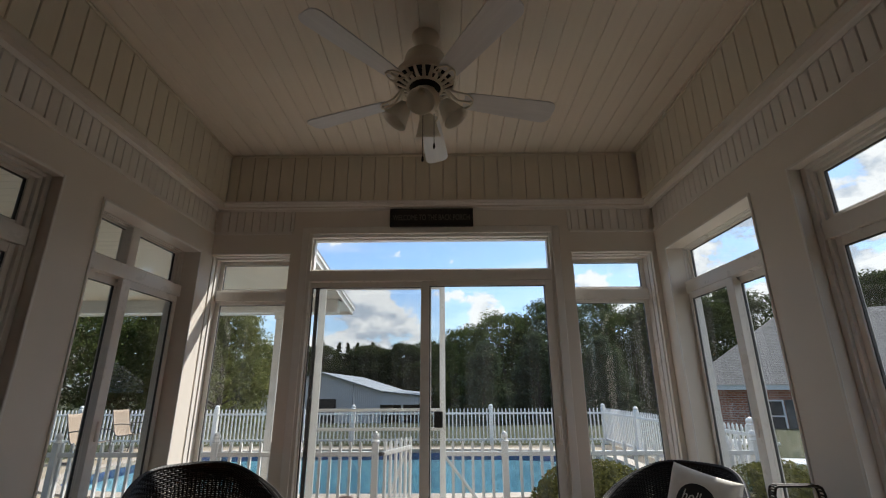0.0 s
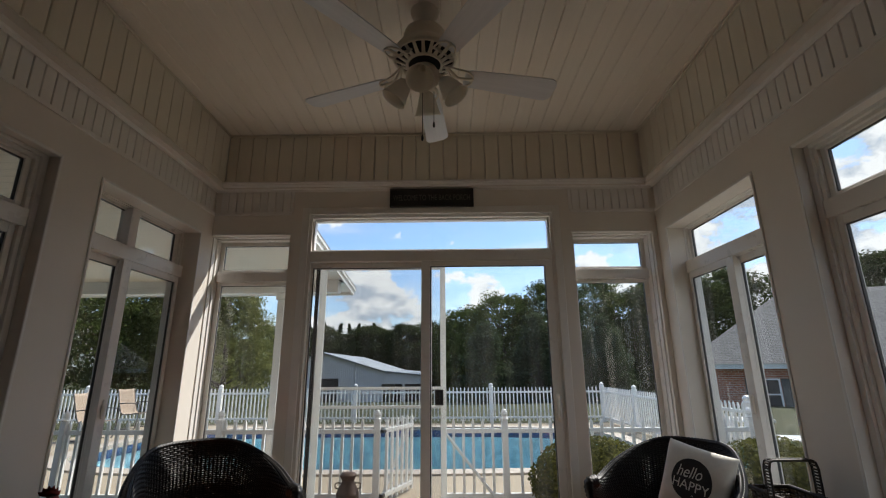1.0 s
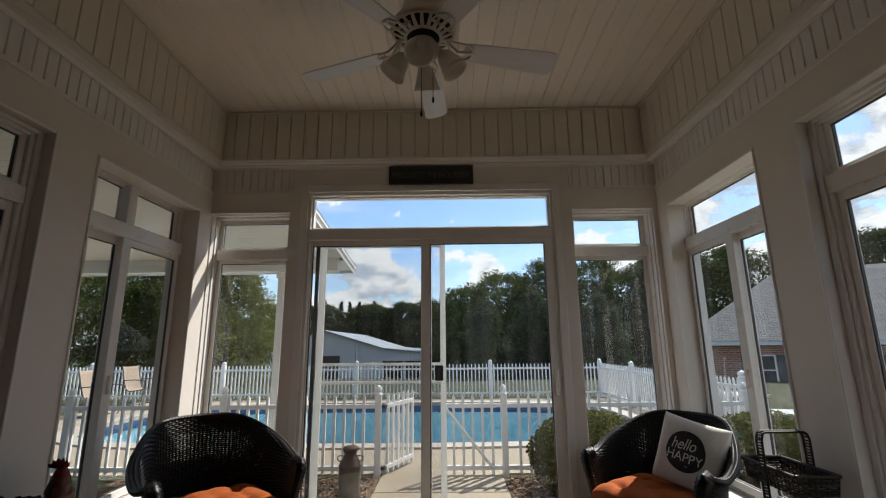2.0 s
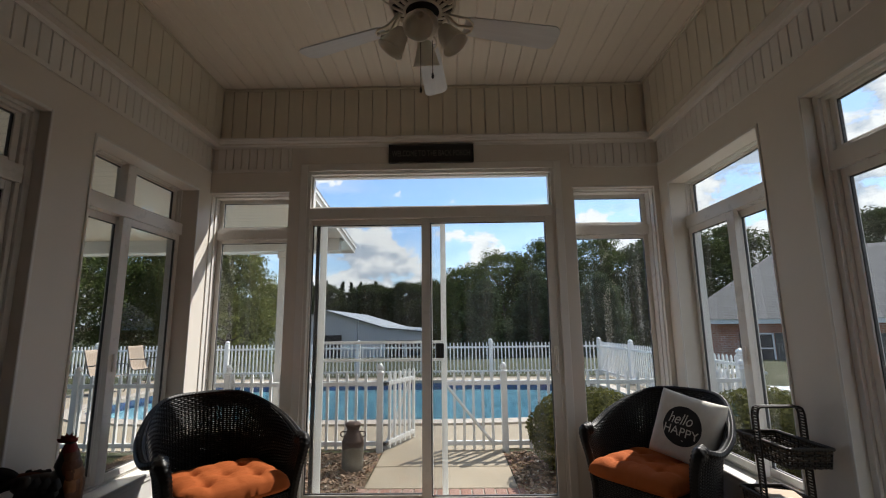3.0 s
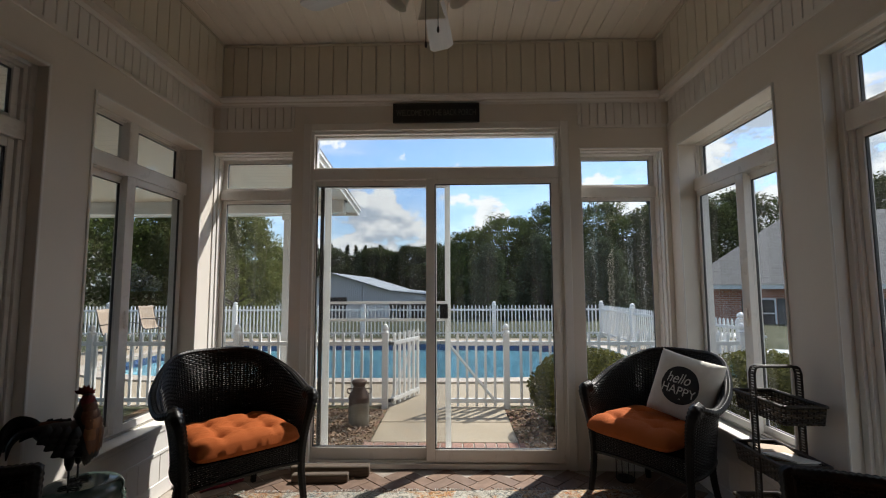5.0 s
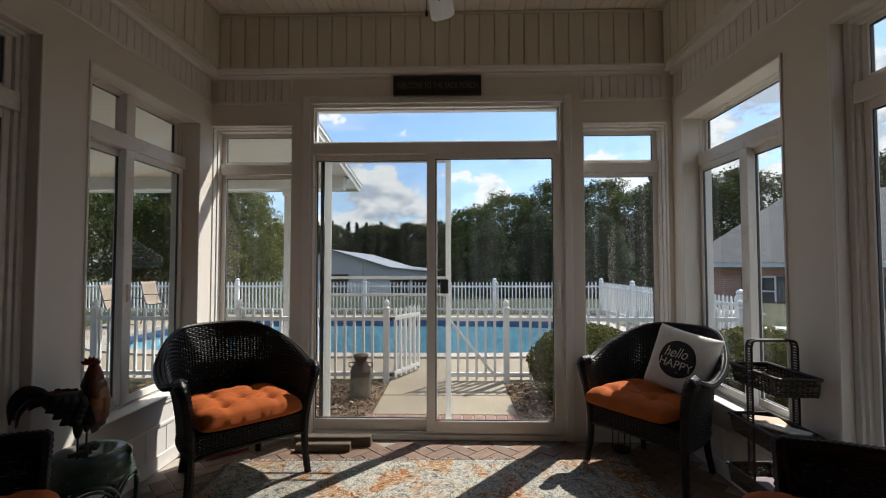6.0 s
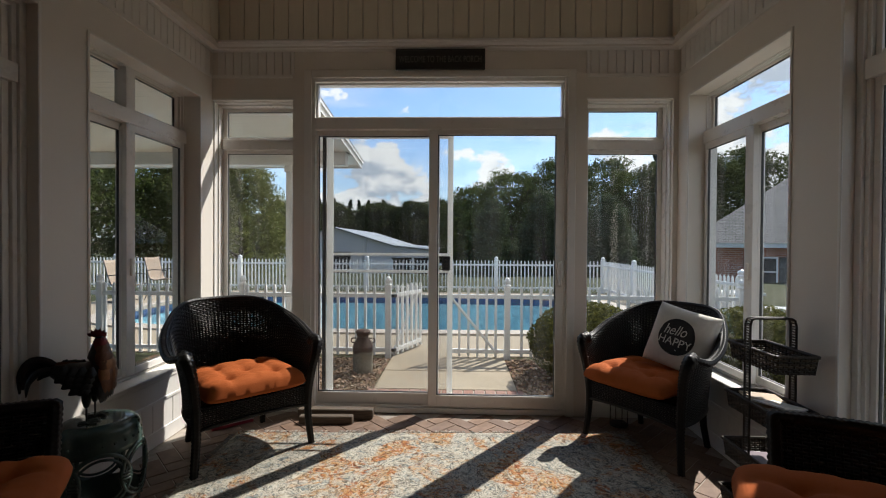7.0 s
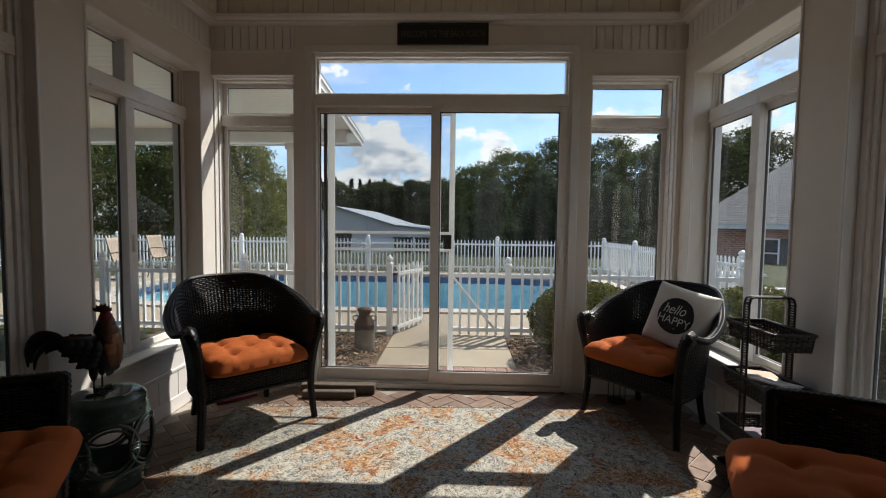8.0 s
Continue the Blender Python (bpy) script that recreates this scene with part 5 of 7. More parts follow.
        for s in (-1, 1):
            pts = spline([(0.085, 0, 0.085), (0.125, s * 0.012, 0.05), (0.165, s * 0.046, 0.0), (0.215, s * 0.044, -0.008), (0.245, s * 0.016, -0.008), (0.225, 0.0, -0.008)], 18)
            tube(bm, pts, 0.0055, 6)
        tube(bm, [(0.085, 0, 0.09), (0.12, 0, 0.055), (0.17, 0, -0.006), (0.25, 0, -0.008)], 0.007, 6)
        part("blade_iron", bm, enamel, b, smooth=True)
    m = Mat("frosted_glass", 0.35, spec=0.5)
    m.color(m.ramp(m.noise(9, 4), [(0.3, (0.76, 0.72, 0.64)), (0.7, (0.85, 0.81, 0.74))]))
    soft = m.t.nodes.new("ShaderNodeBsdfTranslucent")
    soft.inputs[0].default_value = (0.85, 0.81, 0.73, 1)
    blend = m.t.nodes.new("ShaderNodeMixShader")
    blend.inputs[0].default_value = 0.45
    m.t.links.new(m.b.outputs[0], blend.inputs[1])
    m.t.links.new(soft.outputs[0], blend.inputs[2])
    m.t.links.new(blend.outputs[0], m.t.nodes["Material Output"].inputs["Surface"])
    shade_m = m.m
    for ang in (266, 356, 86, 176):
        arm = bmesh.new()
        tube(arm, spline([(0.05, 0, 2.625), (0.08, 0, 2.63), (0.098, 0, 2.615)], 8), 0.011, 8)
        mt = pose(0, 0, 0, 0, 0, ang)
        holder = part("light_arm", arm, enamel, fan, smooth=True, at=mt)
        bm = bmesh.new()
        prof = [(0.020, 0.0), (0.030, -0.008), (0.043, -0.035), (0.052, -0.07), (0.060, -0.098), (0.068, -0.118), (0.065, -0.118), (0.057, -0.097), (0.048, -0.068), (0.038, -0.034), (0.022, -0.008)]
        lathe(bm, prof, 28, False)
        part("shade", bm, shade_m, holder, "cream frosted bell glass shade", True, at=pose(0.092, 0, 2.618, 0, -32, 0))
    for x, y, z in ((-0.012, 0.05, 2.345), (0.045, 0.04, 2.41)):
        bm = bmesh.new()
        tube(bm, [(x, y, 2.58), (x, y, z)], 0.0016, 5)
        tube(bm, [(x, y, z + 0.004), (x, y, z - 0.004), (x, y, z - 0.02), (x, y, z - 0.028)], [0.002, 0.005, 0.0062, 0.003], 8)
        part("pull_chain", bm, M_DARK, fan, "dark beaded pull chain")
    return fan


fan_thing()

# ---- wicker ----
def wicker_mat(name, base, light, rough=0.32, su=90, sv=45):
    m = Mat(name, rough, spec=0.6)
    sp = m.t.nodes.new("ShaderNodeSeparateXYZ")
    m.t.links.new(m.tc.outputs["UV"], sp.inputs[0])
    u, v = m.math("MULTIPLY", sp.outputs[0], su), m.math("MULTIPLY", sp.outputs[1], sv * 2)
    # basket weave: strands over and under, shifted on every other row
    row = m.math("FLOOR", v)
    uu = m.math("ADD", u, m.math("MULTIPLY", row, 0.5))
    a = m.math("ABSOLUTE", m.math("SINE", m.math("MULTIPLY", uu, math.pi)))
    b = m.math("ABSOLUTE", m.math("SINE", m.math("MULTIPLY", v, math.pi)))
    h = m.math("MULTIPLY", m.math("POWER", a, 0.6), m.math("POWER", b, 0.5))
    # colour follows the weave's height: shade painted into the gaps, strand crowns lighter
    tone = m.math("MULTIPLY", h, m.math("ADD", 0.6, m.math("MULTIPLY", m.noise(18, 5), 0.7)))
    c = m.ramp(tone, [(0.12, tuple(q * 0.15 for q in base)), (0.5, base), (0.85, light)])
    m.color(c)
    m.bump(h, 1.0, 0.008)
    return m.m


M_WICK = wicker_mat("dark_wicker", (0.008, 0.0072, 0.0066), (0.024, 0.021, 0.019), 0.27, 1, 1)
m = Mat("orange_canvas", 0.85, spec=0.15)
weave = m.math("MULTIPLY", m.wave(220, 0, m.vec("Object"), "X"), m.wave(220, 0, m.vec("Object"), "Y"))
m.color(m.mixc(m.noise(3, 6, 0.65), (0.34, 0.080, 0.019), (0.45, 0.118, 0.031)))
m.bump(m.math("ADD", m.math("MULTIPLY", weave, 0.2), m.noise(26, 5, 0.6)), 0.35, 0.006)
M_ORANGE = m.m


def sheet(bm, rows, thick, uvs):
    """A woven shell from rows of points, given thickness along its normals; uvs in strands a metre."""
    nr, nc = len(rows), len(rows[0])
    uv = bm.loops.layers.uv.verify()
    nor = []
    for j in range(nr):
        line = []
        for i in range(nc):
            du = rows[j][min(i + 1, nc - 1)] - rows[j][max(i - 1, 0)]
            dv = rows[min(j + 1, nr - 1)][i] - rows[max(j - 1, 0)][i]
            line.append(du.cross(dv).normalized())
        nor.append(line)
    lay = [[[bm.verts.new(rows[j][i] + nor[j][i] * s) for i in range(nc)] for j in range(nr)] for s in (thick / 2, -thick / 2)]
    cu = [0.0]
    mid = rows[nr // 2]
    for i in range(1, nc):
        cu.append(cu[-1] + (mid[i] - mid[i - 1]).length)
    cv = [[0.0] * nc]
    for j in range(1, nr):
        cv.append([cv[-1][i] + (rows[j][i] - rows[j - 1][i]).length for i in range(nc)])

    def quad(vs, ij):
        f = bm.faces.new(vs)
        f.smooth = True
        for l, (i, j) in zip(f.loops, ij):
            l[uv].uv = (cu[i] * uvs[0], cv[j][i] * uvs[1])

    for j in range(nr - 1):
        for i in range(nc - 1):
            ij = [(i, j), (i + 1, j), (i + 1, j + 1), (i, j + 1)]
            quad([lay[0][q][p] for p, q in ij], ij)
            quad([lay[1][q][p] for p, q in ij][::-1], ij[::-1])
    for j in range(nr - 1):
        for i in (0, nc - 1):
            ij = [(i, j), (i, j), (i, j + 1), (i, j + 1)]
            quad([lay[0][j][i], lay[1][j][i], lay[1][j + 1][i], lay[0][j + 1][i]], ij)
    for i in range(nc - 1):
        for j in (0, nr - 1):
            ij = [(i, j), (i + 1, j), (i + 1, j), (i, j)]
            quad([lay[0][j][i], lay[0][j][i + 1], lay[1][j][i + 1], lay[1][j][i]], ij)


def rope(bm, pts, radii, sides, uvs):
    """A wrapped bar with strands for its material."""
    uv = bm.loops.layers.uv.verify()
    first = len(bm.faces)
    tube(bm, pts, radii, sides)
    bm.faces.ensure_lookup_table()
    pts = [Vector(p) for p in pts]
    run = [0.0]
    for a, b in zip(pts, pts[1:]):
        run.append(run[-1] + (b - a).length)
    for k in range(len(pts) - 1):
        for q in range(sides):
            f = bm.faces[first + k * sides + q]
            f.smooth = True
            for l, (du, dv) in zip(f.loops, ((0, 0), (1, 0), (1, 1), (0, 1))):
                l[uv].uv = ((q + du) * 0.5, run[k + dv] * uvs)


m = Mat("woven_resin", 0.42, spec=0.30)
m.color(m.ramp(m.math("ADD", m.math("MULTIPLY", m.noise(30, 4), 0.6), m.math("MULTIPLY", m.island(), 0.4)), [(0.25, (0.003, 0.0028, 0.0026)), (0.75, (0.013, 0.011, 0.010))]))
m.bump(m.noise(400, 2), 0.15, 0.001)
M_STRAND = m.m


def weave(name, rows, parent, mat, pitch=0.0105, stake=0.021, rad=0.0055, amp=0.0036, label="", airy=0.0):
    """Strands that run along the rows and pass before and behind upright stakes."""
    nr, nc = len(rows), len(rows[0])
    cu = [0.0]
    for p, q in zip(rows[nr // 2], rows[nr // 2][1:]):
        cu.append(cu[-1] + (q - p).length)
    cv = [0.0]
    for j in range(1, nr):
        cv.append(cv[-1] + sum((rows[j][i] - rows[j - 1][i]).length for i in range(nc)) / nc)
    tall = cv[-1]
    nst, nv = max(2, round(cu[-1] / stake)), max(2, round(tall / pitch))

    def at(u, v):
        d = u * cu[-1]
        i = 0
        while i < nc - 2 and cu[i + 1] < d:
            i += 1
        fi, j = (d - cu[i]) / (cu[i + 1] - cu[i]), 0
        while j < nr - 2 and cv[j + 1] < v * tall:
            j += 1
        fj = (v * tall - cv[j]) / (cv[j + 1] - cv[j])
        lo, hi = rows[j][i].lerp(rows[j][i + 1], fi), rows[j + 1][i].lerp(rows[j + 1][i + 1], fi)
        return lo.lerp(hi, fj), (rows[j][i + 1] - rows[j][i]).cross(hi - lo).normalized(), (hi - lo).normalized()

    verts, faces = [], []
    cols = nst * 2
    full = rad
    for r in range(nv):
        sg = 1 if r % 2 else -1
        rad = full - airy * smoothstep(0.45, 0.6, (r + 0.5) / nv) * (1 - smoothstep(0.78, 0.88, (r + 0.5) / nv))
        base = len(verts)
        for k in range(cols + 1):
            c, n, up = at(k / cols, (r + 0.5) / nv)
            c = c + n * (amp * sg * math.sin(math.pi * k / 2))
            verts += [c + up * rad, c + n * rad * 0.6, c - up * rad, c - n * rad * 0.6]
        for k in range(cols):
            for q in range(4):
                o, w = base + k * 4, (q + 1) % 4
                faces.append((o + q, o + w, o + 4 + w, o + 4 + q))
    for k in range(nst):
        base = len(verts)
        for j in range(nr):
            c, n, up = at((k + 0.5) / nst, j / (nr - 1))
            w = n.cross(up)
            verts += [c + w * full * 0.95, c + n * full * 0.75, c - w * full * 0.95, c - n * full * 0.75]
        for j in range(nr - 1):
            for q in range(4):
                o, w = base + j * 4, (q + 1) % 4
                faces.append((o + q, o + w, o + 4 + w, o + 4 + q))
    me = bpy.data.meshes.new(name)
    me.from_pydata([tuple(v) for v in verts], [], faces)
    me.polygons.foreach_set("use_smooth", [True] * len(me.polygons))
    me.materials.append(mat)
    ob = new(name, me)
    ob.parent = parent
    tagged(ob, label, kind="stuff")
    return ob


def braid_over(bm, pts, radii, cell=0.019, cols=6, depth=0.0065):
    """A bar covered with woven cells, standing proud one by one."""
    pts = [Vector(p) for p in pts]
    if isinstance(radii, (int, float)):
        radii = [radii] * len(pts)
    run = [0.0]
    for p, q in zip(pts, pts[1:]):
        run.append(run[-1] + (q - p).length)
    n = max(4, int(run[-1] / (cell / 4)))
    sides = cols * 4
    up, i, prev = Vector((0, 0, 1)), 0, None
    line = []
    for k in range(n + 1):
        d = run[-1] * k / n
        while i < len(pts) - 2 and run[i + 1] < d:
            i += 1
        f = (d - run[i]) / (run[i + 1] - run[i])
        line.append((pts[i].lerp(pts[i + 1], f), radii[i] + (radii[i + 1] - radii[i]) * f, d))
    for k, (c, r, d) in enumerate(line):
        t = (line[min(k + 1, n)][0] - line[max(k - 1, 0)][0]).normalized()
        if abs(t.dot(up)) > 0.95:
            up = Vector((1, 0, 0)) if abs(t.x) < 0.9 else Vector((0, 1, 0))
        x = t.cross(up).normalized()
        up = x.cross(t).normalized()
        ring = []
        for q in range(sides):
            col = q / 4
            h = abs(math.sin(math.pi * col)) ** 0.5 * abs(math.sin(math.pi * (d / cell + 0.5 * int(col)))) ** 0.6
            a = 2 * math.pi * q / sides
            ring.append(bm.verts.new(c + (x * math.cos(a) + up * math.sin(a)) * (r - depth * 0.6 + depth * h)))
        if prev:
            for q in range(sides):
                fc = bm.faces.new((prev[q], prev[(q + 1) % sides], ring[(q + 1) % sides], ring[q]))
                fc.smooth = True
        else:
            bm.faces.new(ring[::-1])
        prev = ring
    bm.faces.new(prev)


def cushion(bm, w, d, h, tufts, crown=0.02, front=1.0):
    """A tufted seat pad, centred, lying on z = 0."""
    nx, ny = 44, 44
    def top(u, v):
        e = (1 - abs(2 * u - 1) ** 6) * (1 - abs(2 * v - 1) ** 6)
        z = h * (0.42 + 0.58 * e ** 0.32) + crown * e
        for tu, tv in tufts:
            r2 = ((u - tu) * w) ** 2 + ((v - tv) * d) ** 2
            z -= h * 0.24 * math.exp(-r2 / 0.0012) + h * 0.14 * math.exp(-r2 / 0.009)
        # soft creases that join the tufts
        for tu, tv in tufts:
            z -= h * 0.05 * math.exp(-(((u - tu) * w) / 0.022) ** 2) * e + h * 0.05 * math.exp(-(((v - tv) * d) / 0.022) ** 2) * e
        return z + 0.004 * noise.noise((u * 9, v * 9, w))
    def plan(u, v):
        k = 1 - 0.05 * (abs(2 * u - 1) ** 4) * (abs(2 * v - 1) ** 4)
        return (u - 0.5) * w * k * (front + (1 - front) * (1 - v)), (v - 0.5) * d * k
    g = []
    for s in (1, 0):
        g.append([[bm.verts.new((*plan(i / nx, j / ny), top(i / nx, j / ny) if s else h * 0.42 * (1 - 0.9 * ((1 - abs(2 * i / nx - 1) ** 8) * (1 - abs(2 * j / ny - 1) ** 8)) ** 0.5))) for i in range(nx + 1)] for j in range(ny + 1)])
    for j in range(ny):
        for i in range(nx):
            bm.faces.new((g[0][j][i], g[0][j][i + 1], g[0][j + 1][i + 1], g[0][j + 1][i]))
            bm.faces.new((g[1][j][i], g[1][j + 1][i], g[1][j + 1][i + 1], g[1][j][i + 1]))
    bmesh.ops.remove_doubles(bm, verts=bm.verts[:], dist=0.0006)


# armchair: front towards -y, standing at the origin
def wicker_armchair(at):
    ch = tagged(thing("wicker_armchair"), "black-brown woven wicker armchair with curved arms and a rounded back", "armchair", "wicker armchairs")
    US, VS = 62, 55
    # plan of the shell: from the left arm's front round the back to the right arm's front
    plan = spline([(-0.330, -0.27, 0), (-0.350, -0.10, 0), (-0.330, 0.07, 0), (-0.266, 0.240, 0), (-0.145, 0.348, 0), (0, 0.384, 0), (0.145, 0.348, 0), (0.266, 0.240, 0), (0.330, 0.07, 0), (0.350, -0.10, 0), (0.330, -0.27, 0)], 64)
    n = len(plan) - 1

    def rim(i):
        y = plan[i].y
        return 0.628 + 0.245 * smoothstep(-0.16, 0.37, y) + 0.03 * smoothstep(-0.1, -0.27, y)

    rows = []
    for j in range(13):
        q = j / 12
        line = []
        for i, p in enumerate(plan):
            out = Vector((p.x, p.y - 0.02, 0)).normalized()
            low = 0.258 + 0.02 * smoothstep(-0.27, 0.05, p.y)
            z = low + (rim(i) - low) * q
            arm = 1 - smoothstep(0.05, 0.30, p.y)
            flare = 0.02 * q + 0.052 * arm * q ** 2.5 + 0.03 * (1 - arm) * q ** 1.5
            line.append(Vector((p.x, p.y + 0.075 * q * (1 - arm), z)) + out * (flare - 0.02))
        rows.append(line)
    # the arms roll outwards and down in a broad woven band
    top = rows[-1]
    for j in range(1, 6):
        a = radians(30 + 24 * j)
        line = []
        for i, p in enumerate(plan):
            out = Vector((p.x, p.y - 0.02, 0)).normalized()
            r = 0.004 + 0.019 * (1 - smoothstep(0.0, 0.28, p.y)) * smoothstep(-0.30, -0.16, p.y)
            line.append(top[i] + out * r * (math.cos(radians(30)) - math.cos(a)) + Vector((0, 0, r * (math.sin(a) - 0.5))))
        rows.append(line)
    weave("weave", rows, ch, M_STRAND, pitch=0.0106, stake=0.0235, rad=0.0074, amp=0.0036, airy=0.0015)
    bm = bmesh.new()
    core = [(a * 0.5 + b * 0.5) for a, b in zip(top, rows[-1])]
    tube(bm, core, [max(0.006, (a - b).length * 0.46) for a, b in zip(top, rows[-1])], 8)
    part("roll_core", bm, M_STRAND, ch)
    bm = bmesh.new()
    braid_over(bm, rows[0], 0.012, 0.012, 5, 0.003)
    part("lower_edge", bm, M_STRAND, ch)
    # broad rolled arms and rim
    bm = bmesh.new()
    pts, rad = [], []
    for i, p in enumerate(rows[-1]):
        arm = 1 - smoothstep(0.0, 0.26, plan[i].y)
        pts.append(p)
        rad.append(0.015 + 0.003 * arm)
    braid_over(bm, pts, rad, 0.022, 5, 0.006)
    part("arm_rim", bm, M_STRAND, ch)
    # front posts: the arm's end curls down into the leg
    for s in (-1, 1):
        bm = bmesh.new()
        path = spline([(s * 0.372, -0.235, 0.650), (s * 0.378, -0.300, 0.640), (s * 0.362, -0.322, 0.585), (s * 0.340, -0.305, 0.47), (s * 0.325, -0.288, 0.33), (s * 0.325, -0.288, 0.18), (s * 0.341, -0.306, 0.0)], 26)
        rad = [0.036, 0.041] + [0.039 - 0.013 * smoothstep(0, 1, k / 12) for k in range(12)] + [0.026 - 0.006 * k / 12 for k in range(13)]
        braid_over(bm, path, rad[:27], 0.020, 6, 0.007)
        part("leg", bm, M_STRAND, ch)
        bm = bmesh.new()
        path = spline([(s * 0.235, 0.240, 0.37), (s * 0.228, 0.242, 0.18), (s * 0.240, 0.288, 0.0)], 10)
        braid_over(bm, path, [0.024 - 0.005 * k / 10 for k in range(11)], 0.020, 5, 0.006)
        part("leg", bm, M_STRAND, ch)
    # apron with an arched foot, on the front
    lines = []
    for j in range(6):
        q = j / 5
        line = []
        for i in range(25):
            u = -1 + 2 * i / 24
            lo = 0.255 + 0.02 * (1 - abs(u) ** 2.2)
            line.append(Vector((0.318 * u, -0.288 - 0.018 * (1 - u * u), lo + (0.375 - lo) * q)))
        lines.append(line)
    weave("apron", lines, ch, M_STRAND)
    bm = bmesh.new()
    loop = [(0.315 * (-1 + 2 * i / 20), -0.29 - 0.018 * (1 - (-1 + i / 10) ** 2), 0.253 + 0.02 * (1 - abs(-1 + i / 10) ** 2.2)) for i in range(21)]
    braid_over(bm, loop, 0.011, 0.012, 5, 0.003)
    part("apron_edge", bm, M_STRAND, ch)
    # seat deck
    bm = bmesh.new()
    lines = [[Vector((x * (0.62 + 0.38 * (1 - smoothstep(0.1, 0.32, y))), y, 0.372)) for x in [-0.315 + 0.63 * i / 12 for i in range(13)]] for y in [-0.29 + 0.58 * j / 10 for j in range(11)]]
    sheet(bm, lines, 0.02, (US, VS))
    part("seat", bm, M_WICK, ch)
    ch.matrix_world = at
    return ch


def seat_cushion(at, label="orange tufted seat cushion on a wicker chair", w=0.60, d=0.56, h=0.09, front=1.0):
    bm = bmesh.new()
    cushion(bm, w, d, h, [(u, v) for u in (0.27, 0.73) for v in (0.28, 0.72)] + [(0.5, 0.5)], 0.03, front)
    ob = thing("seat_cushion", bm, M_ORANGE, at)
    ob.data.polygons.foreach_set("use_smooth", [True] * len(ob.data.polygons))
    return tagged(ob, label, "cushion", "seat cushions")


CH_S = Matrix.Diagonal((0.94, 0.90, 0.96, 1))
CH_L = pose(-1.158, 2.460, 0, 0, 0, 44)
CH_R = pose(1.342, 2.592, 0, 0, 0, -54)
left = wicker_armchair(CH_L @ CH_S)
copy_thing(left, CH_R @ Matrix.Diagonal((0.96, 0.88, 0.985, 1)))
seat_cushion(CH_L @ pose(0, -0.062, 0.362), w=0.56, d=0.53, h=0.098)
seat_cushion(CH_R @ pose(-0.018, -0.066, 0.368), w=0.53, d=0.53, h=0.098)


# low-armed chairs with straight backs, seen from beside
def side_chair(at, w=0.40):
    ch = tagged(thing("wicker_chair"), "black woven wicker chair with a straight square back", "chair", "straight-backed wicker chairs")
    US, VS = 62, 55
    rows = []
    for j in range(12):
        q = j / 11
        rows.append([Vector((w * (-0.5 + i / 16), 0.27 + 0.10 * q + 0.02 * (1 - (-1 + i / 8) ** 2), 0.25 + 0.39 * q)) for i in range(17)])
    weave("backrest", rows, ch, M_STRAND, rad=0.0056)
    bm = bmesh.new()
    pts = [Vector((-w / 2, 0.27, 0.25))] + [r[0] for r in rows[1:-1]] + [p + Vector((0, 0, 0.004)) for p in rows[-1]] + [r[-1] for r in rows[-2:0:-1]] + [Vector((w / 2, 0.27, 0.25))]
    braid_over(bm, pts, 0.021)
    part("back_rim", bm, M_STRAND, ch)
    bm = bmesh.new()
    lines = [[Vector((w * (-0.5 + i / 12), -0.29 + 0.56 * j / 10, 0.395)) for i in range(13)] for j in range(11)]
    sheet(bm, lines, 0.025, (US, VS))
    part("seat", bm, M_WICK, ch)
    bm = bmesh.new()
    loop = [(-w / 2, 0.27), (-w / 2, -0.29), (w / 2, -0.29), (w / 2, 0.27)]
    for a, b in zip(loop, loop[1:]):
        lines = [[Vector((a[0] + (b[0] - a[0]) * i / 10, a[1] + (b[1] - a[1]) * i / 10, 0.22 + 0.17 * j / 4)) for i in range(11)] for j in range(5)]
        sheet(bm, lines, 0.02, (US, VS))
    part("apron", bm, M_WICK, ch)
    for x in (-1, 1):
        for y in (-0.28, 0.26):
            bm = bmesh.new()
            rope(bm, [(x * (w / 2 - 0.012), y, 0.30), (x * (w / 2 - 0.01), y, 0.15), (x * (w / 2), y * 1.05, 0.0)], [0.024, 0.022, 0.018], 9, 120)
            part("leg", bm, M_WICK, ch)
    ch.matrix_world = at
    return ch


SC_L = pose(-1.255, 0.91, 0, 0, 0, 30)
SC_R = pose(1.225, 0.92, 0, 0, 0, -25)
sc = side_chair(SC_L)
copy_thing(sc, SC_R)
seat_cushion(SC_L @ pose(0.03, -0.02, 0.408), w=0.50, d=0.60, h=0.11)
seat_cushion(SC_R @ pose(-0.05, -0.02, 0.418), w=0.58, d=0.60, h=0.11)

# rust throw, knitted, folded on the cushion
m = Mat("rust_knit", 0.95, spec=0.1)
m.color(m.mixc(m.noise(30, 4), (0.28, 0.075, 0.022), (0.42, 0.12, 0.035))).bump(m.noise(120, 3), 0.6, 0.005)
throw = tagged(thing("throw_blanket"), "rust chunky knitted throw folded on an orange cushion", "throw")
for r in range(7):
    for q in range(2):
        bm = bmesh.new()
        pts = []
        for k in range(40):
            u = k / 39
            pts.append((-0.17 + 0.34 * u, -0.10 + 0.032 * r + 0.008 * math.sin(u * 40 + q * math.pi), 0.03 + 0.045 * math.exp(-((u - 0.35) / 0.3) ** 2) - 0.006 * abs(r - 3) + 0.008 * math.cos(u * 40 + q * math.pi)))
        tube(bm, pts, 0.011, 6)
        part("braid", bm, m.m, throw, smooth=True)
throw.matrix_world = SC_R @ pose(-0.085, -0.15, 0.508, 0, 0, 20) @ Matrix.Diagonal((0.8, 0.55, 0.7, 1))

# ---- printed pillow ----
m = Mat("pillow_linen", 0.9, spec=0.1)
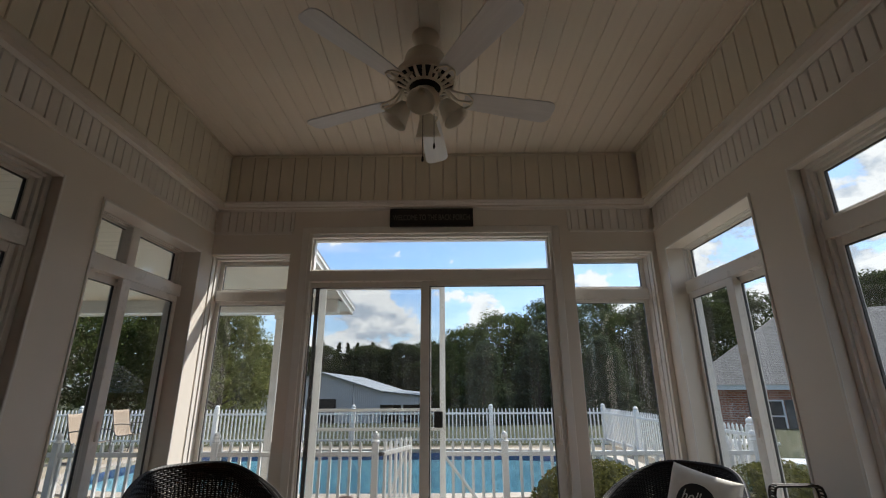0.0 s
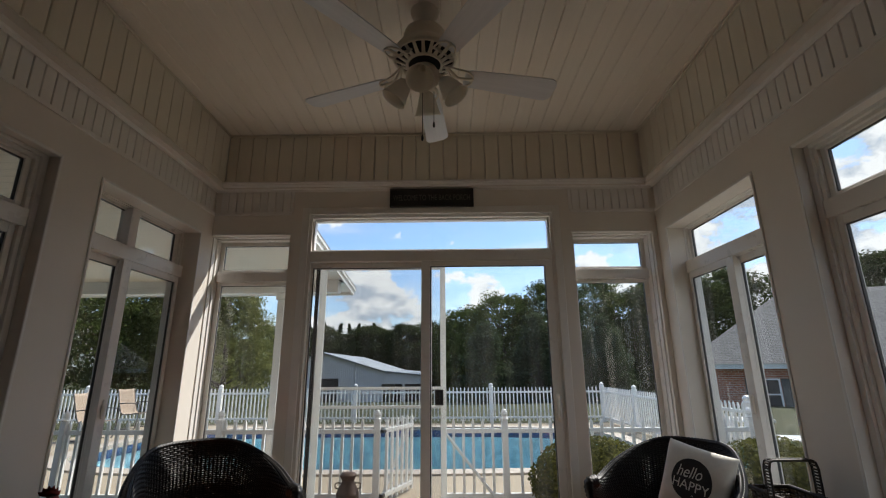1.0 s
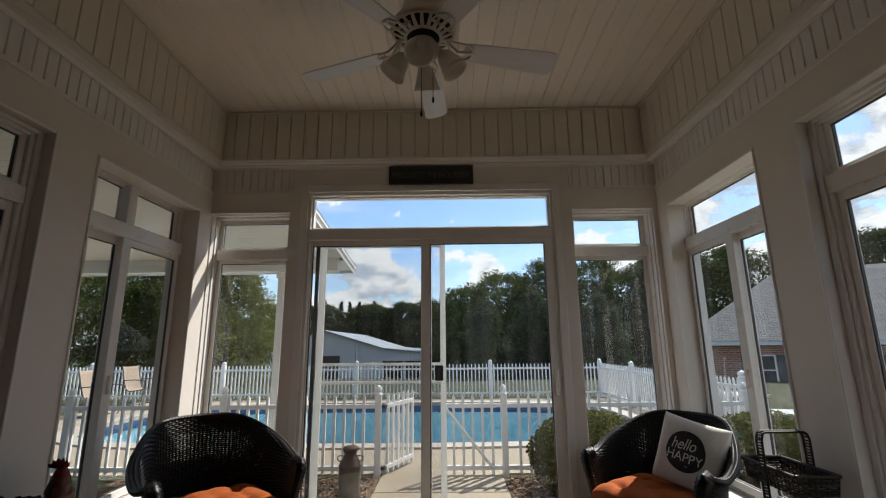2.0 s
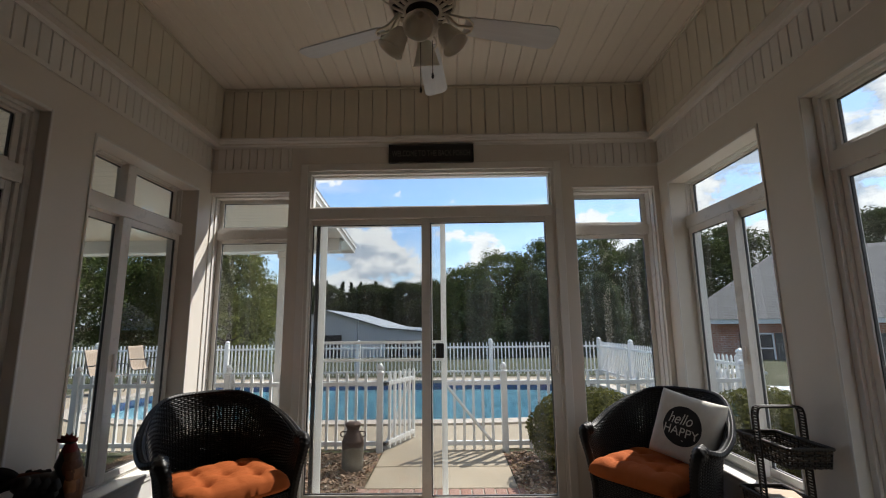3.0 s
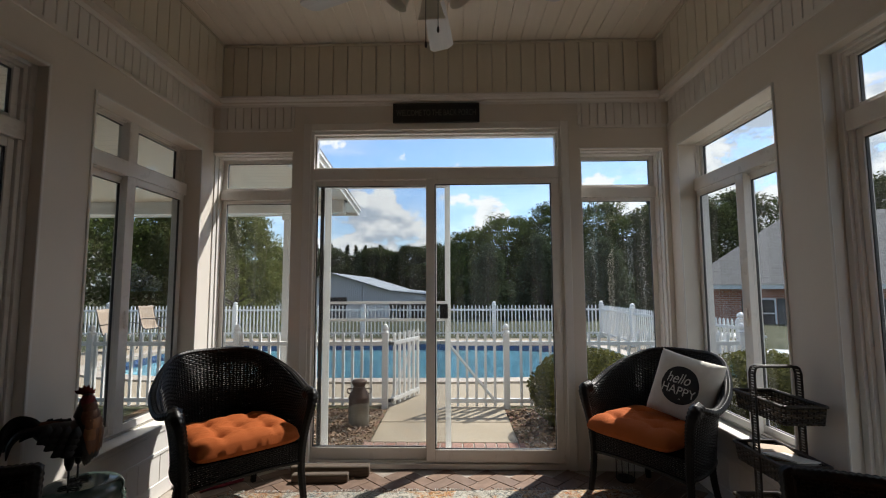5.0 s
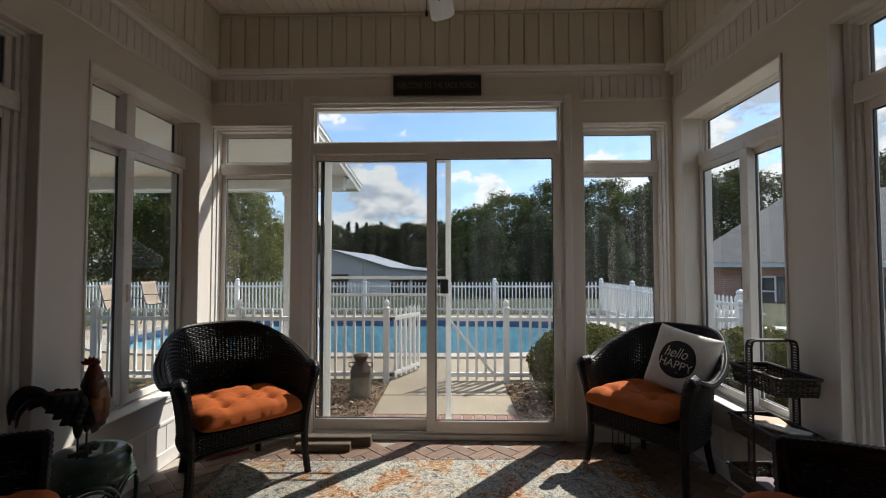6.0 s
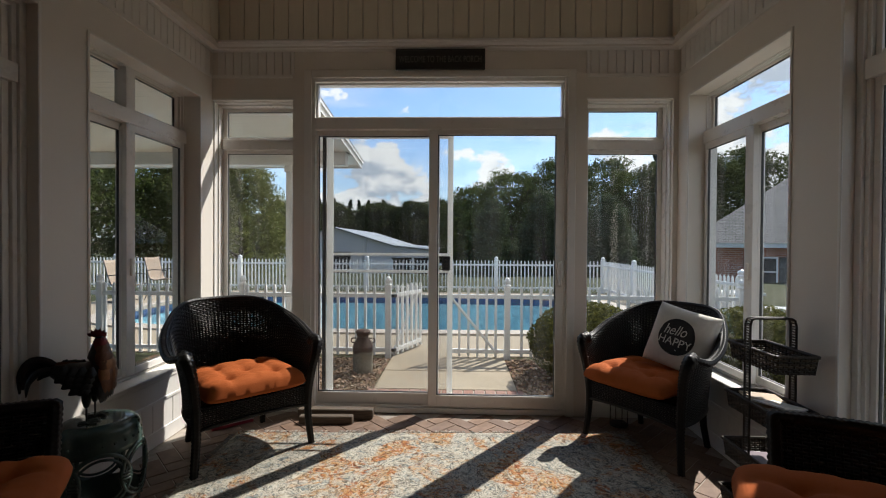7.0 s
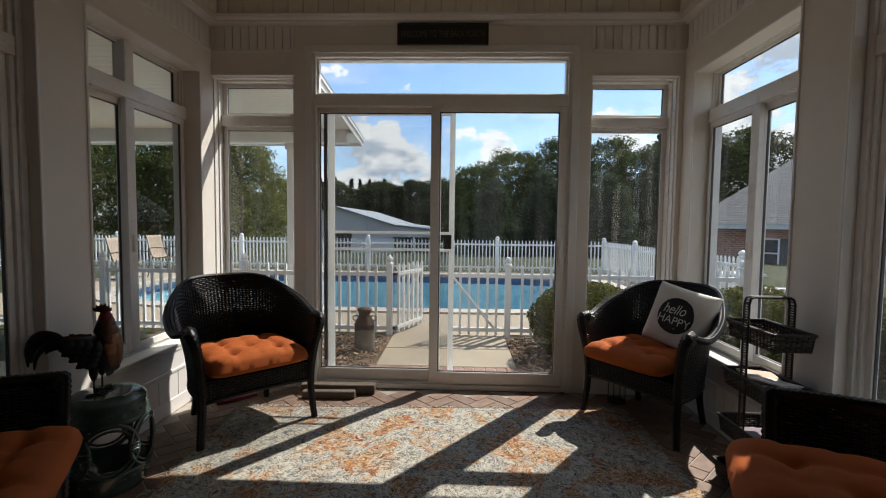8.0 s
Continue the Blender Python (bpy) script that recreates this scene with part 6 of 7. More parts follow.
m.color(m.mixc(m.noise(40, 5), (0.56, 0.535, 0.49), (0.66, 0.64, 0.595))).bump(m.math("ADD", m.wave(160, 0.4, m.vec("Object"), "X"), m.wave(160, 0.4, m.vec("Object"), "Z")), 0.15, 0.002)
M_LINEN = m.m


def pillow_face(x, z, sgn):
    w = 0.43
    u, v = x / w * 2, z / w * 2
    e = max(0.0, (1 - u ** 4) * (1 - v ** 4))
    y = sgn * (0.075 * e ** 0.42 + 0.012 * e * noise.noise((x * 7, z * 7, 2)) + 0.008 * e * noise.noise((x * 16, z * 16, 5)))
    return Vector((x * (1 + 0.05 * v * v), y, z * (1 + 0.05 * u * u)))


pil = tagged(thing("throw_pillow"), "cream linen throw pillow with a black printed disc and white lettering", "pillow")
bm = bmesh.new()
g = {}
N = 40
for s in (-1, 1):
    for j in range(N + 1):
        for i in range(N + 1):
            g[s, i, j] = bm.verts.new(pillow_face(0.43 * (i / N - 0.5), 0.43 * (j / N - 0.5), s))
    for j in range(N):
        for i in range(N):
            f = [g[s, i, j], g[s, i + 1, j], g[s, i + 1, j + 1], g[s, i, j + 1]]
            bm.faces.new(f if s < 0 else f[::-1])
bmesh.ops.remove_doubles(bm, verts=bm.verts[:], dist=0.0005)
part("cover", bm, M_LINEN, pil, smooth=True)
M_PRINT = painted("black_print", (0.018, 0.019, 0.02), 0.85, 120, 0.2, 0.1)
bm = bmesh.new()
rings = []
for r in range(15):
    rr = 0.13 * r / 14
    rings.append([bm.verts.new(pillow_face(rr * math.cos(2 * math.pi * k / 48), rr * math.sin(2 * math.pi * k / 48) + 0.005, -1) + Vector((0, -0.0012, 0))) for k in range(48)] if r else [bm.verts.new(pillow_face(0, 0.005, -1) + Vector((0, -0.0012, 0)))])
for k in range(48):
    bm.faces.new((rings[0][0], rings[1][k], rings[1][(k + 1) % 48]))
    for a, b in zip(rings[1:], rings[2:]):
        bm.faces.new((a[k], b[k], b[(k + 1) % 48], a[(k + 1) % 48]))
part("printed_disc", bm, M_PRINT, pil, "black printed disc", smooth=True)
M_INK = painted("white_ink", (0.62, 0.61, 0.58), 0.85, 120, 0.1, 0.05)


def bend_on_pillow(ob, lift=0.003):
    for v in ob.data.vertices:
        p = pillow_face(v.co.x, v.co.y, -1)
        v.co = (p.x, p.z, -p.y + lift - (0.0 if v.co.z > 0 else 0.0006))


def pillow_text(text, size, x, z, shear, squeeze, turn=0.0):
    ob = lettering(text, size, pil, M_INK, pose(0, 0, 0, 90, 0, 0), squeeze=squeeze, shear=shear, thick=0.0004)
    mt = pose(x, z, 0, 0, 0, turn)
    bm = bmesh.new()
    bm.from_mesh(ob.data)
    bmesh.ops.subdivide_edges(bm, edges=[e for e in bm.edges if e.calc_length() > 0.012], cuts=2)
    bmesh.ops.triangulate(bm, faces=bm.faces[:])
    bm.to_mesh(ob.data)
    bm.free()
    ob.data.transform(mt)
    bend_on_pillow(ob)


pillow_text("hello", 0.105, -0.022, 0.045, 0.35, 0.78, 4)
pillow_text("HAPPY", 0.082, 0.0, -0.035, 0.0, 0.95, 0)
bm = boxes([(-0.03, 0.03, -0.0795, -0.0788, -0.088, -0.084)])
part("fine_print", bm, M_INK, pil)
pil.matrix_world = pose(1.474, 2.522, 0.655, -17, 10, -56) @ Matrix.Scale(0.83, 4)
# ---- rug ----
m = Mat("rug_pile", 0.95, spec=0.1)
vv = m.t.nodes.new("ShaderNodeVectorMath")
vv.operation = "ADD"
m.t.links.new(m.vec("Object"), vv.inputs[0])
sc3 = m.t.nodes.new("ShaderNodeVectorMath")
sc3.operation = "SCALE"
nz = m.t.nodes.new("ShaderNodeTexNoise")
nz.inputs["Scale"].default_value, nz.inputs["Detail"].default_value = 9, 3
m.t.links.new(m.vec("Object"), nz.inputs["Vector"])
m.t.links.new(nz.outputs["Color"], sc3.inputs[0])
sc3.inputs["Scale"].default_value = 0.16
m.t.links.new(sc3.outputs[0], vv.inputs[1])
# motifs: tones in patches, drawn round with thin curling outlines
pat = m.noise(12, 5, 0.62, vv.outputs[0], 1.3)
zone = m.noise(3.2, 5, 0.70, None, 0.6)
fine = m.noise(27, 3, 0.6, vv.outputs[0], 1.0)
cool = m.ramp(pat, [(0.28, (0.13, 0.145, 0.15)), (0.38, (0.27, 0.31, 0.31)), (0.44, (0.52, 0.49, 0.42)), (0.55, (0.58, 0.545, 0.46)), (0.62, (0.30, 0.345, 0.35)), (0.68, (0.53, 0.48, 0.38)), (0.78, (0.38, 0.33, 0.22))])
warm = m.ramp(pat, [(0.28, (0.30, 0.10, 0.045)), (0.39, (0.46, 0.19, 0.085)), (0.45, (0.56, 0.48, 0.37)), (0.52, (0.52, 0.31, 0.14)), (0.60, (0.44, 0.155, 0.065)), (0.67, (0.55, 0.47, 0.36)), (0.78, (0.33, 0.33, 0.31))])
c = m.mixc(m.ramp(zone, [(0.49, (0, 0, 0)), (0.55, (1, 1, 1))]), cool, warm)
c = m.mixc(m.ramp(fine, [(0.54, (0, 0, 0)), (0.60, (0.85, 0.85, 0.85))]), c, (0.56, 0.53, 0.46))
curl = m.math("ABSOLUTE", m.math("SUBTRACT", m.noise(17, 3, 0.55, vv.outputs[0], 1.8), 0.5))
lines = m.ramp(curl, [(0.012, (0.22, 0.22, 0.22)), (0.036, (1, 1, 1))])
c = m.mixc(0.9, c, lines, "MULTIPLY")
curl = m.math("ABSOLUTE", m.math("SUBTRACT", m.noise(34, 2, 0.5, vv.outputs[0], 1.4), 0.52))
c = m.mixc(0.75, c, m.ramp(curl, [(0.012, (0.3, 0.3, 0.3)), (0.045, (1, 1, 1))]), "MULTIPLY")
c = m.mixc(0.25, c, m.ramp(m.noise(160, 3, 0.6), [(0.35, (0.5, 0.5, 0.5)), (0.65, (1.2, 1.2, 1.2))]), "MULTIPLY")
c = m.mixc(1.0, c, (0.86, 0.85, 0.83), "MULTIPLY")
m.color(c).bump(m.math("ADD", m.noise(260, 2), m.noise(30, 4)), 0.5, 0.006)
bm = bmesh.new()
NX, NY, RW, RL = 70, 84, 2.49, 3.05
g = []
for j in range(NY + 1):
    row = []
    for i in range(NX + 1):
        u, v = i / NX, j / NY
        x, y = (u - 0.5) * RW, (v - 0.5) * RL
        x += 0.012 * noise.noise((v * 40, 1, 0)) * (abs(2 * u - 1) > 0.99)
        y += 0.010 * noise.noise((u * 40, 7, 0)) * (abs(2 * v - 1) > 0.99)
        e = 0 if i in (0, NX) or j in (0, NY) else 1
        row.append(bm.verts.new((x, y, 0.003 + 0.009 * e + 0.0015 * noise.noise((x * 6, y * 6, 3)))))
    g.append(row)
for j in range(NY):
    for i in range(NX):
        bm.faces.new((g[j][i], g[j][i + 1], g[j + 1][i + 1], g[j + 1][i]))
rug = tagged(thing("rug", bm, m.m, pose(0.04, 1.15, 0, 0, 0, 2.2)), "worn-look patterned rug in cream, slate and orange", "rug")
# ragged woven edge
bm = bmesh.new()
rnd = random.Random(8)
for k in range(620):
    side = rnd.random()
    if side < 0.3:
        x, y, a = rnd.uniform(-RW / 2, RW / 2), RL / 2, 90
    else:
        x, y, a = (RW / 2 if side < 0.65 else -RW / 2), rnd.uniform(-RL / 2, RL / 2), (0 if side < 0.65 else 180)
    mt = pose(x, y, 0.004, 0, 0, a + rnd.uniform(-35, 35))
    L = rnd.uniform(0.010, 0.03)
    tube(bm, [mt @ Vector((-0.008, 0, 0.003)), mt @ Vector((L * 0.5, 0, 0.006)), mt @ Vector((L, rnd.uniform(-0.006, 0.006), 0.0005))], [0.0035, 0.003, 0.0015], 4)
mf = Mat("rug_fringe", 0.95, spec=0.1)
mf.color(mf.ramp(mf.island(), [(0, (0.24, 0.23, 0.21)), (0.6, (0.42, 0.39, 0.34)), (1, (0.46, 0.37, 0.28))]))
f = part("fringe", bm, mf.m, rug, "frayed pale edge threads")
tagged(f, kind="stuff")

# ---- timbers by the door ----
m = Mat("weathered_timber", 0.85)
gr = m.noise(5, 7, 0.65, m.vec("Object", (1.5, 22, 22)))
m.color(m.ramp(gr, [(0.25, (0.06, 0.045, 0.033)), (0.6, (0.145, 0.11, 0.08)), (0.85, (0.23, 0.185, 0.14))])).bump(gr, 0.5, 0.004)
for at, L in ((pose(-0.70, 2.905, 0.033, 0, 0, 1.0), 0.52), (pose(-0.74, 2.805, 0.026, 0, 0, 2.5), 0.36)):
    h = 0.033 if L > 0.5 else 0.026
    bm = boxes([(-L / 2, L / 2, -h, h, -h, h)], 0.005)
    tagged(thing("timber", bm, m.m, at), "short weathered brown timber lying on the brick floor", "timber", "timbers by the door")

# flat red box on the floor behind the armchair
red = tagged(thing("flat_box", at=pose(-1.40, 2.79, 0, 0, 0, 42)), "flat red and white box on the brick floor", "box")
part("carton", boxes([(-0.13, 0.13, -0.10, 0.10, 0, 0.028)], 0.004), painted("red_card", (0.34, 0.03, 0.05), 0.5, 40, 0.15, 0.05), red)
part("lid_edge", boxes([(-0.132, 0.132, -0.102, 0.102, 0.02, 0.034)], 0.003), painted("pale_card", (0.55, 0.42, 0.42), 0.5, 40, 0.1, 0.05), red)

# small lantern under the other armchair
lan = tagged(thing("lantern", at=pose(1.235, 2.86, 0)), "small dark metal and glass lantern on the floor", "lantern")
bm = bmesh.new()
lathe(bm, [(0.055, 0.0), (0.06, 0.012), (0.05, 0.02)], 20)
part("base", bm, M_DARK, lan)
bm = bmesh.new()
lathe(bm, [(0.045, 0.02), (0.055, 0.06), (0.055, 0.12), (0.045, 0.15)], 20, False)
gp = part("chimney", bm, M_GLASS, lan, "clear glass chimney", True)
gp.visible_shadow = False
bm = bmesh.new()
lathe(bm, [(0.065, 0.15), (0.07, 0.158), (0.045, 0.185), (0.02, 0.2), (0.008, 0.21)], 20)
for a in (0, 90, 180, 270):
    c, s = math.cos(radians(a)) * 0.058, math.sin(radians(a)) * 0.058
    tube(bm, [(c, s, 0.01), (c, s, 0.155)], 0.003, 5)
part("hood", bm, M_DARK, lan)

# ---- ceramic garden stool ----
m = Mat("green_glaze", 0.14, spec=0.6)
c = m.ramp(m.noise(7, 6, 0.6), [(0.3, (0.022, 0.038, 0.033)), (0.55, (0.045, 0.072, 0.062)), (0.8, (0.11, 0.14, 0.12))])
m.color(c).bump(m.noise(30, 3), 0.08, 0.003)
M_GLAZE = m.m
stool = tagged(thing("garden_stool", at=pose(-1.452, 1.745, 0) @ Matrix.Diagonal((0.93, 0.93, 0.95, 1))), "dark green glazed ceramic garden stool with pierced rings", "garden stool")


def bulge(z):
    return 0.150 + 0.042 * math.sin(math.pi * min(1, max(0, z / 0.44))) ** 0.9


bm = bmesh.new()
lathe(bm, [(0.0005, 0.452), (0.10, 0.451), (0.142, 0.446), (0.158, 0.436), (0.166, 0.422)] + [(bulge(z), z) for z in (0.40, 0.375, 0.35, 0.33)] + [(bulge(0.33) - 0.014, 0.33), (bulge(0.38) - 0.014, 0.38), (0.13, 0.43), (0.0005, 0.437)], 48, False)
part("top_drum", bm, M_GLAZE, stool, smooth=True)
bm = bmesh.new()
lathe(bm, [(0.140, 0.0), (0.156, 0.004), (0.158, 0.02)] + [(bulge(z), z) for z in (0.03, 0.06, 0.09, 0.11)] + [(bulge(0.11) - 0.014, 0.11), (0.142, 0.03), (0.12, 0.0)], 48, False)
part("foot_ring", bm, M_GLAZE, stool, smooth=True)
for k in range(6):
    a0 = math.radians(60 * k + 12)
    for rr, th in ((0.118, 0.010), (0.098, 0.006)):
        bm = bmesh.new()
        pts = []
        for i in range(41):
            t = 2 * math.pi * i / 40
            z = 0.22 + rr * math.sin(t)
            r = bulge(z) - 0.004
            a = a0 + rr * math.cos(t) / r
            pts.append((r * math.cos(a), r * math.sin(a), z))
        tube(bm, pts, th, 8)
        part("ring", bm, M_GLAZE, stool, smooth=True)
    a = a0 + math.radians(30)
    bm = bmesh.new()
    for dz in (-0.014, 0, 0.014):
        pts = [((bulge(0.22) + 0.002) * math.cos(a + q * 0.055), (bulge(0.22) + 0.002) * math.sin(a + q * 0.055), 0.22 + dz) for q in (-2, -1, 0, 1, 2)]
        tube(bm, pts, 0.0065, 6)
    part("clasp", bm, M_GLAZE, stool, smooth=True)
stud = bmesh.new()
bmesh.ops.create_uvsphere(stud, u_segments=8, v_segments=5, radius=0.006)
sm = bpy.data.meshes.new("stud")
stud.to_mesh(sm)
stud.free()
sm.materials.append(M_GLAZE)
for k in range(24):
    a = 2 * math.pi * k / 24
    for z in (0.375, 0.07):
        shared("stud", sm, stool, pose(bulge(z) * math.cos(a), bulge(z) * math.sin(a), z))


# ---- metal rooster figure, one mesh ----
def rooster():
    mats = []
    for nm, a, b, rough in (("dark_metal", (0.008, 0.008, 0.009), (0.022, 0.021, 0.021), 0.4), ("bronze_feather", (0.16, 0.062, 0.022), (0.27, 0.115, 0.042), 0.45), ("red_metal", (0.10, 0.008, 0.008), (0.17, 0.015, 0.013), 0.45), ("rust_feather", (0.07, 0.025, 0.012), (0.13, 0.05, 0.02), 0.45)):
        q = Mat(nm, rough, 0.5)
        q.color(q.mixc(q.noise(30, 5), a, b)).bump(q.noise(80, 4), 0.3, 0.002)
        mats.append(q.m)
    bm = bmesh.new()

    def mark(i, start):
        bm.faces.ensure_lookup_table()
        for f in bm.faces[start:]:
            f.material_index = i
            f.smooth = True

    # body along +x: tail at the back, breast in front
    def loft(stations, sides=18):
        rings = []
        for (x, z, rw, rh, tilt) in stations:
            ring = []
            for k in range(sides):
                a = 2 * math.pi * k / sides
                dy, dz = rw * math.cos(a), rh * math.sin(a)
                ring.append(bm.verts.new((x - dz * math.sin(tilt), dy, z + dz * math.cos(tilt))))
            rings.append(ring)
        for r0, r1 in zip(rings, rings[1:]):
            for k in range(sides):
                bm.faces.new((r0[k], r0[(k + 1) % sides], r1[(k + 1) % sides], r1[k]))
        bm.faces.new(rings[0][::-1])
        bm.faces.new(rings[-1])

    loft([(-0.135, 0.205, 0.018, 0.020, 0), (-0.105, 0.194, 0.042, 0.034, 0), (-0.06, 0.180, 0.060, 0.050, 0), (-0.005, 0.160, 0.072, 0.064, 0), (0.04, 0.158, 0.074, 0.076, 0.35), (0.058, 0.186, 0.068, 0.066, 0.8),
          (0.056, 0.222, 0.058, 0.058, 1.2), (0.053, 0.252, 0.046, 0.046, 1.5), (0.052, 0.278, 0.034, 0.036, 1.62), (0.052, 0.300, 0.025, 0.027, 1.6), (0.052, 0.320, 0.013, 0.016, 1.57)])
    mark(0, 0)

    def plate(c, n, up, w, h, mat):
        """An overlapping feather plate, slightly dished."""
        n, up = Vector(n).normalized(), Vector(up)
        up = (up - n * up.dot(n)).normalized()
        s = n.cross(up)
        st = len(bm.faces)
        c = Vector(c)
        edge = []
        for k in range(11):
            a = math.pi * (k / 10)
            edge.append(bm.verts.new(c + s * w * math.cos(a) - up * h * (1 - abs(math.cos(a)) ** 1.5) + n * 0.004))
        top = [bm.verts.new(c + s * w * q + up * h * 0.5 - n * 0.004) for q in (-0.8, 0, 0.8)]
        mid = bm.verts.new(c + n * 0.009)
        ringv = edge + top
        for a, b in zip(ringv, ringv[1:] + ringv[:1]):
            bm.faces.new((mid, a, b))
        mark(mat, st)

    rnd = random.Random(4)
    # breast and neck plates in rows
    for z, rw, xo, row in ((0.30, 0.027, 0.051, 0), (0.272, 0.037, 0.052, 1), (0.244, 0.048, 0.053, 2), (0.214, 0.058, 0.055, 3), (0.186, 0.066, 0.052, 4), (0.158, 0.070, 0.045, 5), (0.136, 0.068, 0.035, 6), (0.120, 0.055, 0.022, 7)):
        n = 7 + row
        for k in range(n):
            reach = 1.9 - 0.12 * row
            a = -reach + 2 * reach * (k + 0.5 * (row % 2)) / n
            d = Vector((math.cos(a), math.sin(a), 0.05))
            plate((xo + rw * 1.06 * math.cos(a) * 0.95, rw * 1.10 * math.sin(a), z), d, (0, 0, 1), 0.015 + 0.0010 * row, 0.034 + 0.0022 * row, (2, 3, 3, 1, 1, 3, 0, 0)[row] if rnd.random() < 0.8 else 3)
    # wing plates
    for s in (-1, 1):
        for r in range(4):
            for k in range(4 if r < 2 else 5 - r):
                x = 0.02 - 0.034 * k - 0.008 * r
                z = 0.197 - 0.020 * r + 0.005 * k
                plate((x, s * (0.075 - 0.005 * k), z), (0.0, s, 0.12), (0.7, 0, 0.35), 0.021, 0.034, 0)
    # saddle and tail: arching flat feathers
    def quill(pts, w, mat):
        st = len(bm.faces)
        c = [Vector((-0.10 + 0.75 * min(p.x + 0.10, 0) + max(p.x + 0.10, 0), p.y, p.z + 0.014)) for p in spline(pts, 14)]
        prev = None
        for i, p in enumerate(c):
            q = i / 14
            ww = w * math.sin(math.pi * min(1, 0.12 + 0.85 * q)) ** 0.7
            d = (c[min(i + 1, 14)] - c[max(i - 1, 0)]).normalized()
            up = Vector((0, 1, 0)).cross(d).normalized()
            cur = [bm.verts.new(p + up * ww), bm.verts.new(p + Vector((0, 0.0035, 0))), bm.verts.new(p - up * ww), bm.verts.new(p - Vector((0, 0.0035, 0)))]
            if prev:
                for a in range(4):
                    b = (a + 1) % 4
                    bm.faces.new((prev[a], prev[b], cur[b], cur[a]))
            prev = cur
        mark(mat, st)

    quill([(-0.10, 0.0, 0.195), (-0.16, 0.0, 0.225), (-0.235, 0.004, 0.232), (-0.285, 0.0, 0.195), (-0.292, 0, 0.125)], 0.020, 0)
    quill([(-0.10, 0.012, 0.19), (-0.16, 0.018, 0.212), (-0.22, 0.02, 0.21), (-0.262, 0.016, 0.17), (-0.280, 0.014, 0.135)], 0.017, 0)
    quill([(-0.10, -0.012, 0.185), (-0.15, -0.018, 0.2), (-0.205, -0.02, 0.196), (-0.25, -0.014, 0.162), (-0.262, -0.01, 0.112)], 0.014, 0)
    quill([(-0.09, 0.0, 0.18), (-0.135, 0.0, 0.188), (-0.18, 0.0, 0.182), (-0.21, 0.0, 0.165)], 0.013, 0)
    quill([(-0.02, 0.0, 0.205), (-0.07, 0.0, 0.212), (-0.12, 0.0, 0.214), (-0.15, 0.0, 0.209)], 0.010, 3)
    quill([(0.0, 0.02, 0.205), (-0.05, 0.024, 0.212), (-0.095, 0.024, 0.214)], 0.009, 0)
    # comb, wattles, beak
    st = len(bm.faces)
    comb = [(0.098, 0.318), (0.100, 0.334), (0.092, 0.330), (0.090, 0.344), (0.081, 0.337), (0.076, 0.352), (0.067, 0.342), (0.058, 0.353), (0.052, 0.341), (0.040, 0.347), (0.040, 0.334), (0.026, 0.334), (0.034, 0.322), (0.050, 0.318), (0.075, 0.312)]
    a = [bm.verts.new(((x - 0.063) * 1.1 + 0.042, -0.003, z + 0.001)) for x, z in comb]
    b = [bm.verts.new(((x - 0.063) * 1.1 + 0.042, 0.003, z + 0.001)) for x, z in comb]
    bm.faces.new(a)
    bm.faces.new(b[::-1])
    for k in range(len(comb)):
        bm.faces.new((a[k], b[k], b[(k + 1) % len(comb)], a[(k + 1) % len(comb)]))
    mark(2, st)
    for s in (-1, 1):
        st = len(bm.faces)
        tube(bm, [(0.074, s * 0.007, 0.286), (0.078, s * 0.008, 0.272), (0.077, s * 0.007, 0.258), (0.075, s * 0.006, 0.252)], [0.004, 0.0075, 0.008, 0.002], 8)
        mark(2, st)
    st = len(bm.faces)
    tube(bm, [(0.070, 0, 0.298), (0.082, 0, 0.293), (0.094, 0, 0.283)], [0.009, 0.006, 0.001], 8)
    mark(3, st)
    # thighs, legs and wire feet
    for s, x in ((-1, 0.0), (1, 0.034)):
        st = len(bm.faces)
        tube(bm, [(x, s * 0.03, 0.115), (x, s * 0.032, 0.085), (x, s * 0.032, 0.062), (x, s * 0.032, 0.056)], [0.022, 0.02, 0.011, 0.004], 10)
        tube(bm, [(x, s * 0.032, 0.065), (x, s * 0.032, 0.004)], 0.0045, 7)
        for q in (-0.7, 0, 0.7, 3.14):
            pts = []
            L = 0.055 if q < 3 else 0.035
            for i in range(13):
                t = math.pi * 2 * i / 12
                px, py = L / 2 * (1 - math.cos(t)), 0.010 * math.sin(t)
                pts.append((x + px * math.cos(q) - py * math.sin(q), s * 0.032 + px * math.sin(q) + py * math.cos(q), 0.0035))
            tube(bm, pts, 0.0028, 5)
        mark(0, st)
    me = bpy.data.meshes.new("rooster_figure")
    bm.to_mesh(me)
    bm.free()
    for k in mats:
        me.materials.append(k)
    return tagged(new("rooster_figure", me), "painted sheet-metal rooster figure standing on a green stool", "figurine")


rooster().matrix_world = pose(-1.487, 1.722, 0.430, 0, 0, 40) @ Matrix.Diagonal((0.88, 1.15, 1.14, 1))

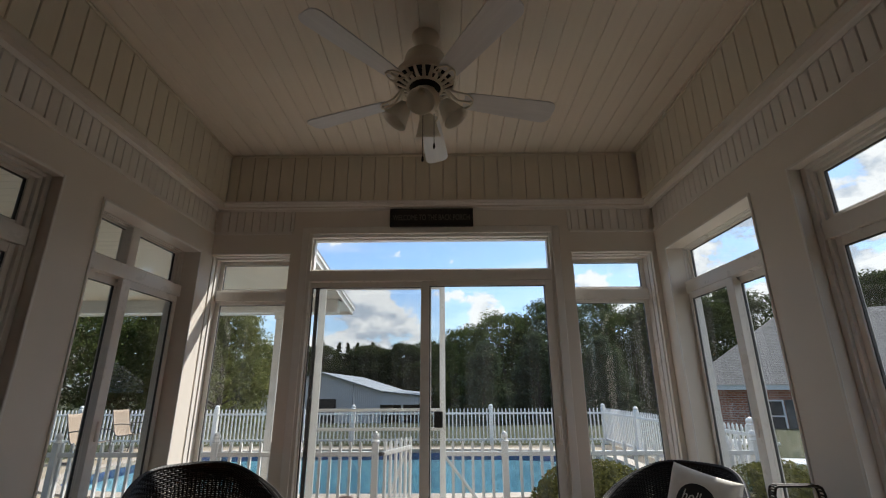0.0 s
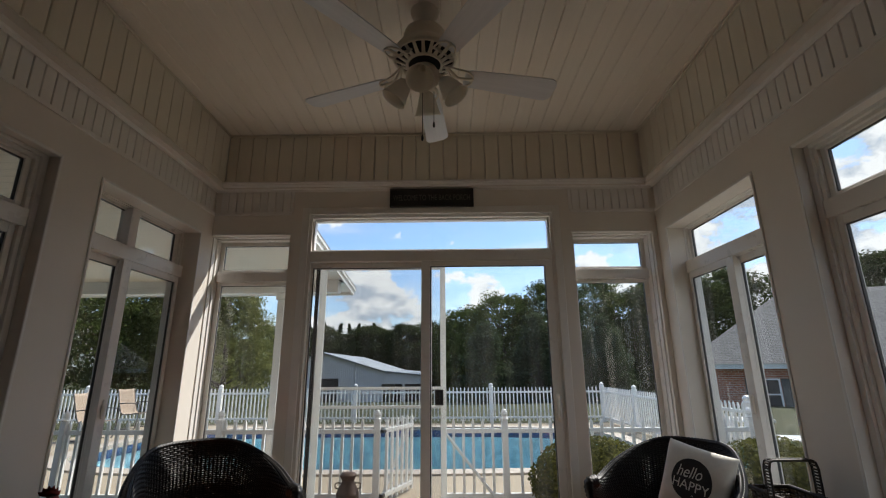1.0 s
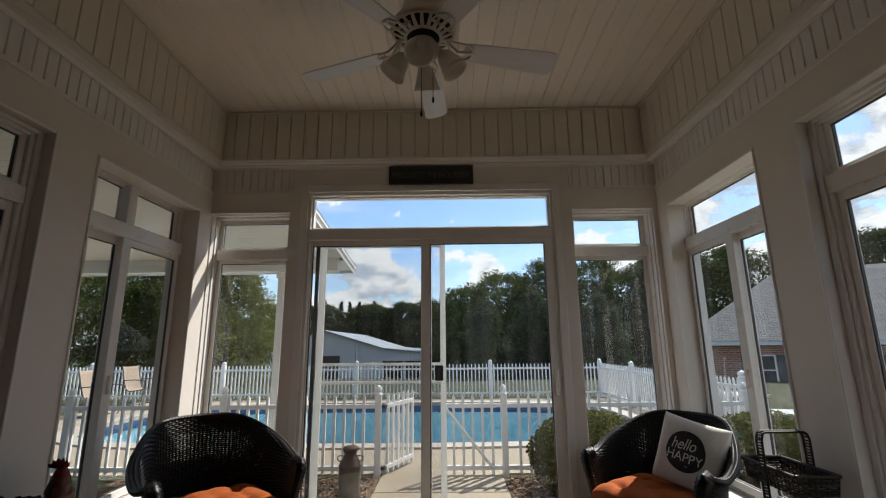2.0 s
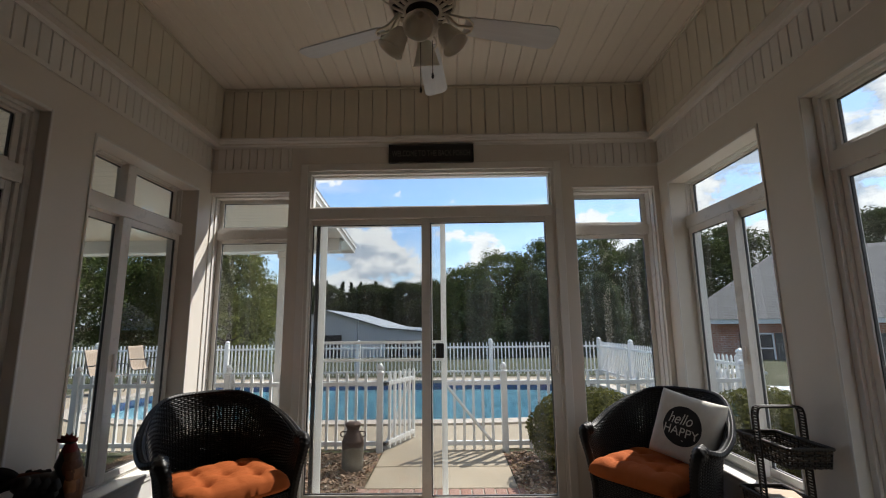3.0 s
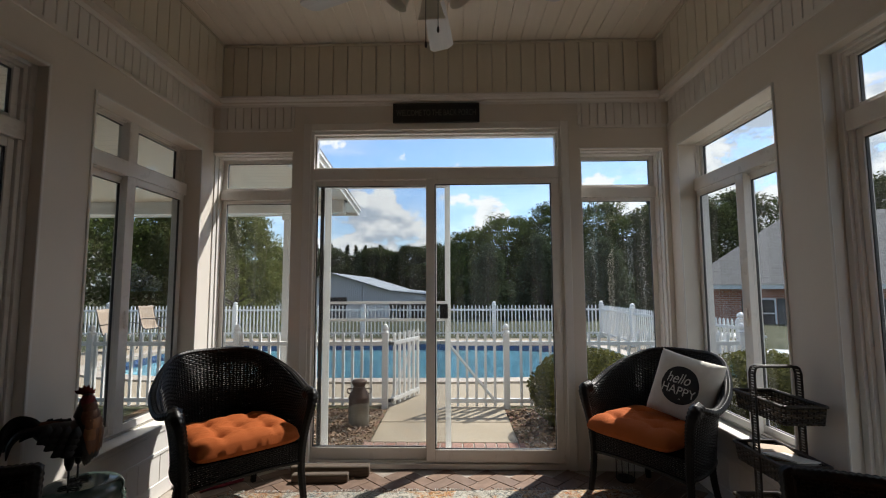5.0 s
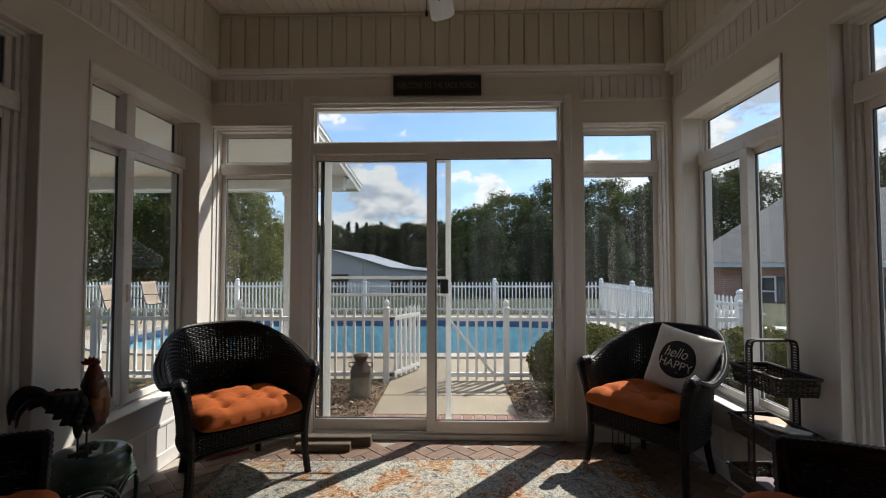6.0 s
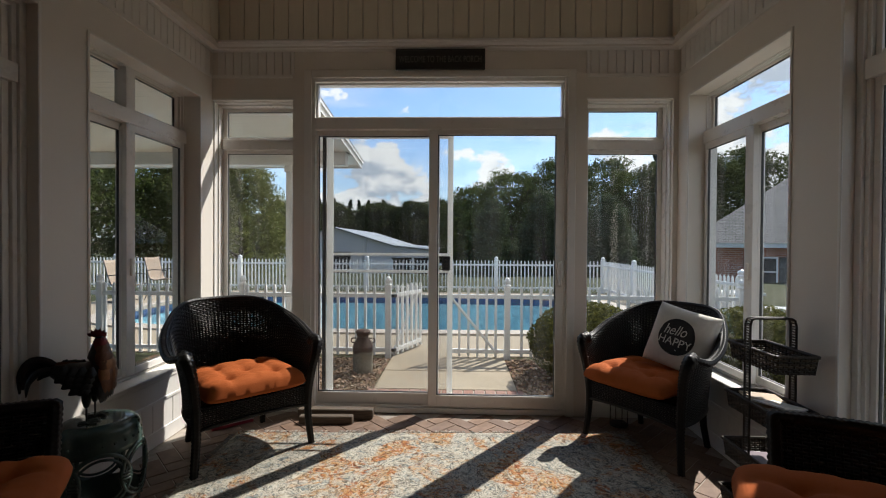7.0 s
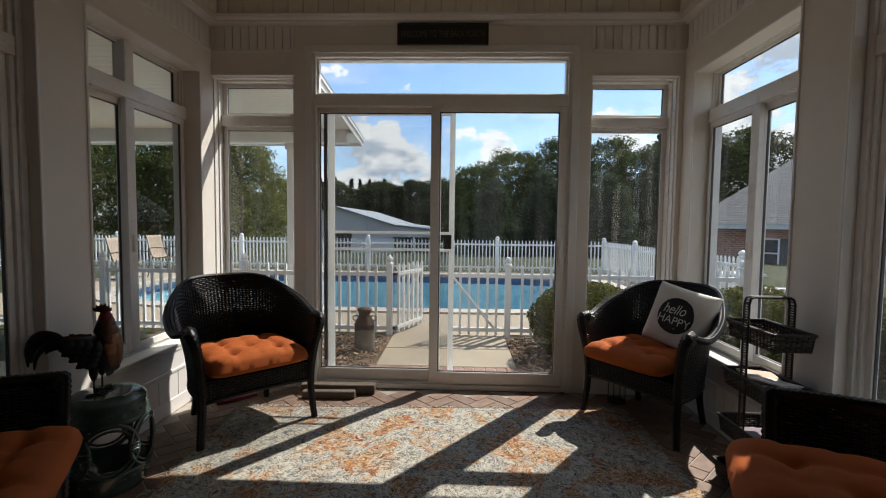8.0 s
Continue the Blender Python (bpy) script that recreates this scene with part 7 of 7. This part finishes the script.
# ---- tiered basket stand ----
m = Mat("brown_willow_strand", 0.55, spec=0.35)
m.color(m.ramp(m.math("ADD", m.math("MULTIPLY", m.noise(26, 5), 0.55), m.math("MULTIPLY", m.island(), 0.45)), [(0.25, (0.012, 0.008, 0.005)), (0.6, (0.036, 0.024, 0.015)), (0.85, (0.11, 0.077, 0.046))]))
M_WILLOW = m.m
stand = tagged(thing("basket_stand", at=pose(1.512, 1.815, 0)), "brown wicker basket stand with four tiers and a handle", "basket stand")
TX, TY = 0.085, 0.155
for z, grow in ((0.692, 0.0), (0.462, 0.012), (0.232, 0.024), (0.012, 0.036)):
    loop = []
    n = 9
    corners = [(-TX - grow, -TY), (TX, -TY), (TX, TY), (-TX - grow, TY), (-TX - grow, -TY)]
    for (x0, y0), (x1, y1) in zip(corners, corners[1:]):
        loop += [(x0 + (x1 - x0) * k / n, y0 + (y1 - y0) * k / n) for k in range(n)]
    loop.append(corners[0])
    rows = [[Vector((x * (0.93 + 0.07 * j / 5), y * (0.94 + 0.06 * j / 5), z + 0.074 * j / 5)) for x, y in loop] for j in range(6)]
    tray = weave("tray", rows, stand, M_WILLOW, 0.0088, 0.022, 0.0047, 0.0034)
    bm = bmesh.new()
    braid_over(bm, [Vector((x * 1.01, y * 1.01, z + 0.074)) for x, y in loop], 0.0075, 0.012, 5, 0.002)
    part("tray_rim", bm, M_WILLOW, tray)
    rows = [[Vector((-TX * 0.92 - grow + (2 * TX * 0.92 + grow) * i / 6, -TY * 0.93 + 2 * TY * 0.93 * j / 6, z + 0.004)) for i in range(7)] for j in range(7)]
    weave("tray_floor", rows, tray, M_WILLOW, 0.0088, 0.024, 0.0046, 0.003)
# uprights and handle: two rails bound by close rungs, running up, across and down
turns = [(-1, 0.0), (-1, 0.87), (-0.93, 0.893), (-0.8, 0.9), (0.8, 0.9), (0.93, 0.893), (1, 0.87), (1, 0.0)]
frame_line = [Vector((s * (TX + 0.013), 0, z)) for s, z in turns]
for k, nm in ((0, "upright"), (1, "handle"), (2, "upright")):
    seg = (frame_line[:2], frame_line[1:7], frame_line[6:])[k]
    bm = bmesh.new()
    for y in (-0.017, 0.017):
        tube(bm, [p + Vector((0, y, 0)) for p in seg], 0.0048, 7)
    run = 0.006
    for p, q in zip(seg, seg[1:]):
        L = (q - p).length
        while run < L:
            c = p.lerp(q, run / L)
            tube(bm, [c - Vector((0, 0.019, 0)), c + Vector((0, 0.019, 0))], 0.0036, 6)
            run += 0.0115
        run -= L
    part(nm, bm, M_WILLOW, stand, smooth=True)
M_PAPER = painted("paper", (0.66, 0.64, 0.60), 0.7, 50, 0.08, 0.03)
M_COVER = painted("tan_cover", (0.42, 0.26, 0.11), 0.5, 20, 0.5, 0.03)
M_PLUM = painted("plum_cover", (0.10, 0.03, 0.07), 0.4, 20, 0.5, 0.03)


def book(at, w, d, h, cover, label):
    b = tagged(thing("book", at=at), label, "book", "reading matter")
    part("pages", boxes([(-w / 2 + 0.003, w / 2 - 0.002, -d / 2 + 0.003, d / 2 - 0.003, 0.002, h - 0.002)]), M_PAPER, b)
    part("cover", boxes([(-w / 2, w / 2, -d / 2, d / 2, 0, 0.002), (-w / 2, w / 2, -d / 2, d / 2, h - 0.002, h), (-w / 2, -w / 2 + 0.003, -d / 2, d / 2, 0.002, h - 0.002)]), cover, b)


book(pose(1.515, 1.76, 0.472, 0, 0, 8), 0.15, 0.19, 0.055, M_PAPER, "thick pale book in a wicker tray")
book(pose(1.505, 1.83, 0.528, 3, -4, 80), 0.17, 0.15, 0.008, M_COVER, "tan magazine on a pale book")
book(pose(1.50, 1.74, 0.542, -5, 6, 15), 0.12, 0.15, 0.006, M_PAPER, "white booklet lying on top")
book(pose(1.50, 1.78, 0.242, 0, 0, 86), 0.2, 0.14, 0.04, M_PLUM, "dark plum book in a wicker tray")
book(pose(1.49, 1.86, 0.242, 28, 8, 20), 0.14, 0.10, 0.01, M_PAPER, "white booklet leaning in a wicker tray")

# ---- milk can on the mulch ----
can = tagged(thing("milk_can", at=pose(-0.872, 4.62, G0 + 0.02) @ Matrix.Diagonal((0.92, 0.92, 1.02, 1))), "old rusty milk can with a pale worn belly, on mulch", "milk can")
m = Mat("rusty_steel", 0.75, 0.35)
sp = m.t.nodes.new("ShaderNodeSeparateXYZ")
m.t.links.new(m.tc.outputs["Object"], sp.inputs[0])
rust = m.ramp(m.noise(11, 7, 0.65), [(0.3, (0.035, 0.02, 0.015)), (0.6, (0.085, 0.05, 0.036)), (0.85, (0.13, 0.085, 0.062))])
worn = m.ramp(m.noise(7, 7, 0.7), [(0.35, (0.11, 0.10, 0.078)), (0.7, (0.25, 0.235, 0.19))])
sel = m.math("ADD", m.math("MULTIPLY", m.noise(8, 6), 0.16), -0.08)
low = m.math("LESS_THAN", m.math("ADD", sp.outputs[2], sel), 0.235)
m.color(m.mixc(low, rust, worn)).bump(m.noise(40, 5), 0.4, 0.004)
M_RUST = m.m
bm = bmesh.new()
lathe(bm, [(0.100, 0.0), (0.112, 0.006), (0.112, 0.02), (0.116, 0.03), (0.118, 0.20), (0.116, 0.275), (0.122, 0.285), (0.116, 0.295), (0.098, 0.335), (0.075, 0.365), (0.066, 0.385), (0.066, 0.42), (0.0005, 0.42)], 36, False)
part("body", bm, M_RUST, can, smooth=True)
bm = bmesh.new()
lathe(bm, [(0.067, 0.40), (0.078, 0.425), (0.088, 0.44), (0.090, 0.448), (0.075, 0.452), (0.07, 0.462), (0.03, 0.468), (0.0005, 0.468)], 32, False)
part("lid", bm, M_RUST, can, "mushroom lid", smooth=True)
for s in (-1, 1):
    bm = bmesh.new()
    tube(bm, spline([(s * 0.10, 0, 0.325), (s * 0.135, 0, 0.335), (s * 0.132, 0, 0.37), (s * 0.095, 0, 0.375), (s * 0.068, 0, 0.372)], 16), 0.006, 7)
    part("handle", bm, M_RUST, can, smooth=True)

# ---- clipped boxwoods ----
L_BOX = leaf_mat("boxwood_leaves", (0.045, 0.048, 0.012), (0.115, 0.115, 0.028), (0.26, 0.245, 0.08))


def boxwood(x, y, rx, ry, h, seed):
    rnd = random.Random(seed)
    b = tagged(thing("boxwood_bush"), "rounded clipped green boxwood bush in a mulch bed", "bush", "boxwood bushes")
    bm = bmesh.new()
    for k in range(9):
        a = 2 * math.pi * k / 9
        tube(bm, [(0.03 * math.cos(a), 0.03 * math.sin(a), 0), (rx * 0.5 * math.cos(a), ry * 0.5 * math.sin(a), h * 0.45), (rx * 0.75 * math.cos(a + 0.3), ry * 0.75 * math.sin(a + 0.3), h * 0.7)], [0.012, 0.008, 0.003], 5)
    part("stems", bm, M_BARK, b)
    core = bmesh.new()
    bmesh.ops.create_uvsphere(core, u_segments=24, v_segments=14, radius=1)
    for v in core.verts:
        k = 0.84 * (1 + 0.06 * noise.noise(v.co * 4 + Vector((0, 0, seed))))
        v.co = (v.co.x * rx * k, v.co.y * ry * k, max(0.02, h * 0.47 + h * 0.53 * v.co.z * k))
    part("inner_growth", core, L_BOX, b)
    verts, faces = [], []
    for i in range(15000):
        a, c = rnd.uniform(0, 2 * math.pi), rnd.uniform(-0.95, 1)
        sn = math.sqrt(1 - c * c)
        bump = 1 + 0.07 * noise.noise((4 * sn * math.cos(a), 4 * sn * math.sin(a), 4 * c + seed)) + 0.05 * noise.noise((11 * sn * math.cos(a), 11 * sn * math.sin(a), 11 * c))
        r = bump * (1 - 0.22 * rnd.random() ** 2.2)
        p = Vector((rx * sn * math.cos(a) * r, ry * sn * math.sin(a) * r, max(0.02, h * 0.47 + h * 0.53 * c * r)))
        n = Vector((sn * math.cos(a), sn * math.sin(a), c)) + Vector((rnd.gauss(0, 0.7), rnd.gauss(0, 0.7), rnd.gauss(0, 0.7)))
        n.normalize()
        t = n.cross(Vector((rnd.gauss(0, 1), rnd.gauss(0, 1), rnd.gauss(0, 1)))).normalized()
        q = n.cross(t)
        s = rnd.uniform(0.012, 0.024)
        k = len(verts)
        verts += [tuple(p - t * s), tuple(p + q * s * 0.55), tuple(p + t * s), tuple(p - q * s * 0.55)]
        faces.append((k, k + 1, k + 2, k + 3))
    me = bpy.data.meshes.new("foliage")
    me.from_pydata(verts, [], faces)
    me.materials.append(L_BOX)
    f = new("foliage", me)
    f.parent = b
    b.matrix_world = pose(x, y, G0 + 0.03)


boxwood(1.50, 4.50, 0.60, 0.52, 0.80, 11)
boxwood(2.35, 4.45, 0.62, 0.50, 0.78, 12)
boxwood(3.15, 4.35, 0.62, 0.52, 0.80, 13)
boxwood(4.0, 4.3, 0.60, 0.55, 0.76, 14)

# ---- pool furniture ----
m = Mat("tan_sling", 0.8, spec=0.2)
m.color(m.ramp(m.wave(60, 0.2, m.vec("Object"), "X"), [(0.2, (0.30, 0.23, 0.17)), (0.8, (0.40, 0.32, 0.25))])).bump(m.wave(90, 0, m.vec("Object"), "Z"), 0.2, 0.002)
M_SLING = m.m
M_BRONZE = painted("bronze_frame", (0.10, 0.085, 0.075), 0.4, 40, 0.2, 0.03)


def sling_chair(at):
    ch = tagged(thing("sling_chair"), "tan sling patio chair with a bronze frame on the pool deck", "patio chair", "sling chairs")
    bm = bmesh.new()
    rows = []
    prof = spline([(0, -0.26, 0.40), (0, 0.0, 0.36), (0, 0.20, 0.38), (0, 0.30, 0.60), (0, 0.40, 0.98)], 20)
    rows = [[Vector((-0.26 + 0.52 * i / 8, p.y, p.z - 0.012 * (1 - (-1 + i / 4) ** 2))) for i in range(9)] for p in prof]
    sheet(bm, rows, 0.006, (1, 1))
    part("sling", bm, M_SLING, ch)
    for s in (-1, 1):
        bm = bmesh.new()
        tube(bm, [(s * 0.275, p.y, p.z) for p in prof], 0.014, 7)
        tube(bm, spline([(s * 0.29, 0.30, 0.62), (s * 0.30, 0.05, 0.64), (s * 0.30, -0.24, 0.62), (s * 0.29, -0.28, 0.56), (s * 0.29, -0.22, 0.02), (s * 0.29, 0.0, 0.01), (s * 0.29, 0.30, 0.02)], 30), 0.013, 7)
        part("side_frame", bm, M_BRONZE, ch, smooth=True)
    ch.matrix_world = at
    return ch


DECK = G0 + 0.02
first = sling_chair(pose(-8.08, 12.2, DECK, 0, 0, 85))
for x, y, a in ((-7.62, 10.2, 100),):
    copy_thing(first, pose(x, y, DECK, 0, 0, a))


def sun_lounger(at):
    lo = tagged(thing("sun_lounger"), "white resin sun lounger with a raised slatted back", "sun lounger", "white loungers")
    for k in range(9):
        part("slat", boxes([(-0.28, 0.28, -0.95 + 0.13 * k, -0.85 + 0.13 * k, 0.30, 0.325)], 0.006), M_WHITE, lo)
    bk = pose(0, 0.22, 0.31, 52, 0, 0)
    for k in range(6):
        part("slat", boxes([(-0.28, 0.28, 0.02 + 0.125 * k, 0.12 + 0.125 * k, 0, 0.025)], 0.006), M_WHITE, lo, at=bk)
    for s in (-1, 1):
        part("side_rail", boxes([(s * 0.30 - 0.02, s * 0.30 + 0.02, -0.98, 0.30, 0.27, 0.33)], 0.01), M_WHITE, lo)
        part("back_rail", boxes([(s * 0.30 - 0.018, s * 0.30 + 0.018, 0, 0.80, -0.01, 0.035)], 0.01), M_WHITE, lo, at=bk)
        for y in (-0.85, 0.2):
            part("leg", boxes([(s * 0.30 - 0.022, s * 0.30 + 0.022, y - 0.025, y + 0.025, 0, 0.27)], 0.006), M_WHITE, lo)
        bm = bmesh.new()
        tube(bm, spline([(s * 0.33, 0.22, 0.32), (s * 0.34, 0.20, 0.50), (s * 0.34, -0.05, 0.53), (s * 0.33, -0.22, 0.32)], 14), 0.02, 7)
        part("arm", bm, M_WHITE, lo, smooth=True)
    lo.matrix_world = at
    return lo


wl = sun_lounger(pose(5.25, 8.0, G0, 0, 0, 75))
copy_thing(wl, pose(6.4, 10.9, G0, 0, 0, 80))

# ---- parked car beside the room ----
def parked_car(at):
    car = tagged(thing("car"), "dark grey car parked on the drive, its nose towards the room", "car")
    m = Mat("dark_car_paint", 0.12, 0.3, spec=0.6)
    m.color(m.mixc(m.noise(3, 4), (0.018, 0.019, 0.021), (0.03, 0.031, 0.034)))
    m.b.inputs["Coat Weight"].default_value = 0.8
    paint = m.m
    m = Mat("car_chrome", 0.08, 1.0)
    m.color(m.mixc(m.noise(8, 3), (0.6, 0.6, 0.61), (0.72, 0.72, 0.73)))
    chrome = m.m
    # side outline from nose (x = 0) to tail, lofted across the width with rounded shoulders
    hull = [(0.0, 0.30), (0.0, 0.62), (0.06, 0.80), (0.25, 0.90), (1.15, 1.02), (1.75, 1.45), (2.2, 1.56), (3.4, 1.55), (4.2, 1.42), (4.5, 1.05), (4.55, 0.45), (4.5, 0.28)]
    bm = bmesh.new()
    rings = []
    for y, sx, sz in ((-0.90, 0.10, 0.80), (-0.86, 0.03, 0.93), (-0.70, 0.01, 0.985), (0, 0, 1), (0.70, 0.01, 0.985), (0.86, 0.03, 0.93), (0.90, 0.10, 0.80)):
        ring = []
        for x, z in hull:
            w = 1.0 if z < 1.05 else 1 - 0.32 * (z - 1.05)
            ring.append(bm.verts.new((x + sx * (2.3 - x) / 2.3, y * w, 0.28 + (z - 0.28) * (sz if z < 1.05 else (sz + 1) / 2) - 0.05 * (y / 0.9) ** 2)))
        rings.append(ring)
    k = len(hull)
    for r0, r1 in zip(rings, rings[1:]):
        for q in range(k):
            f = bm.faces.new((r0[q], r0[(q + 1) % k], r1[(q + 1) % k], r1[q]))
            f.smooth = True
    bm.faces.new(rings[0])
    bm.faces.new(rings[-1][::-1])
    part("body", bm, paint, car)
    bm = bmesh.new()
    lo, hi = [(1.17, y, 1.045 - 0.05 * (y / 0.9) ** 2) for y in (-0.72, -0.35, 0, 0.35, 0.72)], [(1.72, y * 0.86, 1.452 - 0.05 * (y / 0.9) ** 2) for y in (-0.72, -0.35, 0, 0.35, 0.72)]
    a, b = [bm.verts.new(c) for c in lo], [bm.verts.new(c) for c in hi]
    for i in range(4):
        bm.faces.new((a[i], a[i + 1], b[i + 1], b[i]))
    part("windscreen", bm, M_BLACK, car, "dark glossy windscreen")
    part("grille", boxes([(-0.02, 0.03, -0.42, 0.42, 0.55, 0.74)] , 0.012), M_DARK, car)
    for z in (0.56, 0.73):
        part("chrome_strip", boxes([(-0.035, 0.02, -0.80, 0.80, z - 0.012, z + 0.012)], 0.006), chrome, car)
    part("bumper", boxes([(-0.06, 0.10, -0.86, 0.86, 0.30, 0.50)], 0.03), paint, car)
    bm = bmesh.new()
    for i in range(2):
        tube(bm, [(-0.03, (0.055 - 0.02 * i) * math.cos(t * math.pi / 8), 0.65 + (0.055 - 0.02 * i) * math.sin(t * math.pi / 8)) for t in range(17)], 0.008, 6)
    part("badge", bm, chrome, car, "round chrome badge")
    for s in (-1, 1):
        bm = boxes([(-0.01, 0.12, s * 0.66 - 0.16, s * 0.66 + 0.16, 0.60, 0.74)], 0.03)
        part("headlight", bm, M_ALU, car)
        for x in (0.85, 3.65):
            bm = bmesh.new()
            lathe(bm, [(0.19, -0.10), (0.31, -0.11), (0.33, -0.07), (0.33, 0.07), (0.31, 0.11), (0.19, 0.10)], 28)
            wheel = part("wheel", bm, M_BLACK, car, at=pose(x, s * 0.80, 0.33, 90, 0, 0))
            bm = bmesh.new()
            lathe(bm, [(0.20, -0.112), (0.18, -0.105), (0.05, -0.09), (0.05, 0.09), (0.18, 0.105), (0.20, 0.112)], 20)
            part("rim", bm, M_ALU, wheel)
    car.matrix_world = at


parked_car(pose(3.02, 1.93, G0 + 0.01, 0, 0, 0))

# ---- herringbone brick floor ----
m = Mat("floor_paver", 0.7, spec=0.35)
c = m.ramp(m.noise(14, 7, 0.65), [(0.25, (0.14, 0.085, 0.058)), (0.55, (0.225, 0.145, 0.10)), (0.85, (0.31, 0.22, 0.16))])
m.color(m.mixc(m.math("MULTIPLY", m.random(), 0.55), c, (0.13, 0.095, 0.08))).bump(m.math("ADD", m.noise(60, 5), m.noise(9, 3)), 0.35, 0.004)
M_PAVER = m.m
BW, BL = 0.098, 0.196
bm = boxes([(-BL / 2 + 0.003, BL / 2 - 0.003, -BW / 2 + 0.003, BW / 2 - 0.003, -0.04, 0.0)], 0.002)
paver = bpy.data.meshes.new("brick")
bm.to_mesh(paver)
bm.free()
paver.materials.append(M_PAVER)
rnd = random.Random(2)
turn = pose(0, 2.4, 0, 0, 0, 45)
inv_rug = rug.matrix_world.inverted()
rest_v, rest_f = [], []
for gy in range(-60, 40):
    for gx in range(-50, 51):
        k = (gx - gy) % 4
        if k == 0:
            local = pose((gx + 1) * BW, (gy + 0.5) * BW, 0)
        elif k == 3:
            local = pose((gx + 0.5) * BW, (gy + 1) * BW, 0, 0, 0, 90)
        else:
            continue
        at = turn @ local
        p = at.translation
        if not -XW + 0.07 < p.x < XE - 0.07 or not YS + 0.1 < p.y < YN - 0.03:
            continue
        r = inv_rug @ p
        under = abs(r.x) < RW / 2 - 0.12 and abs(r.y) < RL / 2 - 0.12
        if under:
            continue
        at = at @ pose(0, 0, rnd.uniform(-0.0015, 0.001), rnd.uniform(-0.4, 0.4), rnd.uniform(-0.4, 0.4), rnd.uniform(-0.4, 0.4))
        if p.y > 1.35:
            shared("brick", paver, floor, at)
        else:
            o = len(rest_v)
            rest_v += [tuple(at @ Vector((sx * (BL / 2 - 0.005), sy * (BW / 2 - 0.005), z))) for z in (-0.04, 0.0) for sx, sy in ((-1, -1), (1, -1), (1, 1), (-1, 1))]
            rest_f += [tuple(o + q for q in f) for f in ((4, 5, 6, 7), (0, 1, 5, 4), (1, 2, 6, 5), (2, 3, 7, 6), (3, 0, 4, 7))]
me = bpy.data.meshes.new("paving_bricks")
me.from_pydata(rest_v, [], rest_f)
me.materials.append(M_PAVER)
ob = new("paving_bricks", me)
ob.parent = floor
tagged(ob, kind="stuff")
